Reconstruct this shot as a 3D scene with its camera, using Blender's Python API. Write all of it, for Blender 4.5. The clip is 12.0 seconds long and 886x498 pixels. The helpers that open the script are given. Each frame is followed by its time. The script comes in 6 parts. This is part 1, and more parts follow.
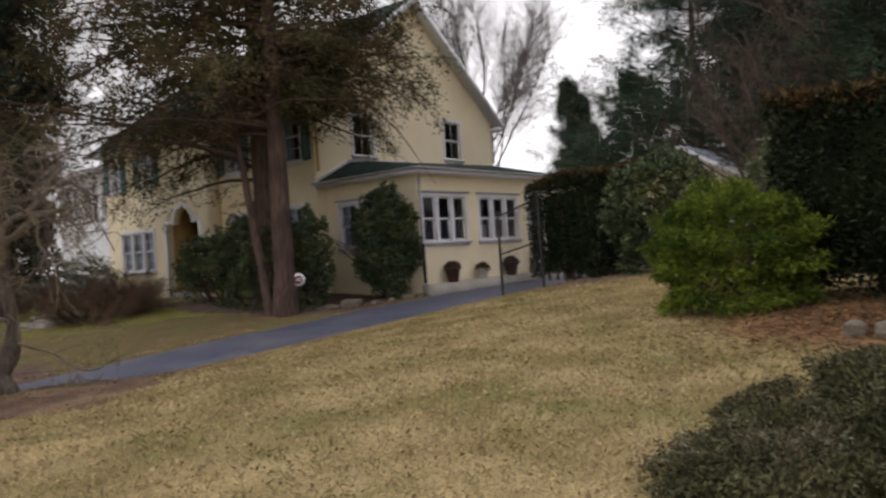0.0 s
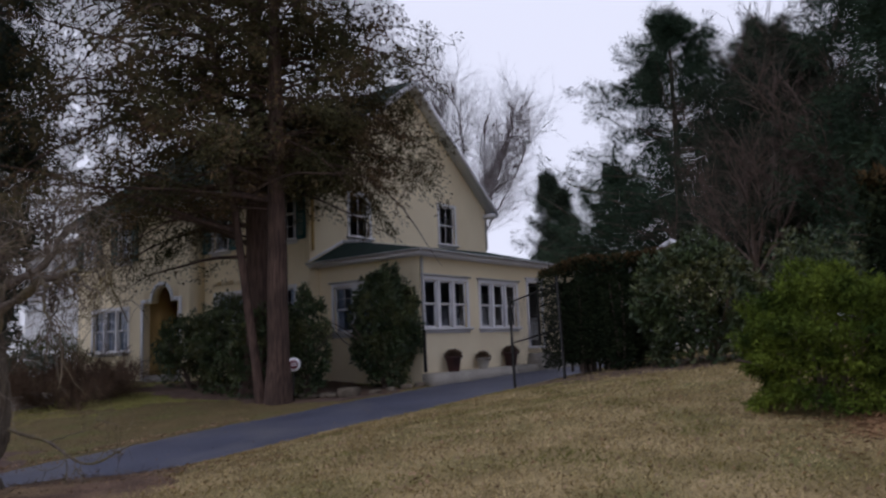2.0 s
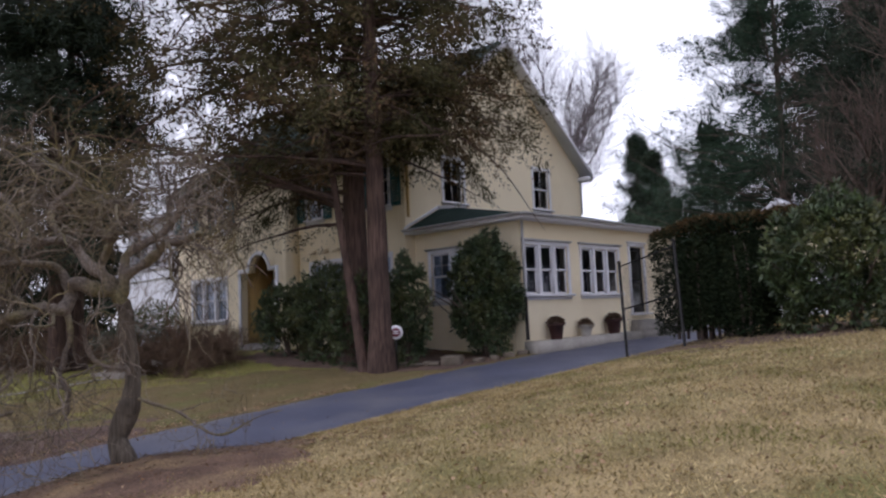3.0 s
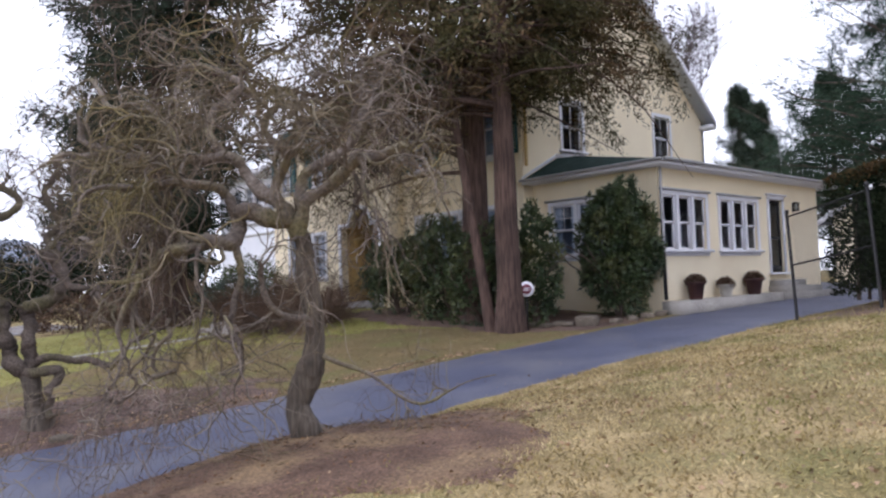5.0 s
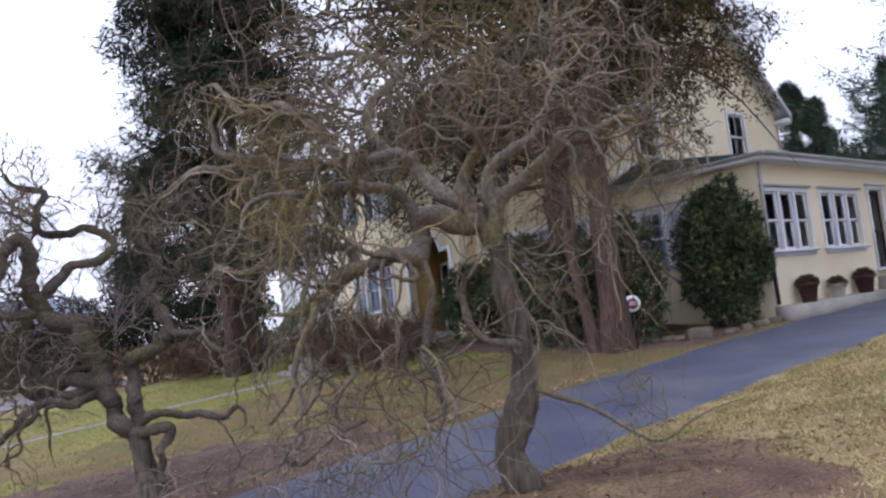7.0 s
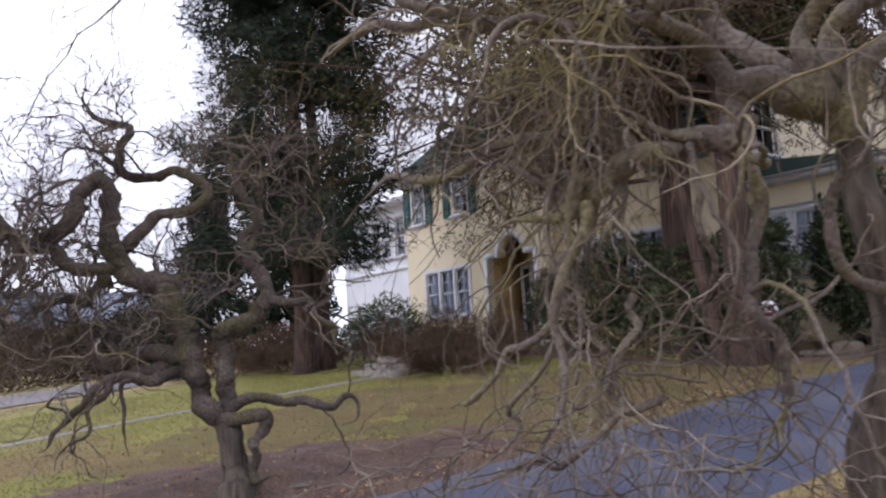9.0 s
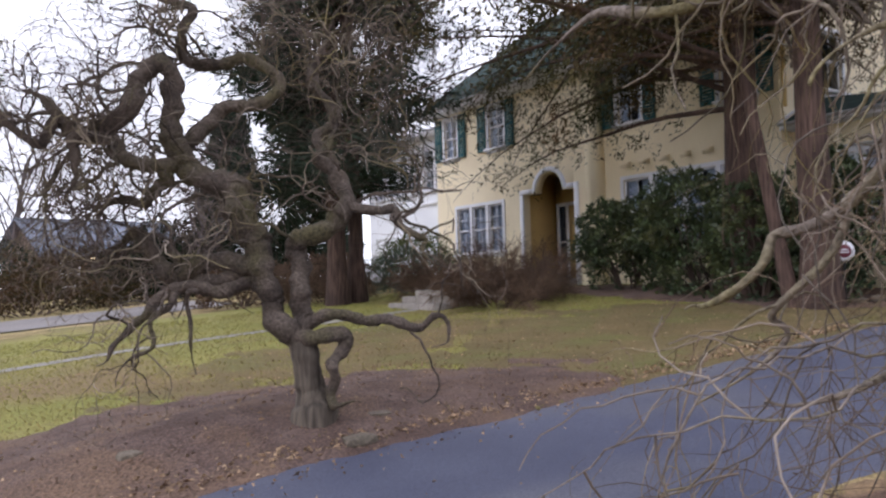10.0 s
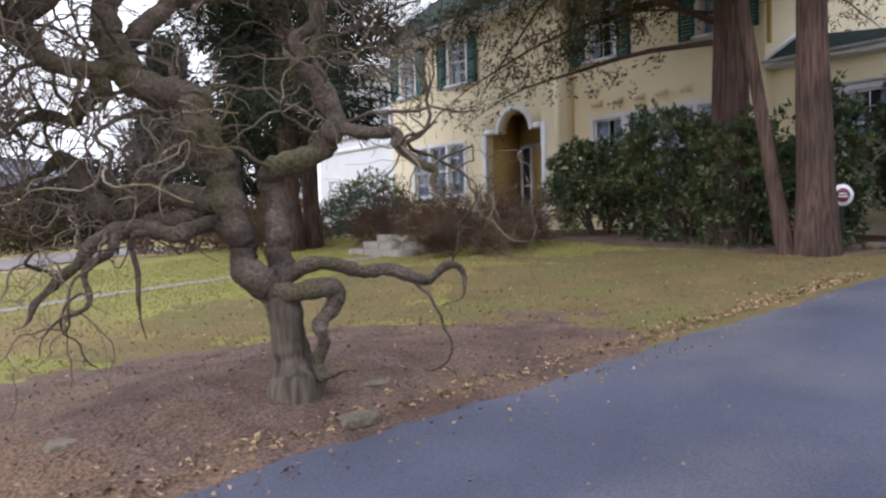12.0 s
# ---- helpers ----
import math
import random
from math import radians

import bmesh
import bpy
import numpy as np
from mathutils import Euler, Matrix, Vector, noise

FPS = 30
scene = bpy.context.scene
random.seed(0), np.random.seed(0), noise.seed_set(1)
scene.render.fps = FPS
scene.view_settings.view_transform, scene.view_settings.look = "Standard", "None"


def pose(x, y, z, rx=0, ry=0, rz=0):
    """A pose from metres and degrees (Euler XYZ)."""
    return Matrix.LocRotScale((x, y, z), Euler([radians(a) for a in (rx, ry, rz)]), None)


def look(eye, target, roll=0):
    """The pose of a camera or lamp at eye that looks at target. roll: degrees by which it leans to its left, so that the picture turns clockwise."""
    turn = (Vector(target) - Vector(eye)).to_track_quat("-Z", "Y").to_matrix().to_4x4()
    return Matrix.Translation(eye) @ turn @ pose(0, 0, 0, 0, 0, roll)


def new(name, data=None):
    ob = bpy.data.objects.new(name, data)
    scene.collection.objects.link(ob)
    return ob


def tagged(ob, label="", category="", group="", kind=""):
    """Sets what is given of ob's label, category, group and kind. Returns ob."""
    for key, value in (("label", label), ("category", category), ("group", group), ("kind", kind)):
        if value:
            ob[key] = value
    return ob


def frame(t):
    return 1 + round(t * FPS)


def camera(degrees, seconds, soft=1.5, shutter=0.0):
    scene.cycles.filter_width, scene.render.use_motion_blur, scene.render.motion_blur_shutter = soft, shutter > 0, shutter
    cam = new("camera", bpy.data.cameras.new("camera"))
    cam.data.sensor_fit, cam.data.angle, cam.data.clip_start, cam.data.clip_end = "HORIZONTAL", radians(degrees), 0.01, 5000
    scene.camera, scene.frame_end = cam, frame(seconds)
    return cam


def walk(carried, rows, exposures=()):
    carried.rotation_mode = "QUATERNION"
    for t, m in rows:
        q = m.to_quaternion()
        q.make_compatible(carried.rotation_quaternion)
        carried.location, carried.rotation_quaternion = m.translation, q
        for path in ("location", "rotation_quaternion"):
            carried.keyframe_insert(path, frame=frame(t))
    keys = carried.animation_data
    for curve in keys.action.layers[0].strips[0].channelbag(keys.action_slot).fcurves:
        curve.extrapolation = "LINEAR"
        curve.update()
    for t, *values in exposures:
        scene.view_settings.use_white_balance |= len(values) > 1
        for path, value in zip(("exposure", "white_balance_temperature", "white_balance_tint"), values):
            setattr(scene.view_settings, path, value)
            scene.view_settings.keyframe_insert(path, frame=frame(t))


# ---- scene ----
cam = camera(60.3, 12.0, soft=2.4, shutter=0.15)
PATH = [
    (0, (-15.978, -14.141, 0.096), (-14.443, -12.86, 0.116), -3.8),
    (0.5, (-15.935, -13.84, 0.077), (-14.19, -12.863, 0.114), -3.6),
    (1, (-15.724, -13.422, 0.173), (-14.071, -12.354, 0.532), -4.8),
    (1.5, (-15.843, -13.037, 0.109), (-14.241, -11.908, 0.505), -4.1),
    (2, (-15.862, -12.673, 0.058), (-14.273, -11.486, 0.309), -2.3),
    (2.5, (-15.773, -12.215, 0.047), (-14.321, -10.857, 0.266), -3.3),
    (3, (-15.738, -11.821, 0.049), (-14.274, -10.47, 0.228), -2.6),
    (3.5, (-15.696, -11.419, 0.013), (-14.252, -10.044, 0.171), -2.3),
    (5.5, (-15.526, -9.194, -0.067), (-14.198, -7.7, 0.012), -2.0),
    (6, (-15.56, -8.776, -0.072), (-14.175, -7.335, 0.0), -2.0),
    (6.5, (-15.558, -8.416, -0.088), (-14.213, -6.939, 0.014), -4.7),
    (7, (-15.693, -8.205, -0.077), (-14.425, -6.668, 0.097), -6.3),
    (9, (-15.482, -6.325, -0.338), (-14.318, -4.715, -0.111), -3.5),
    (9.5, (-15.482, -5.671, -0.465), (-14.361, -4.023, -0.299), -2.2),
    (10, (-15.632, -5.273, -0.52), (-14.486, -3.636, -0.438), -1.6),
    (10.5, (-15.533, -5.005, -0.482), (-14.342, -3.399, -0.474), -1.7),
    (11, (-15.445, -4.674, -0.546), (-14.185, -3.122, -0.588), -1.9),
    (11.5, (-15.396, -4.377, -0.514), (-14.101, -2.855, -0.587), -0.8),
    (12, (-15.342, -4.08, -0.538), (-14.078, -2.532, -0.602), -1.3),
]
EXPOSURES = [(0, -1.22, 6750, 14), (0.5, -1.12, 6750, 15), (1.0, -1.35, 5900, 15), (1.5, -1.93, 5950, 16), (2.0, -1.9, 5850, 19), (2.5, -1.34, 5850, 20), (3.0, -1.15, 5900, 20), (3.5, -0.85, 5950, 20), (5.5, -0.47, 5750, 17), (7.0, -0.63, 5650, 17), (9.0, -0.74, 5900, 19), (10.5, -0.5, 6050, 16), (12.0, -0.35, 6100, 13)]
walk(cam, [(t, look(eye, target, roll)) for t, eye, target, roll in PATH], EXPOSURES)

# ---- light: an overcast sky, with a veiled sun that faces the front of the house ----
SUN_WAY = Vector((-0.75, 0.12, 0.62)).normalized()
BRIGHT_WAY = Vector((0.65, 0.6, 0.45)).normalized()   # added gradient: the sky is made brighter this way, over the house
world = bpy.data.worlds.new("overcast_sky")
scene.world = world
world.use_nodes = True
wn, wl = world.node_tree.nodes, world.node_tree.links
sky = wn.new("ShaderNodeTexSky")
sky.sky_type, sky.sun_disc = "NISHITA", False
sky.sun_elevation, sky.sun_rotation = math.asin(SUN_WAY.z), math.atan2(SUN_WAY.x, SUN_WAY.y)
sky.air_density, sky.dust_density, sky.ozone_density = 1.0, 4.0, 1.0
dim = wn.new("ShaderNodeVectorMath")
dim.operation = "SCALE"
dim.inputs["Scale"].default_value = 0.10
wl.new(sky.outputs[0], dim.inputs[0])
where_sky = wn.new("ShaderNodeTexCoord")
toward = wn.new("ShaderNodeVectorMath")
toward.operation = "DOT_PRODUCT"
toward.inputs[1].default_value = BRIGHT_WAY
wl.new(where_sky.outputs["Generated"], toward.inputs[0])
veil = wn.new("ShaderNodeMapRange")
veil.interpolation_type = "SMOOTHSTEP"
veil.inputs[1].default_value, veil.inputs[2].default_value = -0.6, 0.95
veil.inputs[3].default_value, veil.inputs[4].default_value = 2.2, 3.7
wl.new(toward.outputs["Value"], veil.inputs[0])
white = wn.new("ShaderNodeVectorMath")
white.operation = "SCALE"
white.inputs[0].default_value = (0.95, 0.96, 1.0)
wl.new(veil.outputs[0], white.inputs["Scale"])
cloud = wn.new("ShaderNodeMixRGB")
cloud.inputs[0].default_value = 0.85
wl.new(dim.outputs[0], cloud.inputs[1])
wl.new(white.outputs[0], cloud.inputs[2])
wl.new(cloud.outputs[0], wn["Background"].inputs[0])
wn["Background"].inputs[1].default_value = 1.0
sun = new("sun", bpy.data.lights.new("sun", "SUN"))
sun.data.energy, sun.data.angle, sun.data.color = 1.5, radians(40), (1.0, 0.985, 0.965)
sun.matrix_world = look(SUN_WAY * 60, (0, 0, 0))


# ---- materials ----
def surf(name, a, b, scale=2.0, fine=40.0, rough=0.85, bump=0.3, island=0.0, piece=0.0, contrast=0.25, c=None, csize=0.4, metal=0.0, spec=0.4, depth=0.01):
    """Two colours mixed by a coarse noise, a fine grain on top, and a bump; island and piece vary the tone leaf by leaf or piece by piece."""
    m = bpy.data.materials.new(name)
    m.use_nodes = True
    n, l = m.node_tree.nodes, m.node_tree.links
    bs = n["Principled BSDF"]
    geo = n.new("ShaderNodeNewGeometry")
    coarse, grain = n.new("ShaderNodeTexNoise"), n.new("ShaderNodeTexNoise")
    for t, sc, de in ((coarse, scale, 4), (grain, fine, 3)):
        t.inputs["Scale"].default_value, t.inputs["Detail"].default_value = sc, de
        l.new(geo.outputs["Position"], t.inputs["Vector"])
    ramp = n.new("ShaderNodeMapRange")
    ramp.inputs[1].default_value, ramp.inputs[2].default_value = 0.36, 0.64
    l.new(coarse.outputs[0], ramp.inputs[0])
    mix = n.new("ShaderNodeMixRGB")
    mix.inputs[1].default_value, mix.inputs[2].default_value = (*a, 1), (*b, 1)
    l.new(ramp.outputs[0], mix.inputs[0])
    out = mix.outputs[0]
    if c:
        patch_noise = n.new("ShaderNodeTexNoise")
        patch_noise.inputs["Scale"].default_value, patch_noise.inputs["Detail"].default_value = csize, 5
        l.new(geo.outputs["Position"], patch_noise.inputs["Vector"])
        r2 = n.new("ShaderNodeMapRange")
        r2.inputs[1].default_value, r2.inputs[2].default_value = 0.48, 0.66
        l.new(patch_noise.outputs[0], r2.inputs[0])
        m3 = n.new("ShaderNodeMixRGB")
        l.new(r2.outputs[0], m3.inputs[0])
        l.new(out, m3.inputs[1])
        m3.inputs[2].default_value = (*c, 1)
        out = m3.outputs[0]
    tone = n.new("ShaderNodeMapRange")
    tone.inputs[1].default_value, tone.inputs[2].default_value = 0.3, 0.7
    tone.inputs[3].default_value, tone.inputs[4].default_value = 1 - contrast, 1 + contrast
    l.new(grain.outputs[0], tone.inputs[0])
    fac = tone.outputs[0]
    for amount, source in ((island, geo.outputs["Random Per Island"]), (piece, None)):
        if not amount:
            continue
        if source is None:
            source = n.new("ShaderNodeObjectInfo").outputs["Random"]
        r = n.new("ShaderNodeMapRange")
        r.inputs[3].default_value, r.inputs[4].default_value = 1 - amount, 1 + amount
        l.new(source, r.inputs[0])
        mul = n.new("ShaderNodeMath")
        mul.operation = "MULTIPLY"
        l.new(fac, mul.inputs[0])
        l.new(r.outputs[0], mul.inputs[1])
        fac = mul.outputs[0]
    sc = n.new("ShaderNodeVectorMath")
    sc.operation = "SCALE"
    l.new(out, sc.inputs[0])
    l.new(fac, sc.inputs["Scale"])
    l.new(sc.outputs[0], bs.inputs["Base Color"])
    bs.inputs["Roughness"].default_value, bs.inputs["Metallic"].default_value = rough, metal
    bs.inputs["Specular IOR Level"].default_value = spec
    if bump:
        bp = n.new("ShaderNodeBump")
        bp.inputs["Strength"].default_value, bp.inputs["Distance"].default_value = bump, depth
        l.new(grain.outputs[0], bp.inputs["Height"])
        l.new(bp.outputs[0], bs.inputs["Normal"])
    return m


def glass_pane(name):
    m = bpy.data.materials.new(name)
    m.use_nodes = True
    n, l = m.node_tree.nodes, m.node_tree.links
    clear, shine, fres, mix = n.new("ShaderNodeBsdfTransparent"), n.new("ShaderNodeBsdfGlossy"), n.new("ShaderNodeFresnel"), n.new("ShaderNodeMixShader")
    clear.inputs[0].default_value = (0.75, 0.82, 0.9, 1)
    shine.inputs["Roughness"].default_value = 0.02
    fres.inputs[0].default_value = 1.5
    l.new(fres.outputs[0], mix.inputs[0])
    l.new(clear.outputs[0], mix.inputs[1])
    l.new(shine.outputs[0], mix.inputs[2])
    l.new(mix.outputs[0], n["Material Output"].inputs[0])
    return m


def bark(name, a, b):
    """Long upright furrows: a noise stretched along z, with its own relief."""
    m = bpy.data.materials.new(name)
    m.use_nodes = True
    n, l = m.node_tree.nodes, m.node_tree.links
    bs = n["Principled BSDF"]
    geo, squash, furrow, patchy = n.new("ShaderNodeNewGeometry"), n.new("ShaderNodeVectorMath"), n.new("ShaderNodeTexNoise"), n.new("ShaderNodeTexNoise")
    squash.operation = "MULTIPLY"
    squash.inputs[1].default_value = (1, 1, 0.07)
    l.new(geo.outputs["Position"], squash.inputs[0])
    l.new(squash.outputs[0], furrow.inputs["Vector"])
    l.new(geo.outputs["Position"], patchy.inputs["Vector"])
    furrow.inputs["Scale"].default_value, furrow.inputs["Detail"].default_value = 26, 5
    patchy.inputs["Scale"].default_value = 1.5
    ramp, tone, mix, sc, bp = n.new("ShaderNodeMapRange"), n.new("ShaderNodeMapRange"), n.new("ShaderNodeMixRGB"), n.new("ShaderNodeVectorMath"), n.new("ShaderNodeBump")
    ramp.inputs[1].default_value, ramp.inputs[2].default_value = 0.36, 0.66
    tone.inputs[1].default_value, tone.inputs[2].default_value, tone.inputs[3].default_value, tone.inputs[4].default_value = 0.3, 0.7, 0.7, 1.3
    mix.inputs[1].default_value, mix.inputs[2].default_value = (*a, 1), (*b, 1)
    sc.operation = "SCALE"
    bp.inputs["Strength"].default_value, bp.inputs["Distance"].default_value = 1.0, 0.04
    l.new(furrow.outputs[0], ramp.inputs[0])
    l.new(patchy.outputs[0], tone.inputs[0])
    l.new(ramp.outputs[0], mix.inputs[0])
    l.new(mix.outputs[0], sc.inputs[0])
    l.new(tone.outputs[0], sc.inputs["Scale"])
    l.new(sc.outputs[0], bs.inputs["Base Color"])
    l.new(furrow.outputs[0], bp.inputs["Height"])
    l.new(bp.outputs[0], bs.inputs["Normal"])
    bs.inputs["Roughness"].default_value = 0.95
    return m


M_LAWN = surf("dormant_lawn", (0.19, 0.14, 0.055), (0.36, 0.27, 0.13), 1.3, 55, 0.95, 0.8, contrast=0.5, c=(0.16, 0.145, 0.045), csize=0.9, depth=0.02)
M_GREEN = surf("mossy_lawn", (0.175, 0.175, 0.035), (0.24, 0.22, 0.058), 0.9, 50, 0.95, 0.8, contrast=0.35, c=(0.19, 0.135, 0.06), csize=0.35, depth=0.02)
M_WORN = surf("worn_brown_lawn", (0.125, 0.095, 0.035), (0.17, 0.12, 0.05), 1.4, 50, 0.95, 0.8, contrast=0.4, c=(0.13, 0.12, 0.035), csize=0.8, depth=0.02)
M_MULCH = surf("bark_mulch", (0.09, 0.055, 0.043), (0.145, 0.096, 0.078), 3.0, 45, 0.95, 1.0, contrast=0.55, c=(0.16, 0.10, 0.065), csize=1.4, depth=0.03)
M_LEAFMULCH = surf("rusty_leaf_mulch", (0.095, 0.055, 0.036), (0.16, 0.096, 0.062), 3.0, 45, 0.95, 1.0, contrast=0.5, c=(0.24, 0.16, 0.085), csize=1.6, depth=0.03)
M_NEEDLE = surf("pine_straw", (0.215, 0.118, 0.056), (0.155, 0.088, 0.044), 4.0, 70, 0.95, 0.8, contrast=0.45, island=0.5)
M_TAR = surf("asphalt", (0.055, 0.06, 0.095), (0.078, 0.084, 0.125), 0.8, 70, 0.6, 0.6, contrast=0.35, c=(0.115, 0.115, 0.135), csize=0.5, depth=0.005)
M_STREET = surf("old_asphalt", (0.16, 0.145, 0.14), (0.20, 0.18, 0.17), 0.5, 60, 0.9, 0.3)
M_WALK = surf("concrete_walk", (0.30, 0.28, 0.255), (0.22, 0.205, 0.19), 2.0, 60, 0.9, 0.3)
M_STUCCO = surf("cream_stucco", (0.88, 0.775, 0.565), (0.85, 0.745, 0.54), 0.9, 75, 0.92, 0.5, contrast=0.06, c=(0.80, 0.69, 0.49), csize=0.5, depth=0.006)
M_OCHRE = surf("ochre_stucco", (0.66, 0.47, 0.19), (0.58, 0.41, 0.17), 0.9, 75, 0.92, 0.5, contrast=0.08, depth=0.006)
M_WHITE = surf("white_paint", (0.80, 0.80, 0.84), (0.72, 0.72, 0.77), 1.5, 50, 0.55, 0.1, contrast=0.05)
M_GREY = surf("pale_grey_siding", (0.82, 0.84, 0.88), (0.76, 0.78, 0.83), 1.2, 40, 0.7, 0.1, contrast=0.05)
M_GUTTER = surf("grey_gutter", (0.46, 0.46, 0.47), (0.36, 0.36, 0.37), 2.5, 30, 0.5, 0.1, contrast=0.1)
M_ROOF = surf("green_shingles", (0.014, 0.031, 0.028), (0.026, 0.047, 0.042), 5.0, 25, 0.9, 0.6, contrast=0.3, spec=0.1)
M_SHUTTER = surf("teal_shutter_paint", (0.03, 0.115, 0.13), (0.04, 0.14, 0.155), 3.0, 40, 0.6, 0.1, contrast=0.08)
# room dimness put into the colour: dark planes, bluer and lighter in the sunroom
M_ROOMSHADE = surf("painted_room_shade", (0.10, 0.105, 0.12), (0.07, 0.075, 0.09), 1.0, 10, 0.9, 0)
M_SUNROOM = surf("blue_grey_room_shade", (0.30, 0.34, 0.42), (0.24, 0.28, 0.36), 1.0, 10, 0.9, 0)
M_CURTAIN = surf("pale_curtain", (0.62, 0.66, 0.76), (0.45, 0.49, 0.58), 6.0, 20, 0.9, 0)
M_BLACK = surf("black_iron", (0.012, 0.012, 0.014), (0.03, 0.028, 0.026), 8, 60, 0.5, 0.2, metal=0.3)
M_FOUND = surf("grey_foundation", (0.40, 0.37, 0.33), (0.30, 0.28, 0.25), 1.5, 45, 0.9, 0.4)
M_STONE = surf("field_stone", (0.12, 0.10, 0.075), (0.19, 0.155, 0.12), 4.0, 40, 0.9, 0.8, piece=0.2, contrast=0.3)
M_STEP = surf("weathered_step_stone", (0.27, 0.24, 0.21), (0.20, 0.18, 0.155), 3.0, 45, 0.9, 0.6, contrast=0.3)
M_CEDARBARK = bark("red_cedar_bark", (0.042, 0.024, 0.019), (0.115, 0.072, 0.056))
M_FLUTED = bark("fluted_grey_bark", (0.06, 0.048, 0.038), (0.16, 0.13, 0.10))
M_ELMBARK = surf("grey_brown_bark", (0.095, 0.075, 0.062), (0.16, 0.13, 0.105), 4.0, 45, 0.92, 1.0, contrast=0.4, c=(0.15, 0.13, 0.065), csize=2.5, depth=0.015)
M_TWIG = surf("pale_twig_bark", (0.11, 0.085, 0.068), (0.23, 0.19, 0.155), 4.0, 30, 0.9, 0, island=0.6, c=(0.19, 0.155, 0.07), csize=1.2)
M_PALEBARK = surf("pale_grey_bark", (0.115, 0.092, 0.077), (0.235, 0.195, 0.165), 5.0, 45, 0.92, 1.0, contrast=0.4, c=(0.17, 0.145, 0.075), csize=2.5, depth=0.015)
M_DARKBARK = surf("dark_grey_bark", (0.058, 0.045, 0.037), (0.135, 0.105, 0.084), 4.0, 45, 0.92, 1.0, contrast=0.45, c=(0.095, 0.082, 0.042), csize=2.5, depth=0.02)
M_TWIGWARM = surf("warm_twig_bark", (0.095, 0.065, 0.045), (0.15, 0.105, 0.07), 4.0, 30, 0.9, 0, island=0.5, c=(0.17, 0.135, 0.06), csize=1.2)
M_TWIGDARK = surf("dark_twig_bark", (0.085, 0.062, 0.052), (0.15, 0.11, 0.09), 2.0, 30, 0.9, 0, island=0.3)
M_BROWNTWIG = surf("purple_brown_twigs", (0.085, 0.055, 0.045), (0.13, 0.085, 0.07), 1.0, 10, 0.95, 0, island=0.3)
M_FARTWIG = surf("distant_twigs", (0.12, 0.098, 0.10), (0.18, 0.15, 0.155), 1.0, 10, 0.95, 0, island=0.2)
M_CEDAR = surf("cedar_scales", (0.042, 0.044, 0.018), (0.092, 0.08, 0.034), 1.2, 10, 0.8, 0, island=0.5, c=(0.13, 0.083, 0.045), csize=0.75, spec=0.15)
M_PINE = surf("pine_needles", (0.026, 0.05, 0.03), (0.05, 0.078, 0.048), 0.8, 8, 0.8, 0, island=0.45, spec=0.15)
M_SPRUCE = surf("dark_spruce_needles", (0.022, 0.036, 0.024), (0.045, 0.058, 0.038), 0.8, 8, 0.8, 0, island=0.45, spec=0.15)
M_RHODO = surf("rhododendron_leaves", (0.026, 0.047, 0.017), (0.055, 0.08, 0.027), 2.5, 12, 0.5, 0, island=0.5, spec=0.5, c=(0.10, 0.105, 0.035), csize=1.4)
M_HEDGE = surf("yew_hedge_leaves", (0.012, 0.02, 0.01), (0.026, 0.034, 0.016), 2.0, 12, 0.85, 0, island=0.6, spec=0.08)
M_HEDGETOP = surf("browned_hedge_top", (0.085, 0.05, 0.022), (0.045, 0.042, 0.018), 2.0, 12, 0.85, 0, island=0.5, spec=0.1)
M_JUNIPER = surf("golden_juniper", (0.07, 0.105, 0.015), (0.14, 0.18, 0.024), 2.2, 12, 0.85, 0, island=0.5, c=(0.02, 0.04, 0.008), csize=2.6, spec=0.1)
M_YEW = surf("grey_green_yew", (0.038, 0.042, 0.016), (0.085, 0.08, 0.037), 2.5, 12, 0.75, 0, island=0.6, c=(0.13, 0.115, 0.07), csize=3.0, spec=0.2)
M_BOX = surf("boxwood_leaves", (0.055, 0.08, 0.022), (0.085, 0.10, 0.03), 2.5, 12, 0.7, 0, island=0.45)
M_BLUEBUSH = surf("blue_green_juniper", (0.06, 0.085, 0.06), (0.10, 0.125, 0.09), 2.5, 12, 0.7, 0, island=0.45)
M_BROWNBUSH = surf("brown_leafless_shrub", (0.085, 0.052, 0.034), (0.14, 0.088, 0.055), 2.0, 12, 0.9, 0, island=0.4)
M_GRASS = surf("straw_grass_blades", (0.25, 0.185, 0.078), (0.43, 0.34, 0.175), 1.6, 20, 0.9, 0, island=0.5, c=(0.18, 0.165, 0.05), csize=1.0)
M_GRASSG = surf("green_grass_blades", (0.20, 0.20, 0.04), (0.29, 0.265, 0.068), 1.2, 20, 0.9, 0, island=0.4, c=(0.27, 0.21, 0.085), csize=0.5)
M_WORNBLADE = surf("worn_grass_blades", (0.15, 0.115, 0.045), (0.21, 0.16, 0.07), 1.2, 20, 0.9, 0, island=0.4, c=(0.15, 0.145, 0.04), csize=0.8)
M_LITTER = surf("dry_leaves", (0.25, 0.16, 0.09), (0.38, 0.265, 0.165), 5.0, 30, 0.85, 0, island=0.5)
M_POTRED = surf("dark_red_pot", (0.06, 0.022, 0.02), (0.04, 0.018, 0.018), 4, 40, 0.6, 0.1)
M_POTGREY = surf("pale_stone_pot", (0.50, 0.47, 0.42), (0.40, 0.38, 0.34), 4, 40, 0.9, 0.3)
M_SIGNRED = surf("maroon_sign_paint", (0.17, 0.035, 0.06), (0.14, 0.03, 0.05), 4, 40, 0.5, 0)
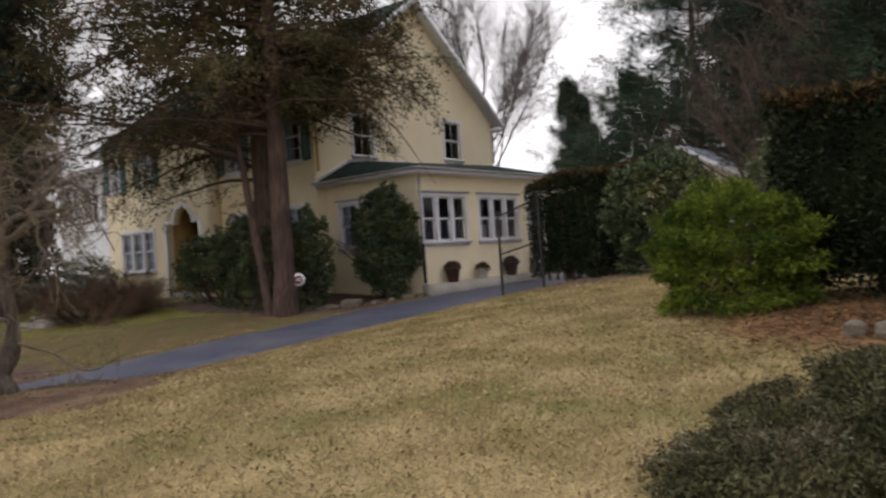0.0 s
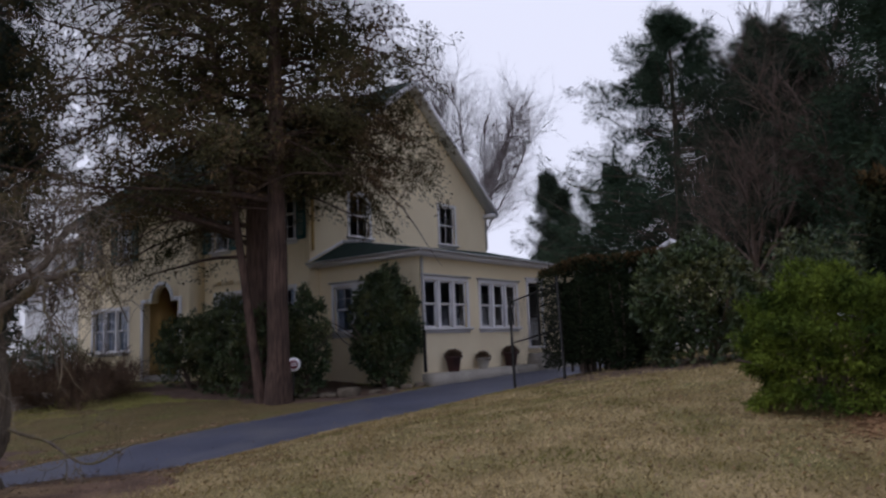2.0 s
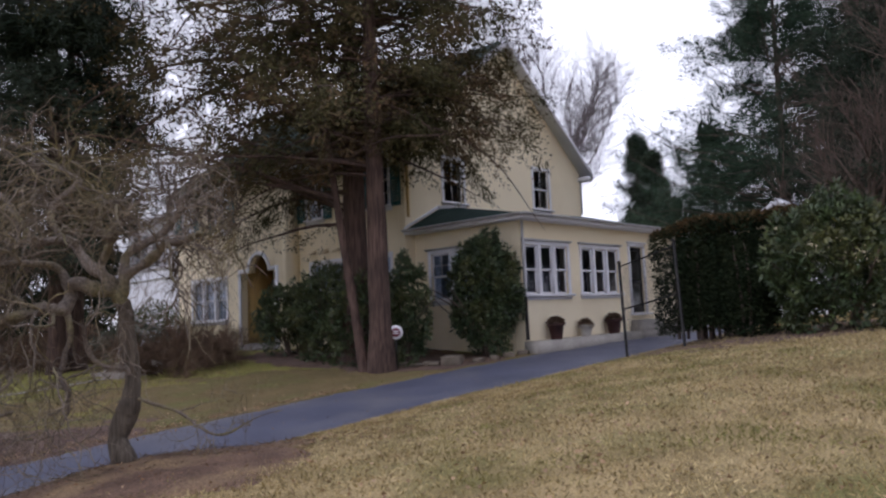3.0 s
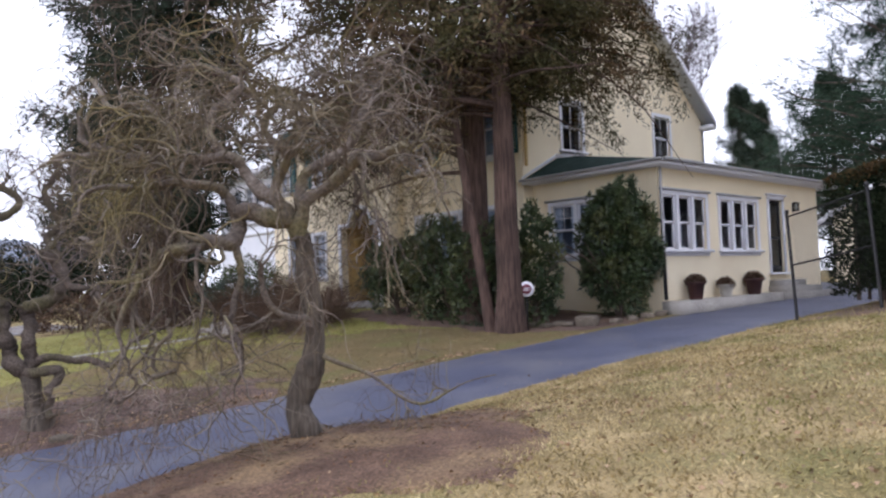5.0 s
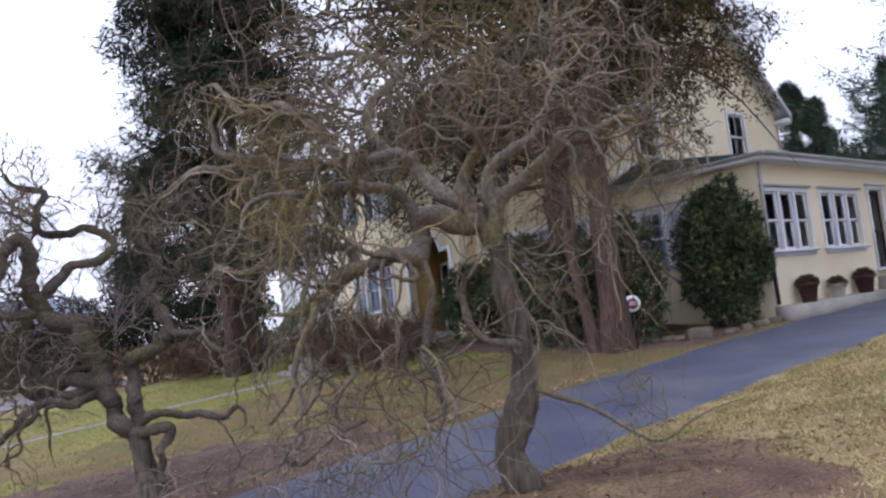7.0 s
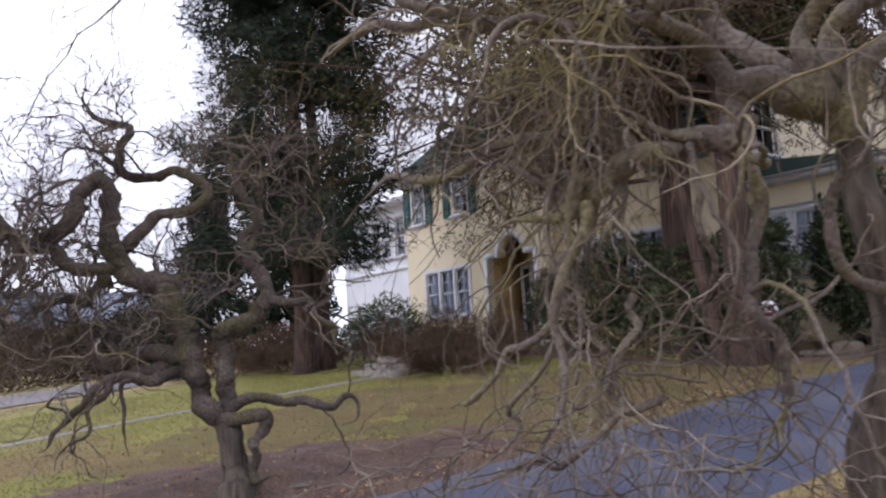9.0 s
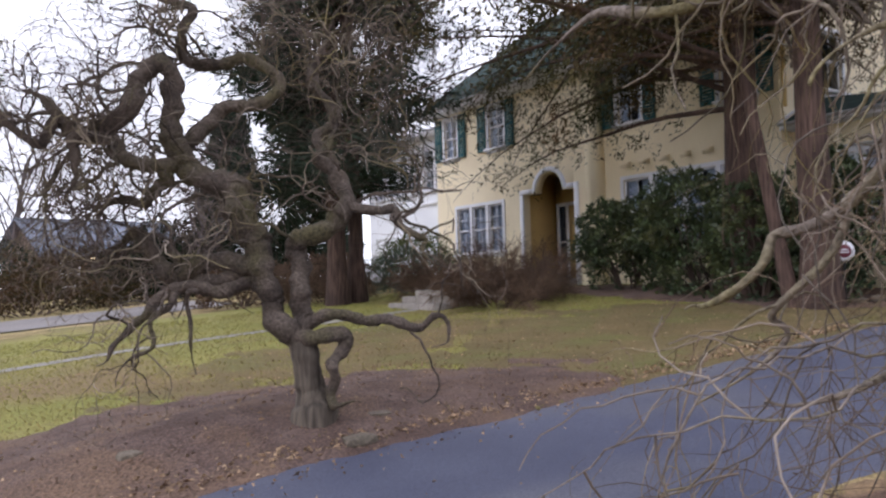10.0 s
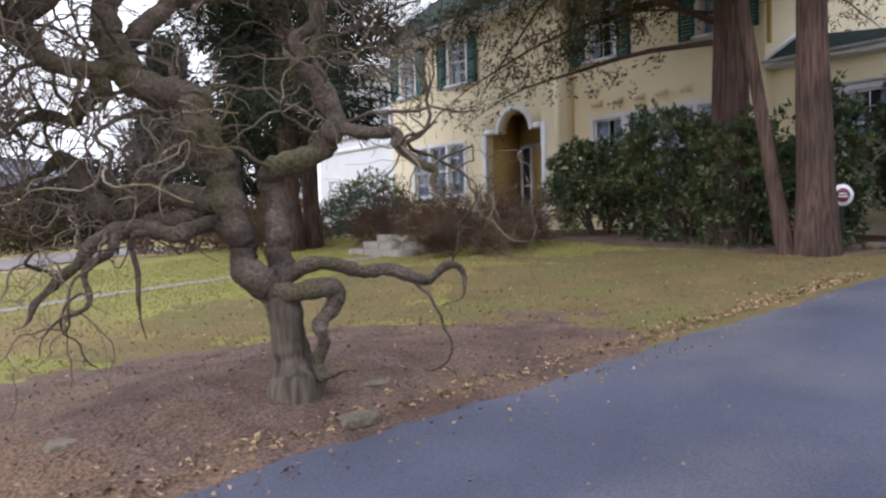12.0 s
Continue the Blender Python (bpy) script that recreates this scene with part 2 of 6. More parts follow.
M_REDROOF = surf("slate_roof", (0.15, 0.17, 0.22), (0.20, 0.22, 0.27), 1.5, 12, 0.8, 0.2)
M_NBRICK = surf("neighbour_wall", (0.23, 0.17, 0.14), (0.28, 0.21, 0.18), 1.5, 12, 0.9, 0.2)
M_GLASS = glass_pane("window_glass")
M_LAMP = bpy.data.materials.new("lit_lamp")
M_LAMP.use_nodes = True
M_LAMP.node_tree.nodes["Principled BSDF"].inputs["Emission Color"].default_value = (1.0, 0.75, 0.4, 1)
M_LAMP.node_tree.nodes["Principled BSDF"].inputs["Emission Strength"].default_value = 4.0


# ---- mesh helpers ----
def rnd(seed):
    return np.random.RandomState(seed)


def mesh_np(name, verts, faces, material, smooth=False):
    """A mesh from arrays: verts (n, 3), faces (m, 3 or 4)."""
    verts, faces = np.asarray(verts, np.float32), np.asarray(faces, np.int32)
    me = bpy.data.meshes.new(name)
    k = faces.shape[1]
    me.vertices.add(len(verts))
    me.vertices.foreach_set("co", verts.ravel())
    me.loops.add(faces.size)
    me.loops.foreach_set("vertex_index", faces.ravel())
    me.polygons.add(len(faces))
    me.polygons.foreach_set("loop_start", np.arange(0, faces.size, k, dtype=np.int32))
    me.update(calc_edges=True)
    if smooth:
        me.polygons.foreach_set("use_smooth", np.ones(len(faces), bool))
    me.materials.append(material)
    return me


def thing(name, at, label, category, group="", kind=""):
    ob = new(name)
    ob.empty_display_size = 0.1
    ob.location = at
    return tagged(ob, label, category, group, kind)


def origin(ob):
    p = Vector((0, 0, 0))
    while ob:
        p += ob.location
        ob = ob.parent
    return p


def part(name, me, parent, label=""):
    """Links a mesh given in world coordinates as a part under parent."""
    if parent is not None:
        o = origin(parent)
        if o.length:
            me.transform(Matrix.Translation(-o))
    ob = new(name, me)
    ob.parent = parent
    return tagged(ob, label) if label else ob


CUBE = np.array([(0, 0, 0), (1, 0, 0), (1, 1, 0), (0, 1, 0), (0, 0, 1), (1, 0, 1), (1, 1, 1), (0, 1, 1)], float)
CUBEF = np.array([(0, 3, 2, 1), (4, 5, 6, 7), (0, 1, 5, 4), (1, 2, 6, 5), (2, 3, 7, 6), (3, 0, 4, 7)])


def boxes(some):
    """Verts and faces of boxes (x0, y0, z0, x1, y1, z1)."""
    vs, fs = [], []
    for n, b in enumerate(some):
        b = np.array(b, float)
        vs.append(b[:3] + CUBE * (b[3:] - b[:3]))
        fs.append(CUBEF + 8 * n)
    return np.concatenate(vs), np.concatenate(fs)


def placed(verts, m):
    """Verts (u along the wall, w outward, v up) laid on a wall by the matrix m."""
    m = np.array(m)
    return verts @ m[:3, :3].T + m[:3, 3]


def wall_frame(x, y, z, face):
    """face: '-y' (u runs to +x) or '-x' (u runs to -y); w points outward."""
    u, w = ((1, 0, 0), (0, -1, 0)) if face == "-y" else ((0, -1, 0), (-1, 0, 0))
    return np.array([[u[0], w[0], 0, x], [u[1], w[1], 0, y], [0, 0, 1, z], [0, 0, 0, 1]], float)


def pierced(length, z0, z1, thick, holes):
    """A wall slab u 0..length, v z0..z1, w -thick..0, with rectangular holes (u0, v0, u1, v1) through it."""
    us = sorted({0.0, length, *(h[0] for h in holes), *(h[2] for h in holes)})
    vs = sorted({z0, z1, *(h[1] for h in holes), *(h[3] for h in holes)})
    solid = {}
    for i in range(len(us) - 1):
        for j in range(len(vs) - 1):
            cu, cv = (us[i] + us[i + 1]) / 2, (vs[j] + vs[j + 1]) / 2
            solid[i, j] = not any(h[0] < cu < h[2] and h[1] < cv < h[3] for h in holes)
    verts, faces = [], []

    def quad(*p):
        faces.append(range(len(verts), len(verts) + 4))
        verts.extend(p)

    for (i, j), full in solid.items():
        if not full:
            continue
        a, b, c, d = us[i], us[i + 1], vs[j], vs[j + 1]
        quad((a, 0, c), (b, 0, c), (b, 0, d), (a, 0, d))
        quad((b, -thick, c), (a, -thick, c), (a, -thick, d), (b, -thick, d))
        for di, dj, p in ((-1, 0, ((a, 0, c), (a, 0, d), (a, -thick, d), (a, -thick, c))), (1, 0, ((b, 0, d), (b, 0, c), (b, -thick, c), (b, -thick, d))),
                          (0, -1, ((b, 0, c), (a, 0, c), (a, -thick, c), (b, -thick, c))), (0, 1, ((a, 0, d), (b, 0, d), (b, -thick, d), (a, -thick, d)))):
            if not solid.get((i + di, j + dj), False):
                quad(*p)
    return np.array(verts, float), np.array([list(f) for f in faces])


def tube_batch(P, R, sides=4, cap=False):
    """Tubes along N paths P (N, k, 3) with radii R (N, k)."""
    N, k, _ = P.shape
    T = np.gradient(P, axis=1)
    T /= np.linalg.norm(T, axis=2, keepdims=True) + 1e-9
    ref = np.zeros((N, 3))
    first = T.mean(1)
    ref[np.arange(N), np.argmin(np.abs(first), axis=1)] = 1
    n1 = np.cross(T[:, 0], ref)
    n1 /= np.linalg.norm(n1, axis=1, keepdims=True) + 1e-9
    out = np.zeros((N, k, sides, 3))
    ang = np.arange(sides) * 2 * np.pi / sides
    for i in range(k):
        n1 = n1 - (n1 * T[:, i]).sum(1, keepdims=True) * T[:, i]
        n1 /= np.linalg.norm(n1, axis=1, keepdims=True) + 1e-9
        n2 = np.cross(T[:, i], n1)
        for j, a in enumerate(ang):
            out[:, i, j] = P[:, i] + R[:, i, None] * (np.cos(a) * n1 + np.sin(a) * n2)
    base = (np.arange(N)[:, None, None] * k + np.arange(k - 1)[None, :, None]) * sides
    j = np.arange(sides)[None, None, :]
    j2 = (j + 1) % sides
    f = np.stack([base + j, base + j2, base + sides + j2, base + sides + j], -1).reshape(-1, 4)
    return out.reshape(-1, 3), f


def unit(a):
    return a / (np.linalg.norm(a, axis=-1, keepdims=True) + 1e-9)


def sprays(r, c, d, length, width, fold=0.25):
    """Leaves: a folded rhombus at each centre c (N, 3), along d (N, 3)."""
    N = len(c)
    d = unit(d)
    side = unit(np.cross(d, r.normal(size=(N, 3))))
    up = np.cross(side, d)
    L = (length * r.uniform(0.6, 1.3, N))[:, None]
    W = (width * r.uniform(0.7, 1.25, N))[:, None]
    mid = c + d * L * 0.45
    v = np.stack([c, mid + side * W / 2 + up * W * fold, c + d * L, mid - side * W / 2 + up * W * fold], 1)
    return v.reshape(-1, 3), np.arange(4 * N).reshape(-1, 4)


def smooth_path(ctrl, n):
    """A Catmull-Rom line of n points through the control points."""
    c = np.array(ctrl, float)
    c = np.concatenate([[2 * c[0] - c[1]], c, [2 * c[-1] - c[-2]]])
    out = []
    for t in np.linspace(0, len(c) - 3 - 1e-6, n):
        i = int(t)
        f = t - i
        a, b, d, e = c[i], c[i + 1], c[i + 2], c[i + 3]
        out.append(0.5 * (2 * b + (d - a) * f + (2 * a - 5 * b + 4 * d - e) * f * f + (3 * b - a - 3 * d + e) * f ** 3))
    return np.array(out)


def grow(r, starts, dirs, length, k, curl, pull, r0, r1, keep=1.0):
    """Crooked branches: from each start, k points along a direction that keeps turning and is pulled by pull (a vector)."""
    N = len(starts)
    step = (np.broadcast_to(length, (N,)) / (k - 1))[:, None]
    d = unit(np.array(dirs, float))
    axis = unit(r.normal(size=(N, 3)))
    P = [np.array(starts, float)]
    for i in range(k - 1):
        axis = unit(keep * axis + 0.7 * r.normal(size=(N, 3)))
        d = unit(d + curl * np.cross(axis, d) + np.asarray(pull) * (0.4 + i / k))
        P.append(P[-1] + d * step)
    w = np.linspace(0, 1, k)[None]
    R = np.broadcast_to(r0, (N,))[:, None] * (1 - w) + np.broadcast_to(r1, (N,))[:, None] * w
    return np.stack(P, 1), R


def along(r, P, n, lo=0.15, hi=1.0):
    """n random places on the paths P, with the way of the path there."""
    N, k, _ = P.shape
    i, t = r.randint(0, N, n), r.uniform(lo, hi, n) * (k - 1)
    a = np.minimum(t.astype(int), k - 2)
    f = (t - a)[:, None]
    return P[i, a] * (1 - f) + P[i, a + 1] * f, unit(P[i, a + 1] - P[i, a]), i, t / (k - 1)


# ---- ground ----
def ground_z(x, y):
    """The drive climbs towards the house; the lawn lies a little above it on one side, a mulched rise on the other."""
    xx = min(max(x, -40.0), 22.0)
    drive = -0.9775 + 0.0354 * xx - 0.0018 * xx * xx if xx < 3 else -0.887 + 0.02 * (xx - 3)
    drive = max(drive, -2.3 + 0.03 * (xx + 18))
    w = min(max(y + 7, -3.05), 3.5)
    lawn = -0.45 + 0.052 * min(xx, 4.0) - 0.0835 * w - 0.0137 * w * w
    k = min(max((y + 4.3) / 1.1, 0.0), 1.0)
    k = k * k * (3 - 2 * k)
    b = lawn * (1 - k) + drive * k
    b += 0.24 * math.exp(-((x + 13.4) / 2.4) ** 2 - (y - 0.75) ** 2)
    b += 0.20 * math.exp(-((x + 12.6) ** 2 + (y + 5.0) ** 2) / 1.5)
    if y > 1:
        b += 0.05 * min(y - 1, 4) + 0.012 * min(max(y - 5, 0), 20)
    return b + 0.015 * math.sin(0.9 * x + 0.4 * y) * math.sin(0.7 * y)


def ground_many(x, y):
    return np.array([ground_z(a, b) for a, b in zip(x, y)])


def spread(lo, hi, fine_lo, fine_hi, step):
    mid = np.arange(fine_lo, fine_hi + step / 2, step)
    g = np.cumsum(step * 1.25 ** np.arange(1, 24))
    left, right = fine_lo - g, fine_hi + g
    return np.concatenate([[lo], left[left > lo][::-1], mid, right[right < hi], [hi]])


def sheet(name, xs, ys, material, lift=0.0, keep=None, height=None):
    xs, ys = np.asarray(xs), np.asarray(ys)
    X, Y = np.meshgrid(xs, ys)
    Z = ground_many(X.ravel(), Y.ravel()) + lift
    v = np.stack([X.ravel(), Y.ravel(), Z], 1)
    if height is not None:
        v[:, 2] += height(v[:, 0], v[:, 1])
    nx = len(xs)
    i, j = np.meshgrid(np.arange(nx - 1), np.arange(len(ys) - 1))
    a = (j * nx + i).ravel()
    f = np.stack([a, a + 1, a + nx + 1, a + nx], 1)
    if keep is not None:
        mid = v[f].mean(1)
        f = f[keep(mid[:, 0], mid[:, 1])]
        used = np.unique(f)
        back = np.zeros(len(v), int)
        back[used] = np.arange(len(used))
        v, f = v[used], back[f]
    return mesh_np(name, v, f, material, True)


def wavy(x, y, s=1.0):
    return np.sin(1.7 * s * x + 0.6) * np.cos(1.3 * s * y + 1.1) + 0.5 * np.sin(4.1 * s * x + 2.2 * s * y) + 0.3 * np.sin(9 * s * x - 7 * s * y)


DRIVE_NEAR, DRIVE_FAR = -3.25, -0.45
gx, gy = spread(-420, 420, -26, 14, 0.5), spread(-420, 420, -18, 20, 0.5)
tagged(new("ground", sheet("ground", gx, gy, M_LAWN)), "straw-coloured dormant winter lawn on a gentle slope", "lawn", kind="structure")
tagged(new("far_lawn", sheet("far_lawn", np.arange(-26, 0.01, 0.1), np.arange(-0.75, 13.9, 0.1), M_GREEN, 0.012,
                             lambda x, y: (y > -0.75) & (y + 0.05 * wavy(x, y) < 13.6))), "mossy yellow-green lawn between drive and house", "lawn", kind="structure")
dx = np.arange(-70, 9.3, 0.12)
dk = 14
wig = lambda x, s: 0.05 * np.sin(1.9 * x + s) + 0.035 * np.sin(5.3 * x + 2 * s) + 0.02 * np.sin(13.1 * x + 3 * s)
dv, df = [], []
for i, x in enumerate(dx):
    lo, hi = DRIVE_NEAR + wig(x, 0.4), DRIVE_FAR + wig(x, 2.1)
    for k in range(dk):
        y = lo + (hi - lo) * k / (dk - 1)
        dv.append((x, y, ground_z(x, y) + (0.004 if k in (0, dk - 1) else 0.035 if 1 < k < dk - 2 else 0.028)))
for i in range(len(dx) - 1):
    for k in range(dk - 1):
        q = i * dk + k
        df.append((q, q + dk, q + dk + 1, q + 1))
tagged(new("road", mesh_np("road", dv, df, M_TAR, True)), "blue-grey asphalt drive with ragged edges", "driveway", kind="structure")
tagged(new("pavement", sheet("pavement", np.arange(9.2, 15.6, 0.4), np.arange(-4.6, 6, 0.4), M_TAR, 0.03)), "asphalt apron in front of the garage", "driveway", kind="structure")
tagged(new("street", sheet("street", np.arange(-120, -7, 1.0), np.arange(15.5, 20.1, 0.5), M_STREET, 0.03)), "pale worn street beyond the lawn", "street", kind="structure")
walk_line = smooth_path([(-34, 6.9), (-24, 7.1), (-14.0, 7.3), (-10.9, 7.25), (-7.3, 7.6)], 40)
wv = []
for i, p in enumerate(walk_line):
    t = unit(walk_line[min(i + 1, 39)] - walk_line[max(i - 1, 0)])
    for s in (-0.18, 0.18):
        q = (p[0] - t[1] * s, p[1] + t[0] * s)
        wv.append((*q, ground_z(*q) + 0.022))
tagged(new("garden_path", mesh_np("garden_path", wv, [(2 * i, 2 * i + 2, 2 * i + 3, 2 * i + 1) for i in range(39)], M_WALK)), "narrow pale concrete path across the lawn", "path", kind="structure")


def bed(name, cx, cy, rx, ry, material, lift, label, rough=0.12, turn=0.0, limit=None):
    """An oval patch with a wandering rim that dips under the turf; limit gives the room left before a straight border."""
    ca, sa = math.cos(turn), math.sin(turn)

    def margin(x, y):
        u, v = (x - cx) * ca + (y - cy) * sa, -(x - cx) * sa + (y - cy) * ca
        k = (1 + rough * wavy(x, y, 1.3) + 0.04 * wavy(x, y, 5.0) - np.sqrt((u / rx) ** 2 + (v / ry) ** 2)) * min(rx, ry)
        return np.minimum(k, limit(x, y)) if limit else k

    m = max(rx, ry) * 1.35
    return tagged(new(name, sheet(name, np.arange(cx - m, cx + m, 0.07), np.arange(cy - m, cy + m, 0.07), material, 0.0, lambda x, y: margin(x, y) > -0.2,
                                  lambda x, y: 0.013 + np.clip(0.12 * margin(x, y), -0.03, lift) + 0.005 * wavy(x, y, 6))), label, "mulch", kind="structure")


bed("mulch_bed", -13.7, 0.55, 3.9, 2.1, M_MULCH, 0.028, "brown bark mulch bed under the contorted tree", 0.1, 0.0, lambda x, y: y - DRIVE_FAR + 0.2 + 0.03 * wavy(x, y, 3))
bed("mulch_ring", -12.6, -4.75, 2.0, 1.75, M_LEAFMULCH, 0.022, "rusty leaf mulch ring round the contorted tree", 0.16, 0.3, lambda x, y: DRIVE_NEAR - y + 0.03)
bed("house_bed", -2.2, 3.9, 2.1, 5.2, M_MULCH, 0.03, "dark mulched bed along the house", 0.1, 0.0, lambda x, y: y - DRIVE_FAR)
bed("worn_patch", -6.9, 0.7, 4.6, 3.5, M_WORN, 0.012, "worn olive-brown turf under the cedar", 0.15, 0.0, lambda x, y: y - DRIVE_FAR + 0.2)
bed("worn_edge", -10.5, 4.0, 3.2, 1.3, M_WORN, 0.01, "worn olive-brown turf beside the mulch", 0.2, 0.4)
bed("needle_patch", -8.1, -12.7, 1.25, 1.2, M_NEEDLE, 0.02, "rust-coloured pine straw under the hedge", 0.15)
bed("needle_patch_near", -12.0, -13.7, 1.6, 0.8, M_NEEDLE, 0.02, "rust-coloured pine straw between the yews", 0.15)
bed("shrub_bed", -1.2, -6.2, 1.9, 2.2, M_MULCH, 0.02, "shaded brown bed under the hedge", 0.15)


# ---- the house ----
XL, XA, XR, YM, YB = -0.38, -0.9, 9.04, 3.8, 16.0   # facade, projecting porch front, gable's right corner, gable wall, far end
EAVE, RIDGE_X, RIDGE_Z = 5.26, 4.35, 9.35
house = thing("house", (0, 0, -0.8), "two-storey cream stucco house with green roofs and a low sunroom", "house")


def sash(u0, v0, u1, v1, w, bars=(0, 0)):
    """Boxes of one sash: rails, stiles and glazing bars."""
    f, d = 0.05, 0.035
    b = [(u0, w - d, v0, u0 + f, w, v1), (u1 - f, w - d, v0, u1, w, v1), (u0 + f, w - d, v0, u1 - f, w, v0 + f), (u0 + f, w - d, v1 - f, u1 - f, w, v1)]
    for i in range(bars[0]):
        u = u0 + f + (u1 - u0 - 2 * f) * (i + 1) / (bars[0] + 1)
        b.append((u - 0.01, w - 0.025, v0 + f, u + 0.01, w - 0.008, v1 - f))
    for i in range(bars[1]):
        v = v0 + f + (v1 - v0 - 2 * f) * (i + 1) / (bars[1] + 1)
        b.append((u0 + f, w - 0.025, v - 0.01, u1 - f, w - 0.008, v + 0.01))
    return b


def window(m, u0, v0, u1, v1, units, label, upper=(0, 0), lower=(0, 0), casing=0.1, hood=False, drape=0.0, post=0.11):
    """A row of double-hung units in the hole u0..u1, v0..v1 of the wall m: casing, sill, sashes and panes."""
    w = (u1 - u0 - post * (units - 1)) / units
    v, f = pierced(u1 - u0 + 2 * casing, v0, v1 + casing, 0.03, [(casing + i * (w + post), v0 - 0.001, casing + i * (w + post) + w, v1) for i in range(units)])
    frame_ob = part("window", mesh_np("window", placed(v + (u0 - casing, 0.035, 0), m), f, M_WHITE), house, label)
    if hood:
        v, f = boxes([(u0 - casing - 0.05, 0.002, v1 + casing + 0.002, u1 + casing + 0.05, 0.1, v1 + casing + 0.05)])
        part("drip_cap", mesh_np("drip_cap", placed(v, m), f, M_GUTTER), frame_ob)
    for i in range(1, units):
        v, f = boxes([(u0 + i * (w + post) - post + 0.004, -0.1, v0, u0 + i * (w + post) - 0.004, 0.004, v1)])
        part("mullion", mesh_np("mullion", placed(v, m), f, M_WHITE), frame_ob)
    v, f = boxes([(u0 - casing - 0.05, -0.02, v0 - 0.07, u1 + casing + 0.05, 0.12, v0 - 0.002)])
    part("sill", mesh_np("sill", placed(v, m), f, M_WHITE), frame_ob)
    v, f = boxes([(u0 - casing, 0.003, v0 - 0.15, u1 + casing, 0.03, v0 - 0.072)])
    part("apron", mesh_np("apron", placed(v, m), f, M_WHITE), frame_ob)
    vm = (v0 + v1) / 2
    for i in range(units):
        a = u0 + i * (w + post)
        for lo, hi, dw, bars in ((v0, vm + 0.025, -0.06, lower), (vm - 0.025, v1, -0.025, upper)):
            v, f = boxes(sash(a + 0.004, lo + 0.004, a + w - 0.004, hi - 0.004, dw, bars))
            part("sash", mesh_np("sash", placed(v, m), f, M_WHITE), frame_ob)
            pv = np.array([(a + 0.05, dw - 0.018, lo + 0.05), (a + w - 0.05, dw - 0.018, lo + 0.05), (a + w - 0.05, dw - 0.018, hi - 0.05), (a + 0.05, dw - 0.018, hi - 0.05)])
            part("pane", mesh_np("pane", placed(pv, m), [(0, 1, 2, 3)], M_GLASS), frame_ob).visible_shadow = False
        if drape:
            r = rnd(int(100 * (u0 + v0)) + i)
            k = 24
            for lo, hi in ((a, a + w * drape), (a + w * (1 - drape), a + w)):
                us = np.linspace(lo, hi, k)
                ws = -0.16 + 0.02 * np.sin(np.arange(k) * 1.9 + r.uniform(0, 6))
                dv = np.concatenate([np.stack([us, ws, np.full(k, v0 + 0.02)], 1), np.stack([us, ws, np.full(k, v1 - 0.02)], 1)])
                part("curtain", mesh_np("curtain", placed(dv, m), [(j, j + 1, k + j + 1, k + j) for j in range(k - 1)], M_CURTAIN), frame_ob)
    return frame_ob


def block(name, some, material, parent, label=""):
    """Each box as a part of its own."""
    for n, q in enumerate(some):
        v, f = boxes([q])
        part(name, mesh_np(name, v, f, material), parent, label if n == 0 else "")


def wall(m, length, z0, z1, holes, material=None, name="wall", thick=0.25, label=""):
    v, f = pierced(length, z0, z1, thick, holes)
    return part(name, mesh_np(name, placed(v, m), f, material or M_STUCCO), house, label)


F_SUN = wall_frame(0, 0, 0, "-y")
SW1, SW2, SDOOR = (0.17, 0.55, 2.12, 1.85), (2.84, 0.55, 4.85, 1.85), (5.60, -0.08, 6.42, 1.98)
wall(F_SUN, 8.9, -1.2, 2.47, [SW1, SW2, SDOOR])
window(F_SUN, *SW1, 3, "triple white double-hung window of the sunroom", hood=True)
window(F_SUN, *SW2, 3, "triple white double-hung window of the sunroom", hood=True)
F_SUNL = wall_frame(0, YM, 0, "-x")
SL = (0.62, 0.54, 2.2, 1.85)
wall(F_SUNL, YM - 0.255, -1.2, 2.47, [SL])
window(F_SUNL, *SL, 2, "double white window in the sunroom's side wall", (1, 1), hood=True, drape=0.3)
block("wall", [(8.65, 0.255, -1.2, 8.9, YM - 0.005, 2.47)], M_STUCCO, house)
block("interior", [(0.26, 0.26, -0.6, 8.64, YM - 0.01, -0.1), (0.26, 3.5, -0.1, 8.64, 3.6, 2.44), (0.26, 0.26, 2.40, 8.64, 3.5, 2.44)], M_SUNROOM, house, "sunroom interior behind the glass, coloured blue-grey for its dim panes")

# sunroom door with its frame, glass and threshold
v, f = boxes([(5.49, 0.005, -0.08, 5.60, 0.04, 1.98), (6.42, 0.005, -0.08, 6.53, 0.04, 1.98), (5.49, 0.005, 1.98, 6.53, 0.045, 2.09), (5.44, 0.0, 2.09, 6.58, 0.1, 2.14)])
door = part("door", mesh_np("door", placed(v, F_SUN), f, M_WHITE), house, "dark glazed storm door in a white frame")
v, f = boxes([(5.605, -0.09, -0.06, 5.70, -0.05, 1.97), (6.32, -0.09, -0.06, 6.415, -0.05, 1.97), (5.70, -0.09, -0.06, 6.32, -0.05, 0.12), (5.70, -0.09, 1.87, 6.32, -0.05, 1.97), (5.70, -0.09, 0.86, 6.32, -0.05, 0.94)])
part("door_leaf", mesh_np("door_leaf", placed(v, F_SUN), f, M_BLACK), door, "black painted door leaf")
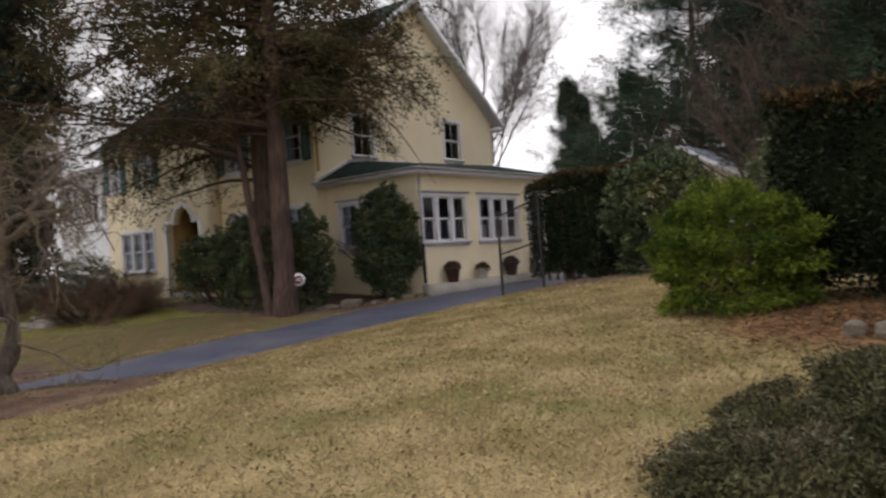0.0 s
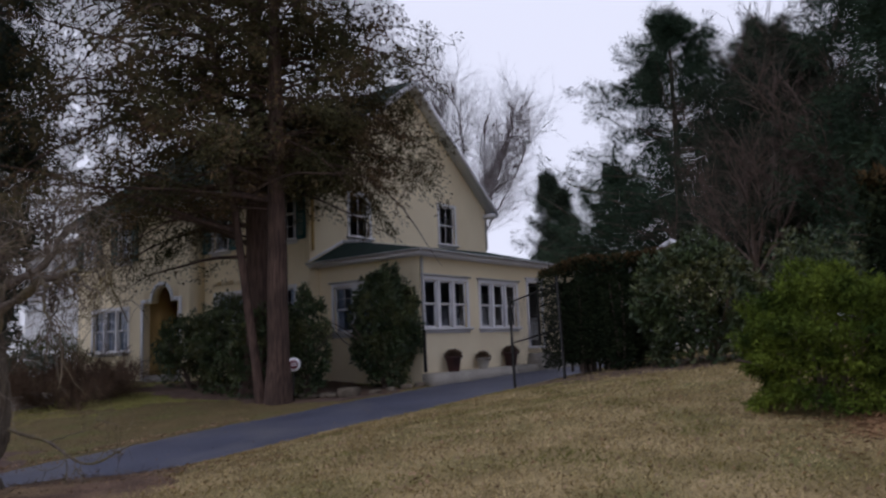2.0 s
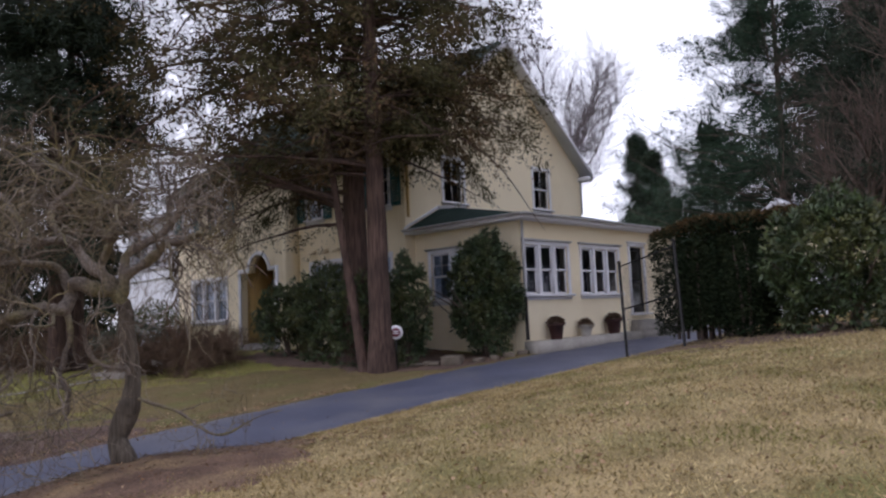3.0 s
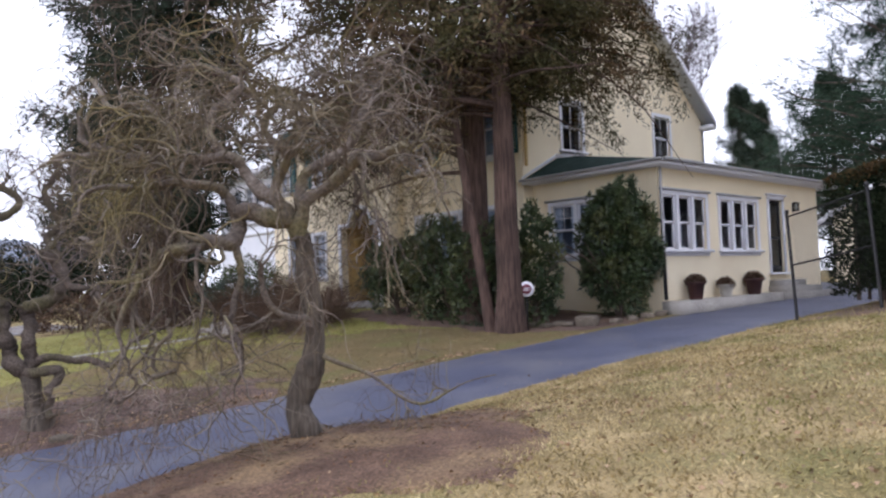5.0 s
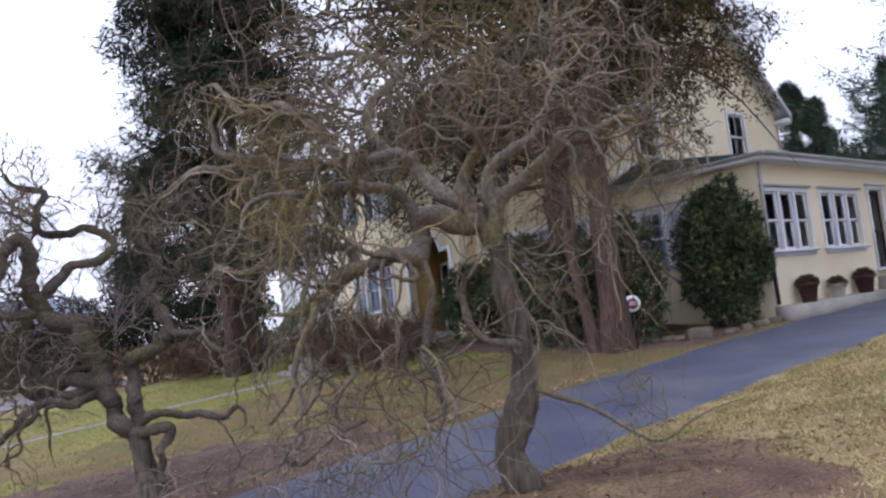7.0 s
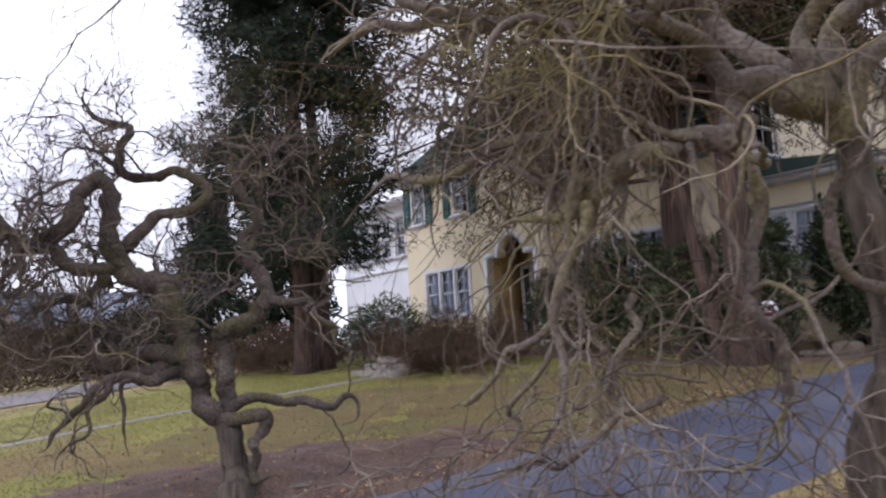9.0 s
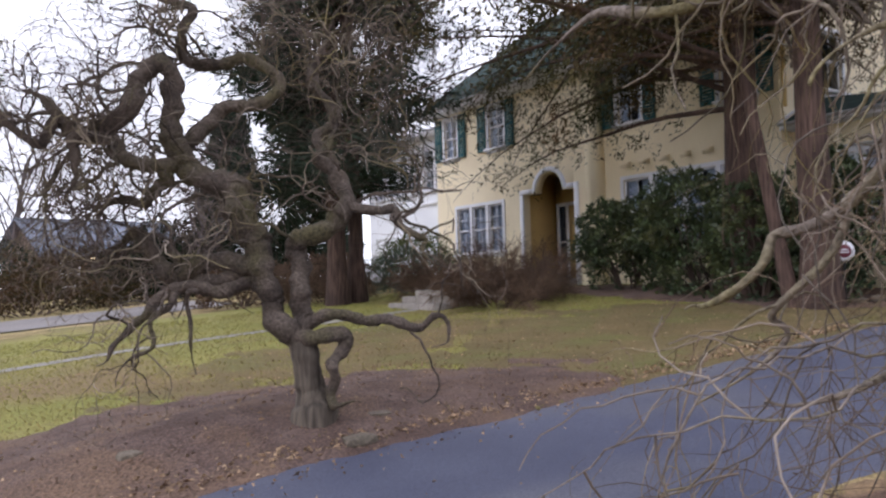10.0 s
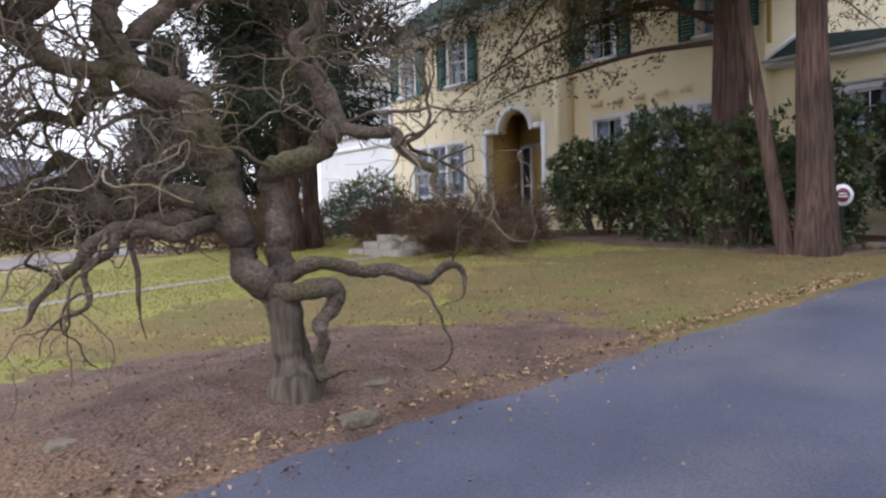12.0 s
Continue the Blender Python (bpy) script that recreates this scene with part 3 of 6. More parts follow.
for a, b in ((0.12, 0.86), (0.94, 1.87)):
    pv = placed(np.array([(5.70, -0.07, a), (6.32, -0.07, a), (6.32, -0.07, b), (5.70, -0.07, b)]), F_SUN)
    part("pane", mesh_np("pane", pv, [(0, 1, 2, 3)], M_GLASS), door).visible_shadow = False
v, f = boxes([(5.44, 0.0, -0.14, 6.58, 0.16, -0.08)])
part("threshold", mesh_np("threshold", placed(v, F_SUN), f, M_WHITE), door)
v, f = tube_batch(np.array([[(6.30, -0.085, 0.78), (6.30, -0.13, 0.80), (6.30, -0.13, 0.98), (6.30, -0.085, 1.0)]], float) * [1, 1, 1], np.full((1, 4), 0.012), 6)
part("handle", mesh_np("handle", v * [1, 1, 1], f, M_GUTTER, True), door, "small metal pull handle")

# sunroom roof: a low hip against the gable wall, with fascia and gutter
G = 2.58
corners = [(-0.45, -0.42, G), (9.5, -0.42, G), (9.5, YM, G), (-0.45, YM, G)]
rv = corners + [(1.1, YM, 3.34), (8.3, YM, 3.54), (1.35, 3.2, 3.32), (8.2, 3.2, 3.50)]
part("roof", mesh_np("roof", rv, [(0, 1, 7, 6), (3, 0, 6, 4), (1, 2, 5, 7), (6, 7, 5, 4)], M_ROOF), house, "low hipped sunroom roof of dark green shingles")
block("fascia", [(-0.43, -0.40, 2.475, 9.48, YM - 0.005, 2.50), (-0.45, -0.42, 2.46, 9.5, -0.402, 2.575), (-0.45, -0.40, 2.46, -0.432, YM - 0.005, 2.575), (9.482, -0.40, 2.46, 9.5, YM - 0.005, 2.575)], M_WHITE, house, "cream-white boxed eave of the sunroom")


def gutter(a, b, parent, r=0.065):
    """A half-round trough from a to b."""
    a, b = np.array(a, float), np.array(b, float)
    t = unit(b - a)
    s = unit(np.cross(t, (0, 0, 1)))
    k = 9
    ang = np.linspace(math.pi, 2 * math.pi, k)
    ring = np.array([s * math.cos(q) * r + np.array((0, 0, 1)) * math.sin(q) * r for q in ang])
    vv = np.concatenate([a + ring, b + ring, a + ring * 0.88, b + ring * 0.88])
    ff = [(i, i + 1, k + i + 1, k + i) for i in range(k - 1)] + [(2 * k + i + 1, 2 * k + i, 3 * k + i, 3 * k + i + 1) for i in range(k - 1)]
    ff += [(0, k, 3 * k, 2 * k), (k - 1, 3 * k - 1, 4 * k - 1, 2 * k - 1)]
    return part("gutter", mesh_np("gutter", vv, ff, M_GUTTER, True), parent)


gutter((-0.52, -0.49, G + 0.02), (9.56, -0.49, G + 0.02), house)
gutter((-0.52, YM - 0.02, G + 0.02), (-0.52, -0.49, G + 0.02), house)
v, f = boxes([(1.0, YM - 0.05, 3.33, XR, YM - 0.004, 3.43)])
v[[1, 2, 5, 6], 2] += 0.16
part("flashing", mesh_np("flashing", v, f, M_WHITE), house, "white band where the sunroom roof meets the gable")
fl = np.array([(-0.45, YM - 0.03, G + 0.04), (1.02, YM - 0.03, 3.33), (1.02, YM - 0.03, 3.43), (-0.45, YM - 0.03, G + 0.1)])
part("flashing", mesh_np("flashing", np.concatenate([fl, fl + (0, 0.026, 0)]), [(0, 1, 2, 3), (7, 6, 5, 4), (0, 4, 5, 1), (3, 2, 6, 7), (0, 3, 7, 4), (1, 5, 6, 2)], M_WHITE), house)


def pipe(pts, r, material, name="downspout", label=""):
    p = smooth_path(pts, 4 * len(pts))[None]
    v, f = tube_batch(p, np.full(p.shape[:2], r), 8)
    return part(name, mesh_np(name, v, f, material, True), house, label)


pipe([(0.03, -0.07, 2.5), (0.03, -0.07, 1.0), (0.03, -0.07, 0.5)], 0.035, M_GUTTER)
pipe([(0.03, -0.07, 0.5), (0.03, -0.07, 0.0), (0.03, -0.08, -0.62)], 0.045, M_BLACK, label="black lower length of the downspout")
pipe([(XL + 0.1, YM - 0.06, 5.1), (XL + 0.1, YM - 0.06, 4.0), (XL + 0.1, YM - 0.06, 3.0)], 0.045, M_OCHRE)
pipe([(XR - 0.05, YM - 0.07, 5.05), (XR - 0.05, YM - 0.07, 4.4), (XR - 0.05, YM - 0.07, 3.7)], 0.04, M_GUTTER)

# base ledge, door steps
lv = np.array([(-0.02, -0.5, -1.1), (5.2, -0.5, -1.1), (5.2, -0.003, -1.1), (-0.02, -0.003, -1.1), (-0.02, -0.5, -0.66), (5.2, -0.5, -0.62), (5.2, -0.003, -0.62), (-0.02, -0.003, -0.66)])
part("ledge", mesh_np("ledge", lv, CUBEF, M_FOUND), house, "low grey concrete ledge under the windows")
for i in range(3):
    v, f = boxes([(5.30 + 0.06 * i, -1.05 + 0.3 * i, -1.0 + 0.15 * i, 7.45 - 0.35 * i, -0.004 - 0.003 * i, -0.62 + 0.165 * i)])
    part("step", mesh_np("step", v, f, M_WALK), house)

# wall lantern beside the door
def lant(some):
    v, f = boxes(some)
    return v + (0.23, 0, 0.12), f


lantern = thing("wall_lantern", (7.18, -0.02, 1.72), "small black metal wall lantern beside the sunroom door", "lamp")
v, f = lant([(6.91, -0.025, 1.55, 6.99, -0.003, 1.8), (6.935, -0.12, 1.82, 6.965, -0.02, 1.84)])
part("bracket", mesh_np("bracket", v, f, M_BLACK), lantern)
v, f = lant([(6.89, -0.17, 1.58, 7.01, -0.05, 1.6), (6.87, -0.19, 1.80, 7.03, -0.03, 1.82)] + [(x, y, 1.6, x + 0.012, y + 0.012, 1.8) for x in (6.89, 6.998) for y in (-0.17, -0.062)])
part("cage", mesh_np("cage", v, f, M_BLACK), lantern)
v, f = lant([(6.905, -0.155, 1.602, 6.995, -0.065, 1.798)])
part("shade", mesh_np("shade", v, f, M_GLASS), lantern, "clear glass lantern box")

# gable wall: rectangle with its windows, then the triangle above
F_GAB = wall_frame(XL, YM, 0, "-y")
GW = XR - XL
UL, UR = (1.72, 3.58, 2.62, 4.95), (6.40, 3.72, 7.32, 5.12)
wall(F_GAB, GW, -1.2, EAVE, [UL, UR])
window(F_GAB, *UL, 1, "white double-hung bedroom window in the gable", (1, 0), (1, 0))
window(F_GAB, *UR, 1, "white double-hung bedroom window in the gable", (1, 0), (1, 0))
SLOPE, SLOPE_FRONT = 0.84, 0.733   # the front slope runs flatter out over the bay
tri = np.array([(XL, YM, EAVE), (XR, YM, EAVE), (RIDGE_X, YM, RIDGE_Z - 0.13), (XL, YM, RIDGE_Z - 0.13 - (RIDGE_X - XL) * SLOPE_FRONT)])
tv = np.concatenate([tri, tri + (0, 0.25, 0)])
bm = bmesh.new()
bv = [bm.verts.new(p) for p in tv]
for q in ((0, 1, 2, 3), (7, 6, 5, 4), (0, 4, 5, 1), (1, 5, 6, 2), (2, 6, 7, 3), (3, 7, 4, 0)):
    bm.faces.new([bv[i] for i in q])
gme = bpy.data.meshes.new("gable")
bm.to_mesh(gme)
bm.free()
gme.materials.append(M_STUCCO)
part("gable", gme, house, "plain cream stucco gable")

# front facade, facing -x: main wall, then the projecting porch bay
F_FAC = wall_frame(XL, 8.85, 0, "-x")
LW, UW1 = (0.64, 0.25, 4.4, 1.95), (0.52, 3.42, 1.28, 5.0)
UW2 = (3.6, 3.42, 4.45, 5.0)
wall(F_FAC, 8.85 - YM - 0.255, -1.2, EAVE + 0.08, [LW, UW1, UW2])
window(F_FAC, *LW, 4, "wide white window row on the ground floor", (1, 1), drape=0.42)
for hole in (UW1, UW2):
    window(F_FAC, *hole, 1, "upper white window between teal shutters", (1, 1), (1, 1), drape=0.3)


def shutter(m, u0, v0, u1, v1):
    """A louvred shutter: frame with slats."""
    b = [(u0, 0.04, v0, u0 + 0.05, 0.075, v1), (u1 - 0.05, 0.04, v0, u1, 0.075, v1), (u0, 0.04, v0, u1, 0.075, v0 + 0.07), (u0, 0.04, v1 - 0.07, u1, 0.075, v1), (u0, 0.04, (v0 + v1) / 2 - 0.035, u1, 0.075, (v0 + v1) / 2 + 0.035)]
    n = int((v1 - v0) / 0.075)
    b += [(u0 + 0.05, 0.045, v0 + 0.08 + i * 0.075, u1 - 0.05, 0.065, v0 + 0.13 + i * 0.075) for i in range(n - 2)]
    v, f = boxes(b)
    return part("shutter", mesh_np("shutter", placed(v, m), f, M_SHUTTER), house, "teal louvred shutter")


for hole in (UW1, UW2):
    shutter(F_FAC, hole[0] - 0.5, hole[1] - 0.05, hole[0] - 0.12, hole[3] + 0.05)
    shutter(F_FAC, hole[2] + 0.12, hole[1] - 0.05, hole[2] + 0.5, hole[3] + 0.05)
# slanting bracket tails above the long window
for i in range(5):
    y = 8.0 - i * 0.62
    bv = np.array([(XL - 0.30, y - 0.05, 2.22), (XL - 0.004, y - 0.05, 2.28), (XL - 0.004, y - 0.05, 2.42), (XL - 0.34, y - 0.05, 2.32)])
    part("bracket", mesh_np("bracket", np.concatenate([bv, bv + (0, 0.1, 0)]), [(0, 3, 2, 1), (4, 5, 6, 7), (0, 1, 5, 4), (1, 2, 6, 5), (2, 3, 7, 6), (3, 0, 4, 7)], M_STUCCO), house, "short stucco-coloured rafter tail")

F_BAY = wall_frame(XA, YB, 0, "-x")   # u = YB - y
U = lambda y: YB - y
A0, A1, ASH, AR, AC = U(11.59), U(9.50), 1.90, 0.56, U(10.5)
BW = (U(14.88), 0.30, U(12.54), 1.78)
S1, S2 = (U(15.48), 3.5, U(14.78), 4.8), (U(13.12), 3.5, U(12.38), 4.8)
wall(F_BAY, YB - 9.095, -1.2, EAVE + 0.08, [BW, S1, S2, (A0, -1.2, A1, ASH + AR + 0.04)], label="cream stucco front of the projecting entrance bay")
window(F_BAY, *BW, 3, "triple white window beside the entrance", (1, 1), (1, 1), drape=0.47)
for hole in (S1, S2):
    window(F_BAY, *hole, 1, "upper white window between teal shutters", (1, 1), (1, 1), drape=0.3)
    shutter(F_BAY, hole[0] - 0.5, hole[1] - 0.05, hole[0] - 0.12, hole[3] + 0.05)
    shutter(F_BAY, hole[2] + 0.12, hole[1] - 0.05, hole[2] + 0.5, hole[3] + 0.05)


def arch_panel(u0, u1, spring, top, uc, radius, w0, w1, n=18):
    """The infill over an opening: flat shoulders at the spring line and a half-round rise in the middle."""
    us = [u0, uc - radius] + [uc - radius * math.cos(math.pi * i / n) for i in range(1, n)] + [uc + radius, u1]
    vs = [spring, spring] + [spring + radius * math.sin(math.pi * i / n) for i in range(1, n)] + [spring, spring]
    k = len(us)
    vv = [(u, w, v) for w in (w1, w0) for u, v in zip(us, vs)] + [(u, w, top) for w in (w1, w0) for u in us]
    ff = []
    for i in range(k - 1):
        ff += [(i, i + 1, 2 * k + i + 1, 2 * k + i), (k + i + 1, k + i, 3 * k + i, 3 * k + i + 1), (i + 1, i, k + i, k + i + 1)]
    return np.array(vv, float), ff


v, f = arch_panel(A0 + 0.002, A1 - 0.002, ASH, ASH + AR + 0.038, AC, AR, -0.25, 0.0)
part("arch", mesh_np("arch", placed(v, F_BAY), f, M_STUCCO), house, "stucco arch over the recessed entrance")
# white surround of the arch
ring = []
for i in range(25):
    a = math.pi * i / 24
    for rr in (AR, AR + 0.14):
        ring.append((AC - rr * math.cos(a), 0.03, ASH + rr * math.sin(a)))
rv = np.array(ring)
rf = [(2 * i, 2 * i + 2, 2 * i + 3, 2 * i + 1) for i in range(24)]
rback = rv - (0, 0.05, 0)
k = len(rv)
rf += [(a + k, d + k, c + k, b + k) for a, b, c, d in rf] + [(2 * i, 2 * i + k, 2 * i + 2 + k, 2 * i + 2) for i in range(24)] + [(2 * i + 1, 2 * i + 3, 2 * i + 3 + k, 2 * i + 1 + k) for i in range(24)]
part("trim", mesh_np("trim", placed(np.concatenate([rv, rback]), F_BAY), rf, M_WHITE), house, "white moulding round the arch")
for q in [(A0 - 0.14, -0.02, -0.9, A0, 0.03, ASH), (A1, -0.02, -0.9, A1 + 0.16, 0.03, ASH + 0.14), (A0 - 0.14, -0.02, ASH, AC - AR - 0.14, 0.03, ASH + 0.14), (AC + AR + 0.14, -0.02, ASH, A1, 0.03, ASH + 0.14)]:
    v, f = boxes([q])
    part("trim", mesh_np("trim", placed(v, F_BAY), f, M_WHITE), house)
# recess behind the arch, with the front door
RB = XA + 1.4
block("recess", [(RB, 9.4, -1.2, RB + 0.1, 11.7, 2.6), (XA + 0.25, 9.3, -1.2, RB, 9.4, 2.6), (XA + 0.25, 11.7, -1.2, RB, 11.8, 2.6), (XA + 0.25, 9.3, 2.55, RB + 0.1, 11.8, 2.65)], M_OCHRE, house, "ochre-plastered entrance recess")
block("step", [(XA + 0.02, 9.51, -1.2, RB - 0.01, 11.58, -0.55), (XA - 0.4, 9.45, -1.0, XA, 11.65, -0.72)], M_WALK, house)
F_REC = wall_frame(RB, 11.7, 0, "-x")
v, f = boxes([(0.06, 0.0, -0.55, 0.16, 0.06, 1.7), (0.46, 0.0, -0.55, 0.56, 0.06, 1.7), (0.16, 0.0, 1.6, 0.46, 0.06, 1.7), (0.16, 0.0, 0.5, 0.46, 0.05, 0.55), (1.42, 0.0, -0.55, 1.52, 0.06, 1.7), (0.56, 0.0, 1.6, 1.42, 0.06, 1.7)])
entry = part("door", mesh_np("door", placed(v, F_REC), f, M_WHITE), house, "white-framed front door with a glazed sidelight")
v, f = boxes([(0.562, 0.004, -0.55, 1.418, 0.03, 1.598)])
part("door_leaf", mesh_np("door_leaf", placed(v, F_REC), f, M_OCHRE), entry, "ochre painted panel door")
for a, b in ((-0.5, 0.5), (0.55, 1.6)):
    pv = placed(np.array([(0.16, 0.03, a), (0.46, 0.03, a), (0.46, 0.03, b), (0.16, 0.03, b)]), F_REC)
    part("pane", mesh_np("pane", pv, [(0, 1, 2, 3)], M_GLASS), entry).visible_shadow = False
# dark plate close behind the sidelight, coloured for an unlit hall
v, f = boxes([(0.162, 0.002, -0.55, 0.458, 0.012, 1.598)])
part("sidelight_back", mesh_np("sidelight_back", placed(v, F_REC), f, M_ROOMSHADE), entry)
# returns, back and end walls
block("wall", [(XA, 8.85, -1.2, XL - 0.003, 9.09, EAVE + 0.08), (XR - 0.25, YM + 0.255, -1.2, XR, YB - 0.25, EAVE), (XA + 0.255, YB - 0.245, -1.2, XR, YB, EAVE)], M_STUCCO, house)
bm = bmesh.new()
bv = [bm.verts.new(p) for p in ((XL, YB - 0.01, EAVE), (XR, YB - 0.01, EAVE), (RIDGE_X, YB - 0.01, RIDGE_Z - 0.13))]
bm.faces.new(bv)
bmesh.ops.solidify(bm, geom=bm.faces[:], thickness=0.2)
gme = bpy.data.meshes.new("gable")
bm.to_mesh(gme)
bm.free()
gme.materials.append(M_STUCCO)
part("gable", gme, house)
block("interior", [(XL + 0.27, YM + 0.27, 2.7, XR - 0.27, YB - 0.27, 2.8), (XL + 0.27, YM + 0.27, 5.15, XR - 0.27, YB - 0.27, 5.22), (1.4, YM + 0.27, -0.9, 1.5, YB - 0.27, 5.15), (XL + 0.27, 5.6, 2.8, 1.4, 5.7, 5.15), (1.5, 5.6, 2.8, XR - 0.27, 5.7, 5.15)], M_ROOMSHADE, house, "dark-coloured planes standing in for dim rooms behind the windows")

# main roof: two slopes with thickness and rake boards
eave_l, eave_r = XL - 1.0, XR + 0.2
top_z = RIDGE_Z


def slab(p, thick, material, name, label=""):
    p = np.array(p, float)
    q = p - (0, 0, thick)
    me = mesh_np(name, np.concatenate([p, q]), [(0, 1, 2, 3), (7, 6, 5, 4), (0, 4, 5, 1), (1, 5, 6, 2), (2, 6, 7, 3), (3, 7, 4, 0)], material)
    return part(name, me, house, label)


y0, y1 = YM - 0.45, YB + 0.4
zl, zr = top_z - (RIDGE_X - eave_l) * SLOPE_FRONT, top_z - (eave_r - RIDGE_X) * SLOPE
slab([(eave_l, y0, zl), (RIDGE_X, y0, top_z), (RIDGE_X, y1, top_z), (eave_l, y1, zl)], 0.12, M_ROOF, "roof", "steep main roof of dark green shingles")
slab([(RIDGE_X + 0.002, y0, top_z), (eave_r, y0, zr), (eave_r, y1, zr), (RIDGE_X + 0.002, y1, top_z)], 0.12, M_ROOF, "roof")
for a, b in (((eave_l, zl), (RIDGE_X, top_z)), ((eave_r, zr), (RIDGE_X, top_z))):
    e = 0.03
    p = np.array([(a[0], y0 - e, a[1] + 0.02), (b[0], y0 - e, b[1] + 0.02), (b[0], y0 - e, b[1] - 0.24), (a[0], y0 - e, a[1] - 0.24)])
    q = p + (0, e - 0.004, 0)
    part("rake_board", mesh_np("rake_board", np.concatenate([p, q]), [(0, 1, 2, 3), (7, 6, 5, 4), (0, 4, 5, 1), (1, 5, 6, 2), (2, 6, 7, 3), (3, 7, 4, 0)], M_WHITE), house, "white-grey rake board")
    s = np.array([(a[0], y0, a[1] - 0.13), (b[0], y0, b[1] - 0.13), (b[0], YM + 0.01, b[1] - 0.13), (a[0], YM + 0.01, a[1] - 0.13)])
    part("soffit", mesh_np("soffit", np.concatenate([s, s - (0, 0, 0.02)]), [(0, 1, 2, 3), (7, 6, 5, 4), (0, 4, 5, 1), (1, 5, 6, 2), (2, 6, 7, 3), (3, 7, 4, 0)], M_GREY), house)
block("fascia", [(eave_r - 0.34, y0 + 0.0, zr - 0.3, eave_r, YM + 0.2, zr - 0.13), (eave_l, YM - 0.4, zl - 0.2, XL + 0.2, y1, zl - 0.13), (eave_l - 0.02, YM - 0.4, zl - 0.2, eave_l, y1, zl + 0.02)], M_WHITE, house, "white boxed eave returns")
gutter((eave_l - 0.08, y1, zl - 0.02), (eave_l - 0.08, y0, zl - 0.02), house)

# pale grey wing with its row of upper windows, past the entrance bay
F_WING = wall_frame(-0.15, 22.0, 0, "-x")
wing_holes = [(0.6 + 1.75 * i, 2.75, 2.0 + 1.75 * i, 4.25) for i in range(3)]
wall(F_WING, 22.0 - YB - 0.01, -1.2, 4.75, wing_holes, M_GREY, label="pale grey clapboard wing with upper windows")
for h in wing_holes:
    window(F_WING, *h, 2, "paired white window of the grey wing", (1, 1), (1, 1))
# dark sheet standing in for the wing's unlit rooms
block("interior", [(0.9, YB + 0.05, 2.4, 0.95, 21.9, 4.7)], M_ROOMSHADE, house)
block("wall", [(0.11, 21.75, -1.2, 4.5, 22.0, 4.75), (4.25, YB + 0.01, -1.2, 4.5, 21.74, 4.75), (-0.2, YB + 0.02, 2.2, -0.153, 22.0, 2.35)], M_GREY, house)
slab([(-0.6, YB + 0.41, 4.85), (4.9, YB + 0.41, 5.5), (4.9, 22.4, 5.5), (-0.6, 22.4, 4.85)], 0.12, M_ROOF, "roof")
block("fascia", [(-0.62, YB + 0.41, 4.62, -0.56, 22.4, 4.86), (-0.56, YB + 0.41, 4.66, -0.16, 22.4, 4.70)], M_WHITE, house)


# ---- garage beyond the drive ----
garage = thing("garage", (18.5, -0.7, -0.5), "small cream garage with a grey gable roof", "garage")
GX0, GX1, GY0, GY1 = 15.7, 22.0, -4.7, 2.1
gm = wall_frame(GX0, GY1, 0, "-x")
v, f = pierced(GY1 - GY0, -0.7, 2.3, 0.2, [(0.9, -0.7, 3.3, 1.55), (3.9, -0.7, 6.2, 1.55)])
part("wall", mesh_np("wall", placed(v, gm), f, M_STUCCO), garage)
block("wall", [(GX0 + 0.205, GY0, -0.7, GX1, GY0 + 0.2, 2.3), (GX0 + 0.205, GY1 - 0.2, -0.7, GX1, GY1, 2.3), (GX1 - 0.2, GY0 + 0.205, -0.7, GX1, GY1 - 0.205, 2.3)], M_STUCCO, garage)
for a, b in ((0.9, 3.3), (3.9, 6.2)):
    bx = [(a, -0.15, -0.7 + 0.56 * i, b, -0.10, -0.16 + 0.56 * i) for i in range(4)] + [(a + (b - a) * j / 4 + 0.06, -0.10, -0.64 + 0.56 * i, a + (b - a) * (j + 1) / 4 - 0.06, -0.085, -0.22 + 0.56 * i) for i in range(4) for j in range(4)]
    v, f = boxes(bx)
    part("door", mesh_np("door", placed(v, gm), f, M_WHITE), garage, "white panelled garage door")
gy = (GY0 + GY1) / 2
bm = bmesh.new()
bv = [bm.verts.new(p) for p in ((GX0, GY0, 2.3), (GX0, GY1, 2.3), (GX0, gy, 4.05), (GX0 + 0.2, GY0, 2.3), (GX0 + 0.2, GY1, 2.3), (GX0 + 0.2, gy, 4.05))]
for q in ((0, 2, 1), (3, 4, 5), (0, 1, 4, 3), (1, 2, 5, 4), (2, 0, 3, 5)):
    bm.faces.new([bv[i] for i in q])
gme = bpy.data.meshes.new("gable")
bm.to_mesh(gme)
bm.free()
gme.materials.append(M_STUCCO)
part("gable", gme, garage)
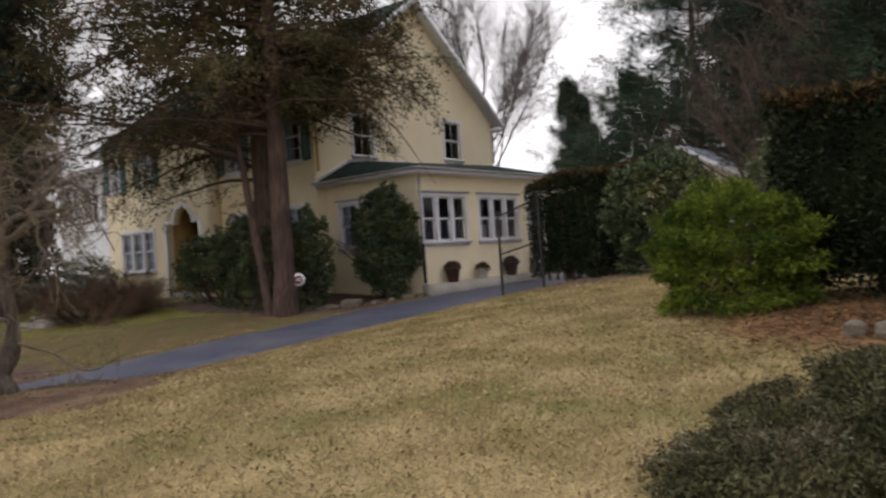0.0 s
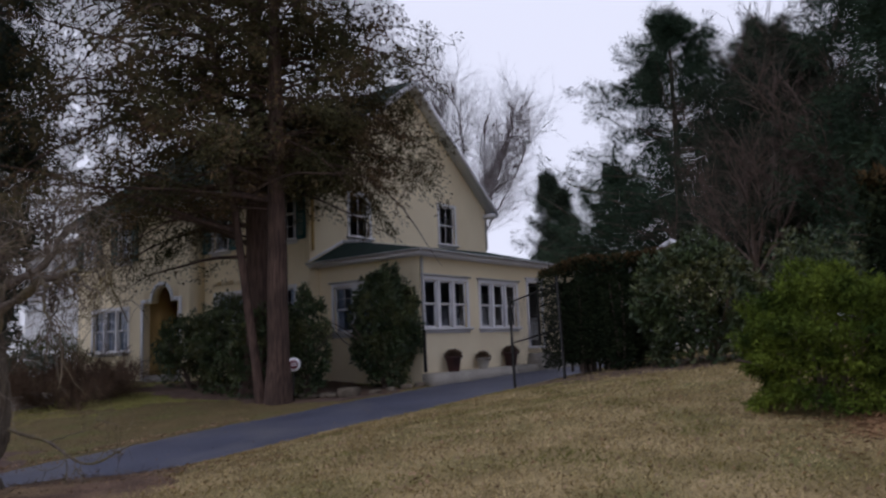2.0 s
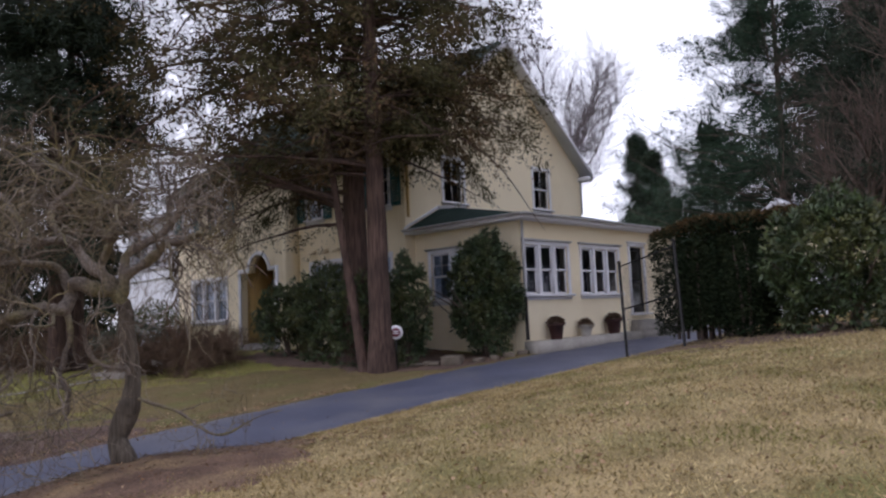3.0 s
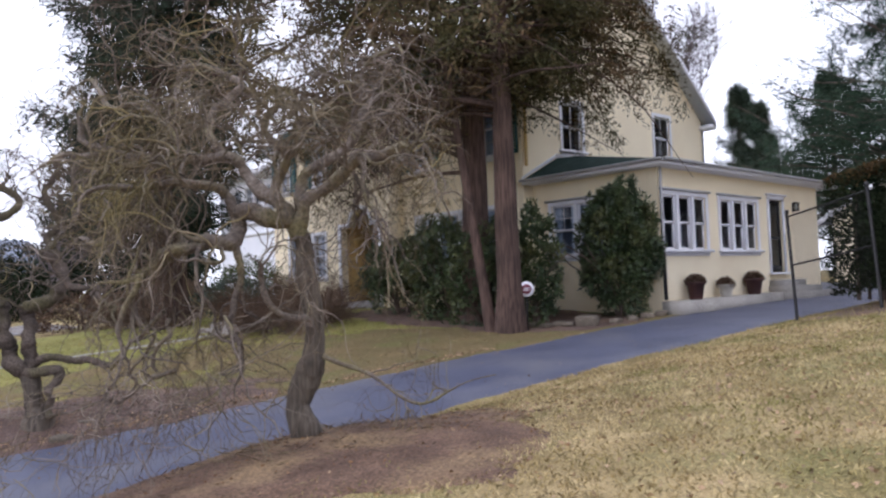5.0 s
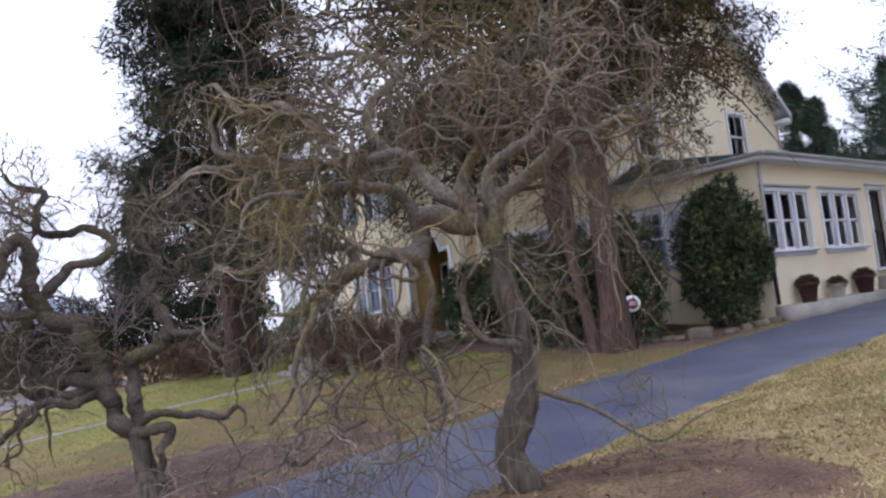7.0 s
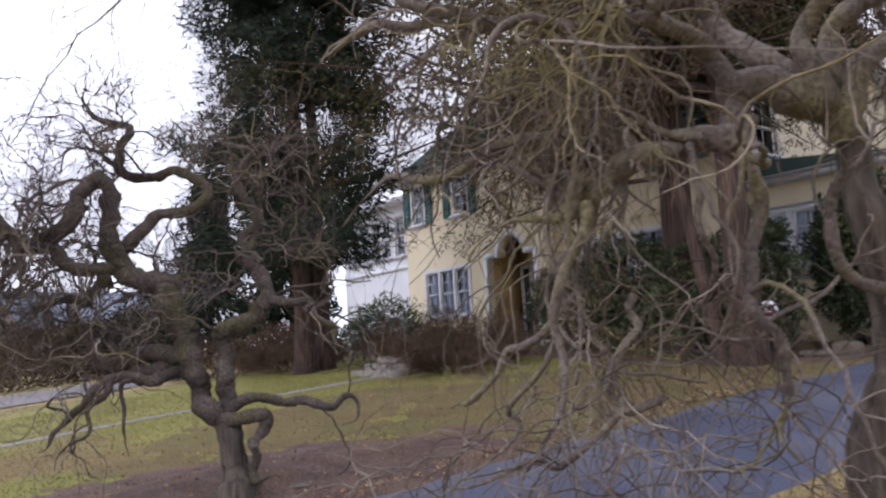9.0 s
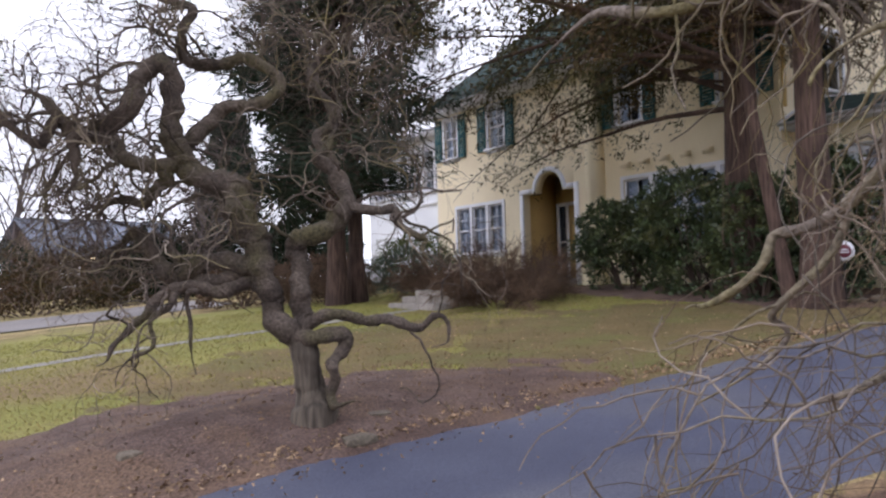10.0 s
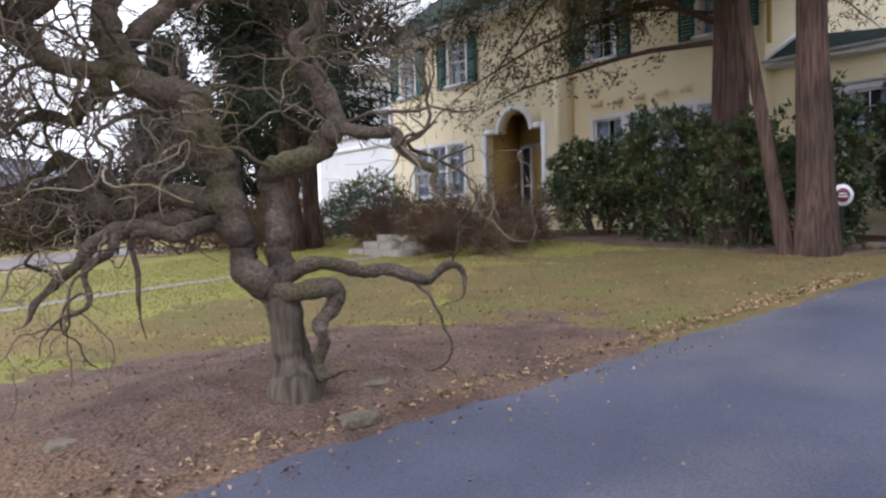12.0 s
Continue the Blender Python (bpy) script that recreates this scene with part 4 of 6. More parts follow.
for s in (-1, 1):
    ye, ze = gy + s * 3.9, 4.15 - 3.9 * 0.588
    p = np.array([(GX0 - 0.35, ye, ze), (GX1 + 0.3, ye, ze), (GX1 + 0.3, gy + s * 0.002, 4.15), (GX0 - 0.35, gy + s * 0.002, 4.15)])
    fs = [(0, 1, 2, 3), (7, 6, 5, 4), (0, 4, 5, 1), (1, 5, 6, 2), (2, 6, 7, 3), (3, 7, 4, 0)]
    part("roof", mesh_np("roof", np.concatenate([p, p - (0, 0, 0.1)]), fs, M_REDROOF), garage, "grey shingled garage roof")
    q = np.array([(GX0 - 0.37, ye, ze + 0.01), (GX0 - 0.37, gy + s * 0.004, 4.16), (GX0 - 0.37, gy + s * 0.004, 3.93), (GX0 - 0.37, ye, ze - 0.2)])
    part("rake_board", mesh_np("rake_board", np.concatenate([q, q + (0.018, 0, 0)]), fs, M_WHITE), garage)


# ---- pots on the ledge ----
def lathe(profile, sides=20):
    v = [(r * math.cos(2 * math.pi * j / sides), r * math.sin(2 * math.pi * j / sides), z) for r, z in profile for j in range(sides)]
    f = [(i * sides + j, i * sides + (j + 1) % sides, (i + 1) * sides + (j + 1) % sides, (i + 1) * sides + j) for i in range(len(profile) - 1) for j in range(sides)]
    return np.array(v), f


def potted_plant(x, y, z, r, h, material, seed, label):
    pot = thing("potted_plant", (x, y, z), label, "potted plant", "pots on the sunroom ledge")
    v, f = lathe([(0.0, 0.0), (r * 0.66, 0.0), (r * 0.7, 0.03), (r * 0.93, h * 0.84), (r * 1.08, h * 0.86), (r * 1.1, h), (r * 0.95, h), (r * 0.92, h * 0.9)])
    part("pot", mesh_np("pot", v + (x, y, z), f, material, True), pot)
    v, f = lathe([(0.0, h * 0.9), (r * 0.92, h * 0.9)])
    part("soil", mesh_np("soil", v + (x, y, z), f, M_MULCH), pot)
    rr = rnd(seed)
    n = 900
    d = unit(rr.normal(size=(n, 3)) + (0, 0, 0.5))
    d[:, 2] = np.abs(d[:, 2])
    c = d * (r * 0.95 * rr.uniform(0.25, 1, n) ** 0.4)[:, None] * (1, 1, 0.85) + (x, y, z + h * 0.9)
    part("foliage", mesh_np("foliage", *sprays(rr, c, d + rr.normal(size=(n, 3)) * 0.5, 0.09, 0.03), M_BROWNBUSH), pot, "mound of dried brown stems")


potted_plant(1.03, -0.26, -0.655, 0.22, 0.42, M_POTRED, 1, "dark red glazed pot with dried brown plant on the ledge")
potted_plant(2.46, -0.26, -0.645, 0.19, 0.32, M_POTGREY, 2, "pale stone pot with dried brown plant on the ledge")
potted_plant(3.97, -0.26, -0.635, 0.23, 0.42, M_POTRED, 3, "tall dark red pot with dried brown plant on the ledge")


# ---- round yard sign on a stake ----
sx, sy = -3.66, 0.905
sz = ground_z(sx, sy)
sign = thing("yard_sign", (sx, sy, sz), "round white and maroon yard sign on a thin stake", "sign")
v, f = boxes([(sx - 0.012, sy - 0.012, sz - 0.1, sx + 0.012, sy + 0.012, -0.36)])
part("stake", mesh_np("stake", v, f, M_BLACK), sign)
turn = np.array(Matrix.Rotation(radians(-40), 3, "Z"))
def disc(r0, r1, y, th, n=40):
    v = [(r * math.cos(2 * math.pi * j / n), y + d, r * math.sin(2 * math.pi * j / n)) for d in (0, th) for r in (r0, r1) for j in range(n)]
    q = lambda k, j: k * n + j % n
    f = [g for j in range(n) for g in ((q(0, j), q(0, j + 1), q(1, j + 1), q(1, j)), (q(3, j), q(3, j + 1), q(2, j + 1), q(2, j)), (q(1, j), q(1, j + 1), q(3, j + 1), q(3, j)), (q(2, j), q(2, j + 1), q(0, j + 1), q(0, j)))]
    return np.array(v) @ turn.T + (sx, sy, -0.238), f
part("board", mesh_np("board", *disc(0.001, 0.16, -0.02, 0.012), M_WHITE), sign)
part("face", mesh_np("face", *disc(0.001, 0.105, -0.026, 0.004), M_SIGNRED), sign, "maroon centre of the sign")
for a, b in ((-0.03, 0.07), (0.012, 0.055)):
    v, f = boxes([(-b, -0.031, a, b, -0.0265, a + 0.02)])
    part("bar", mesh_np("bar", v @ turn.T + (sx, sy, -0.238), f, M_WHITE), sign)


# ---- wire fence beside the drive ----
FENCE_A, FENCE_B = np.array((-1.16, -3.54)), np.array((-2.1, -5.3))
fence = thing("wire_fence", (*FENCE_A, ground_z(*FENCE_A)), "leaning black iron posts and rails with chain-link mesh", "fence")


def fence_at(s, h):
    """A place on the fence: s along it from post to post, h up; the posts lean a little towards the house."""
    p = FENCE_A + (FENCE_B - FENCE_A) * s
    return (p[0] + 0.15 * h, p[1] + 0.11 * h, ground_z(*p) + h)


for s_ in (0.0, 1.0):
    p = np.array([[fence_at(s_, h) for h in (-0.15, 0.7, 1.4, 2.06)]])
    part("post", mesh_np("post", *tube_batch(p, np.full((1, 4), 0.032), 8), M_BLACK, True), fence)
    v, f = lathe([(0.0, 0.07), (0.03, 0.06), (0.045, 0.02), (0.035, 0.0)], 10)
    part("cap", mesh_np("cap", v + fence_at(s_, 2.05), f, M_BLACK, True), fence)
for h in (1.98, 1.05):
    p = np.array([[fence_at(q, h - 0.03 * math.sin(math.pi * q)) for q in (0.0, 0.33, 0.66, 1.0)]])
    part("rail", mesh_np("rail", *tube_batch(p, np.full((1, 4), 0.018), 6), M_BLACK, True), fence)
wires = []
for i in range(-34, 34):
    for d_ in (1, -1):
        u = np.linspace(0.06, 1.94, 12)
        q = i * 0.03 + (0.5 * u if d_ == 1 else 0.97 - 0.5 * u)
        ok = np.nonzero((q > 0.0) & (q < 1.0))[0]
        if len(ok) > 1:
            wires.append([fence_at(q[ok[0]], u[ok[0]]), fence_at(q[ok[-1]], u[ok[-1]])])
part("chain_link", mesh_np("chain_link", *tube_batch(np.array(wires), np.full((len(wires), 2), 0.002), 3), M_BLACK), fence, "thin dark chain-link mesh")


# ---- stones ----
def stone(x, y, sx_, sy_, sz_, seed, label, sink=0.25, turn=0.0):
    r = rnd(seed)
    bm = bmesh.new()
    bmesh.ops.create_icosphere(bm, subdivisions=2, radius=1)
    off = r.uniform(0, 50, 3)
    for q in bm.verts:
        p = q.co.copy()
        p = Vector([math.copysign(abs(c) ** 0.6, c) for c in p])
        p *= 1 + 0.22 * noise.noise(p * 1.4 + Vector(off))
        q.co = Vector((p.x * sx_, p.y * sy_, p.z * sz_))
    me = bpy.data.meshes.new("stone")
    bm.to_mesh(me)
    bm.free()
    me.materials.append(M_STONE)
    ob = new("stone", me)
    ob.matrix_basis = pose(x, y, ground_z(x, y) + sz_ * (1 - sink), 0, 0, turn)
    return tagged(ob, label, "stone", "stones edging the bed")


edge_r = rnd(7)
stone(-2.55, 0.22, 0.32, 0.25, 0.15, 11, "large rounded grey-brown boulder at the bed's edge", turn=30)
for i in range(6):
    stone(-2.62 - 0.13 * i + edge_r.uniform(-0.1, 0.12), 0.62 + 0.24 * i, 0.19, 0.14, 0.055 + 0.02 * edge_r.rand(), 20 + i, "flat grey-brown stone slab edging the bed", 0.1, edge_r.uniform(0, 60))
for i in range(4):
    stone(-2.0 + 0.6 * i, -0.12 + 0.02 * i, 0.15, 0.12, 0.08, 40 + i, "rough brown stone along the drive", 0.3, 40 * i)
stone(-13.0, -0.42, 0.13, 0.09, 0.05, 51, "small weathered stone in the mulch", 0.3)
stone(-12.6, 0.0, 0.1, 0.07, 0.03, 52, "small weathered stone in the mulch", 0.3)
stone(-14.4, 0.3, 0.09, 0.07, 0.04, 53, "small weathered stone in the mulch", 0.3)

for bx, by in ((-9.2, -12.72), (-9.22, -12.95)):
    stone(bx, by, 0.11, 0.09, 0.09, 60 + int(-10 * by), "small tan stone block at the foot of the hedge", 0.15, 20)

# stone garden steps where the path meets the bank
for i in range(3):
    x0 = -7.3 + 0.34 * i
    zz = ground_z(-7.3, 7.6) + 0.02 + 0.13 * i
    sl = [stone_x for stone_x in (6.9, 7.55, 8.15)]
    for j, yy in enumerate(sl):
        v, f = boxes([(x0, yy, zz - 0.25, x0 + 0.4, yy + (0.62 if j < 2 else 0.55), zz + 0.11)])
        ob = new("step_stone", mesh_np("step_stone", v - (x0, yy, zz), f, M_STEP))
        ob.location = (x0, yy, zz)
        tagged(ob, "grey stone slab of the garden steps", "step", "garden steps")


# ---- the two contorted weeping trees ----
def contorted_tree(at, frame_dir, limbs, seed, n2, n3, n4, label, len2=(0.5, 1.1), len3=(0.3, 0.7), len4=(0.25, 0.6), droop=0.3, bias=(0, 0, 0), rise=0.25, reach=None, thick2=0.03, curl2=0.62, hang=0.03, thick3=0.009, bark_m=M_ELMBARK, fine_m=M_TWIG, slim=1.0, curl3=0.75):
    """limbs: lists of (across, up, deep, radius) control points in the tree's own frame, whose deep axis is frame_dir."""
    r = rnd(seed)
    base = Vector((*at, ground_z(*at)))
    tree = thing("contorted_tree", base, label, "tree", "contorted weeping trees")
    d = np.array([*frame_dir, 0.0])
    d /= np.linalg.norm(d)
    a = np.array([d[1], -d[0], 0.0])
    world_limbs = []
    for k, limb in enumerate(limbs):
        c = np.array(limb, float)
        n = 10 * len(c)
        p = smooth_path(c, n)
        pos = np.array(base) + p[:, :1] * a + p[:, 2:3] * d + p[:, 1:2] * (0, 0, 1)
        s = np.linspace(0, 1, n)[:, None]
        wob = np.stack([np.sin(s[:, 0] * len(c) * 2.3 + r.uniform(0, 6)) for _ in range(3)], 1) * (0.012 if k == 0 else 0.03)
        pos = pos + wob * (s > 0.02)
        rad = p[:, 3] * (1 + (0.05 if k == 0 else 0.14) * np.sin(np.arange(n) * 0.9 + r.uniform(0, 6)) * np.sin(np.arange(n) * 0.31 + 1))
        if k > 0:
            rad = rad * slim * np.clip(4 * (1 - s[:, 0]), 0.12, 1)
        if k == 0:
            flare = np.clip(1 - np.arange(n) / (0.3 * n), 0, 1)
            rad = rad * slim * (0.9 + 0.25 * flare ** 2)
            pos[0, 2] -= 0.1
        v, f = tube_batch(pos[None], np.maximum(rad, 0.004)[None], 12)
        twist = 31 if k else 9
        v = v + 0.012 * np.stack([np.sin(twist * v[:, 2] + 9 * v[:, 0]), np.sin(0.87 * twist * v[:, 2] + 11 * v[:, 1]), np.zeros(len(v))], 1) * min(1, c[0, 3] / 0.08)
        part("trunk" if k == 0 else "limb", mesh_np("limb", v, f, M_FLUTED if k == 0 else bark_m, True), tree)
        world_limbs.append((pos, rad))
    src = [(p, q) for k, (p, q) in enumerate(world_limbs) if k > 0]
    wts = np.array([len(p) for p, _ in src], float)
    pick = r.choice(len(src), n2, p=wts / wts.sum())
    st, di, ra = [], [], []
    for k in pick:
        p, q = src[k]
        i = r.randint(int(0.3 * len(p)), len(p) - 1)
        st.append(p[i])
        t = unit(p[i + 1] - p[i])
        out = p[i] - np.array(base)
        out[2] = 0
        di.append(unit(np.cross(t, r.normal(size=3))) * 0.8 + t * 0.5 + unit(out) * 0.5 + np.array(bias) + (0, 0, rise))
        ra.append(min(thick2, 0.5 * q[i]) * r.uniform(0.6, 1.0))
    P2, R2 = grow(r, st, di, r.uniform(*len2, n2), 16, curl2, (0, 0, -hang), np.array(ra), np.array(ra) * 0.35, 0.1)
    def offshoots(P, R, n, lens, k, curl, pull, spread_, thick, thin, lo=0.15):
        c, t, i, s = along(r, P, n, lo)
        dd = unit(np.cross(t, r.normal(size=(n, 3)))) * spread_ + t * 0.5 + np.array(bias) * 0.5
        rr = np.clip(R[i, (s * (R.shape[1] - 1)).astype(int)] * 0.7, thin, thick)
        return grow(r, c, dd, r.uniform(*lens, n), k, curl, pull, rr, rr * 0.4, 0.0)
    if reach is not None:
        q = reach(P2)
        P2, R2 = P2[q], R2[q]
    for k in range(len(P2)):
        part("branch", mesh_np("branch", *tube_batch(P2[k:k + 1], R2[k:k + 1], 7), bark_m, True), tree)
    P3, R3 = offshoots(P2, R2, n3, len3, 10, curl3, (0, 0, -droop * 0.3), 0.9, thick3, 0.003)
    keep = np.ones(len(P3), bool)
    if reach is not None:
        keep = reach(P3)
    P3, R3 = P3[keep], R3[keep]
    tagged(part("twigs", mesh_np("twigs", *tube_batch(P3, R3, 5), M_TWIG, True), tree, "pale crooked twigs"), kind="stuff")
    P4, R4 = offshoots(P3, R3, n4, len4, 6, 0.5, (0, 0, -droop), 0.8, 0.0019, 0.001, 0.05)
    low = np.array([ground_z(x, y) for x, y in P4[:, -1, :2]]) + 0.03
    ok = P4[:, -1, 2] > low
    if reach is not None:
        ok &= reach(P4)
    v, f = tube_batch(P4[ok], R4[ok], 3)
    tagged(part("twiglets", mesh_np("twiglets", v, f, fine_m), tree, "dense hanging twiglets"), kind="stuff")
    return tree


T1 = (-12.63, -4.98)


def crown_one(P):
    """The crown keeps clear of the drive and stays lopsided, heavier towards the open lawn."""
    x, y, z = P[..., 0], P[..., 1], P[..., 2]
    over_drive = y - (-4.2 + 0.376 * (x + 15.34)) > 0.0
    house_side = (x + 15.56) - np.where(z < 0.3, 1.2, 1.35) * (y + 8.78) > -0.1
    side = np.arctan2(y + 8.416, x + 15.558)
    gap = (np.arctan2(y + 5.67, x + 15.48) > 0.75) & (z > -0.6) & (z < 0.25) | (side > 0.92) & (side < 1.04) & (z > -0.15) & (z < 0.42)
    few = np.arange(len(P)) % 6 == 0
    door = np.arctan2(y + 6.325, x + 15.482)
    gap |= (door > 0.83) & (door < 0.99) & (z > -0.35) & (z < 0.12)
    near_drive = (z < -0.45) & (x < -13.3)
    half = np.arange(len(P)) % 2 == 0
    return ~((over_drive | house_side).any(1)) & (~gap.any(1) | few) & (~near_drive.any(1) | half)


# each limb: (across, up, deep, radius) from where it leaves its parent to its tip
T1_LIMBS = []
T1_LIMBS.append([(0.0, 0.01, 0.0, 0.135), (-0.04, 0.25, 0.0, 0.117), (0.02, 0.45, 0.0, 0.14), (0.06, 0.6, 0.0, 0.113), (0.07, 0.81, 0.0, 0.099), (0.05, 1.08, 0.0, 0.096), (0.02, 1.28, 0.0, 0.092), (-0.02, 1.45, 0.0, 0.089)])
T1_LIMBS.append([(-0.02, 1.45, 0.0, 0.086), (-0.08, 1.57, -0.05, 0.082), (-0.23, 1.6, -0.09, 0.078), (-0.39, 1.59, -0.14, 0.074), (-0.44, 1.45, -0.18, 0.067), (-0.51, 1.39, -0.23, 0.06), (-0.66, 1.41, -0.27, 0.057), (-0.77, 1.38, -0.32, 0.05), (-0.9, 1.27, -0.36, 0.044), (-1.05, 1.2, -0.41, 0.037), (-1.23, 1.14, -0.45, 0.028), (-1.39, 1.04, -0.5, 0.017)])
T1_LIMBS.append([(-0.99, 1.22, -0.45, 0.028), (-1.07, 1.02, -0.46, 0.023), (-1.1, 0.79, -0.47, 0.018), (-1.17, 0.5, -0.49, 0.012), (-1.23, 0.36, -0.5, 0.008)])
T1_LIMBS.append([(-0.38, 1.51, -0.15, 0.042), (-0.42, 1.26, -0.18, 0.032), (-0.42, 1.0, -0.21, 0.028), (-0.42, 0.76, -0.24, 0.025), (-0.4, 0.51, -0.27, 0.019), (-0.36, 0.35, -0.3, 0.011)])
T1_LIMBS.append([(0.05, 0.81, -0.05, 0.033), (-0.1, 0.93, -0.2, 0.028), (-0.2, 1.15, -0.35, 0.023), (-0.24, 1.33, -0.5, 0.016)])
T1_LIMBS.append([(-0.07, 1.57, 0.0, 0.07), (-0.22, 1.78, 0.02, 0.06), (-0.41, 1.9, 0.04, 0.054), (-0.57, 2.07, 0.05, 0.052), (-0.75, 2.04, 0.07, 0.049), (-0.9, 2.04, 0.09, 0.046), (-1.07, 2.09, 0.11, 0.043), (-1.32, 2.07, 0.13, 0.04), (-1.51, 2.18, 0.15, 0.037), (-1.66, 2.31, 0.16, 0.034), (-1.72, 2.5, 0.18, 0.029), (-1.66, 2.72, 0.2, 0.019)])
T1_LIMBS.append([(-0.01, 1.52, 0.0, 0.066), (0.11, 1.75, -0.05, 0.056), (0.32, 1.86, -0.1, 0.049), (0.48, 1.98, -0.15, 0.046), (0.65, 2.0, -0.2, 0.039), (0.8, 2.0, -0.25, 0.026), (0.92, 2.06, -0.3, 0.015)])
T1_LIMBS.append([(-0.03, 1.55, 0.0, 0.056), (0.07, 1.89, 0.08, 0.048), (0.26, 2.12, 0.16, 0.042), (0.47, 2.26, 0.24, 0.04), (0.46, 2.51, 0.32, 0.032), (0.72, 2.63, 0.4, 0.021)])
T1_LIMBS.append([(-0.43, 1.59, -0.1, 0.052), (-0.52, 1.81, -0.22, 0.042), (-0.7, 1.78, -0.33, 0.035), (-0.86, 1.82, -0.45, 0.031), (-1.08, 1.76, -0.57, 0.024), (-1.26, 1.67, -0.68, 0.018), (-1.32, 1.49, -0.8, 0.01)])
T1_LIMBS.append([(0.11, 0.58, 0.0, 0.023), (0.33, 0.52, 0.05, 0.019), (0.54, 0.35, 0.1, 0.015), (0.76, 0.24, 0.15, 0.014), (1.03, 0.27, 0.2, 0.012), (1.36, 0.4, 0.25, 0.007)])
T1_LIMBS.append([(-0.9, 2.05, 0.1, 0.042), (-1.04, 2.35, 0.22, 0.037), (-1.28, 2.52, 0.34, 0.033), (-1.55, 2.55, 0.46, 0.028), (-1.81, 2.82, 0.58, 0.025), (-2.07, 2.73, 0.7, 0.017)])
T1_LIMBS.append([(-0.58, 2.06, 0.1, 0.042), (-0.67, 2.36, 0.16, 0.036), (-0.51, 2.61, 0.22, 0.031), (-0.71, 2.81, 0.28, 0.026), (-1.03, 2.79, 0.34, 0.021), (-1.25, 3.04, 0.4, 0.014)])
T1_LIMBS.append([(-0.8, 1.39, -0.2, 0.039), (-0.94, 1.55, -0.06, 0.034), (-1.22, 1.56, 0.08, 0.03), (-1.53, 1.47, 0.22, 0.026), (-1.8, 1.54, 0.36, 0.021), (-2.1, 1.32, 0.5, 0.014)])
T1_LIMBS.append([(-1.51, 2.14, 0.15, 0.033), (-1.76, 2.13, 0.12, 0.028), (-2.01, 2.01, 0.09, 0.024)])
T1_LIMBS.append([(-0.05, 1.54, 0.0, 0.06), (-0.15, 1.78, -0.12, 0.046), (-0.02, 2.0, -0.24, 0.038), (-0.15, 2.18, -0.36, 0.031), (0.0, 2.35, -0.48, 0.023), (-0.16, 2.48, -0.6, 0.014)])
T1_LIMBS.append([(-0.8, 0.54, -0.35, 0.018), (-0.91, 0.54, -0.37, 0.018), (-0.95, 0.5, -0.39, 0.016), (-1.05, 0.44, -0.41, 0.014), (-1.16, 0.36, -0.44, 0.012), (-1.3, 0.36, -0.46, 0.01), (-1.45, 0.34, -0.48, 0.008), (-1.55, 0.29, -0.5, 0.006)])
T1_LIMBS.append([(-1.01, 0.94, 0.0, 0.025), (-1.15, 0.8, 0.05, 0.022), (-1.31, 0.74, 0.1, 0.019), (-1.39, 0.6, 0.15, 0.017), (-1.51, 0.54, 0.2, 0.015), (-1.6, 0.47, 0.25, 0.013)])
T1_LIMBS.append([(-0.85, 0.9, -0.3, 0.019), (-0.89, 0.75, -0.32, 0.017), (-0.93, 0.62, -0.33, 0.015), (-0.93, 0.51, -0.35, 0.01)])
T1_LIMBS.append([(-1.05, 1.61, -0.2, 0.015), (-1.09, 1.39, -0.21, 0.014), (-1.1, 1.19, -0.23, 0.013), (-1.11, 0.88, -0.24, 0.01), (-1.13, 0.69, -0.25, 0.007)])
T1_LIMBS.append([(-0.97, 1.48, -0.4, 0.013), (-1.06, 1.24, -0.43, 0.011), (-1.04, 1.01, -0.45, 0.01), (-1.06, 0.81, -0.47, 0.008), (-1.06, 0.62, -0.5, 0.005)])
T1_LIMBS.append([(-1.15, 0.77, 0.1, 0.017), (-1.22, 0.63, 0.12, 0.016), (-1.33, 0.45, 0.15, 0.014), (-1.35, 0.37, 0.18, 0.01), (-1.54, 0.2, 0.2, 0.007)])
T1_LIMBS.append([(-0.63, 1.47, -0.1, 0.04), (-0.76, 1.37, -0.15, 0.038), (-0.87, 1.32, -0.2, 0.033), (-1.01, 1.31, -0.25, 0.025), (-1.11, 1.33, -0.3, 0.016)])
contorted_tree(T1, (0.695, 0.719), T1_LIMBS, 3, 300, 1300, 4600, "contorted weeping tree with bare tangled branches beside the drive", (0.5, 1.3), (0.3, 0.8), (0.15, 0.45), 0.35, (-0.16, 0.12, 0), 0.12, crown_one, 0.02, 0.6, 0.2, 0.0092, M_PALEBARK, M_TWIGWARM, 0.82, 0.55)

T2 = (-13.10, 0.13)


def crown_two(P):
    """Few twigs low down round the trunk."""
    low = P[..., 2].min(1) < -0.55
    out = np.hypot(P[..., 0] - T2[0], P[..., 1] - T2[1]).max(1)
    house_side = ((P[..., 0].mean(1) - T2[0]) * 0.876 - (P[..., 1].mean(1) - T2[1]) * 0.483 > -0.3) & (P[..., 2].mean(1) < 0.4)
    few = np.arange(len(P)) % 3 == 0
    return (~low | (out > 0.95) & few) & (~house_side | few)


T2_LIMBS = []
T2_LIMBS.append([(0.0, 0.07, 0.0, 0.159), (-0.02, 0.33, 0.0, 0.132), (-0.07, 0.56, 0.0, 0.121), (-0.1, 0.72, 0.0, 0.117)])
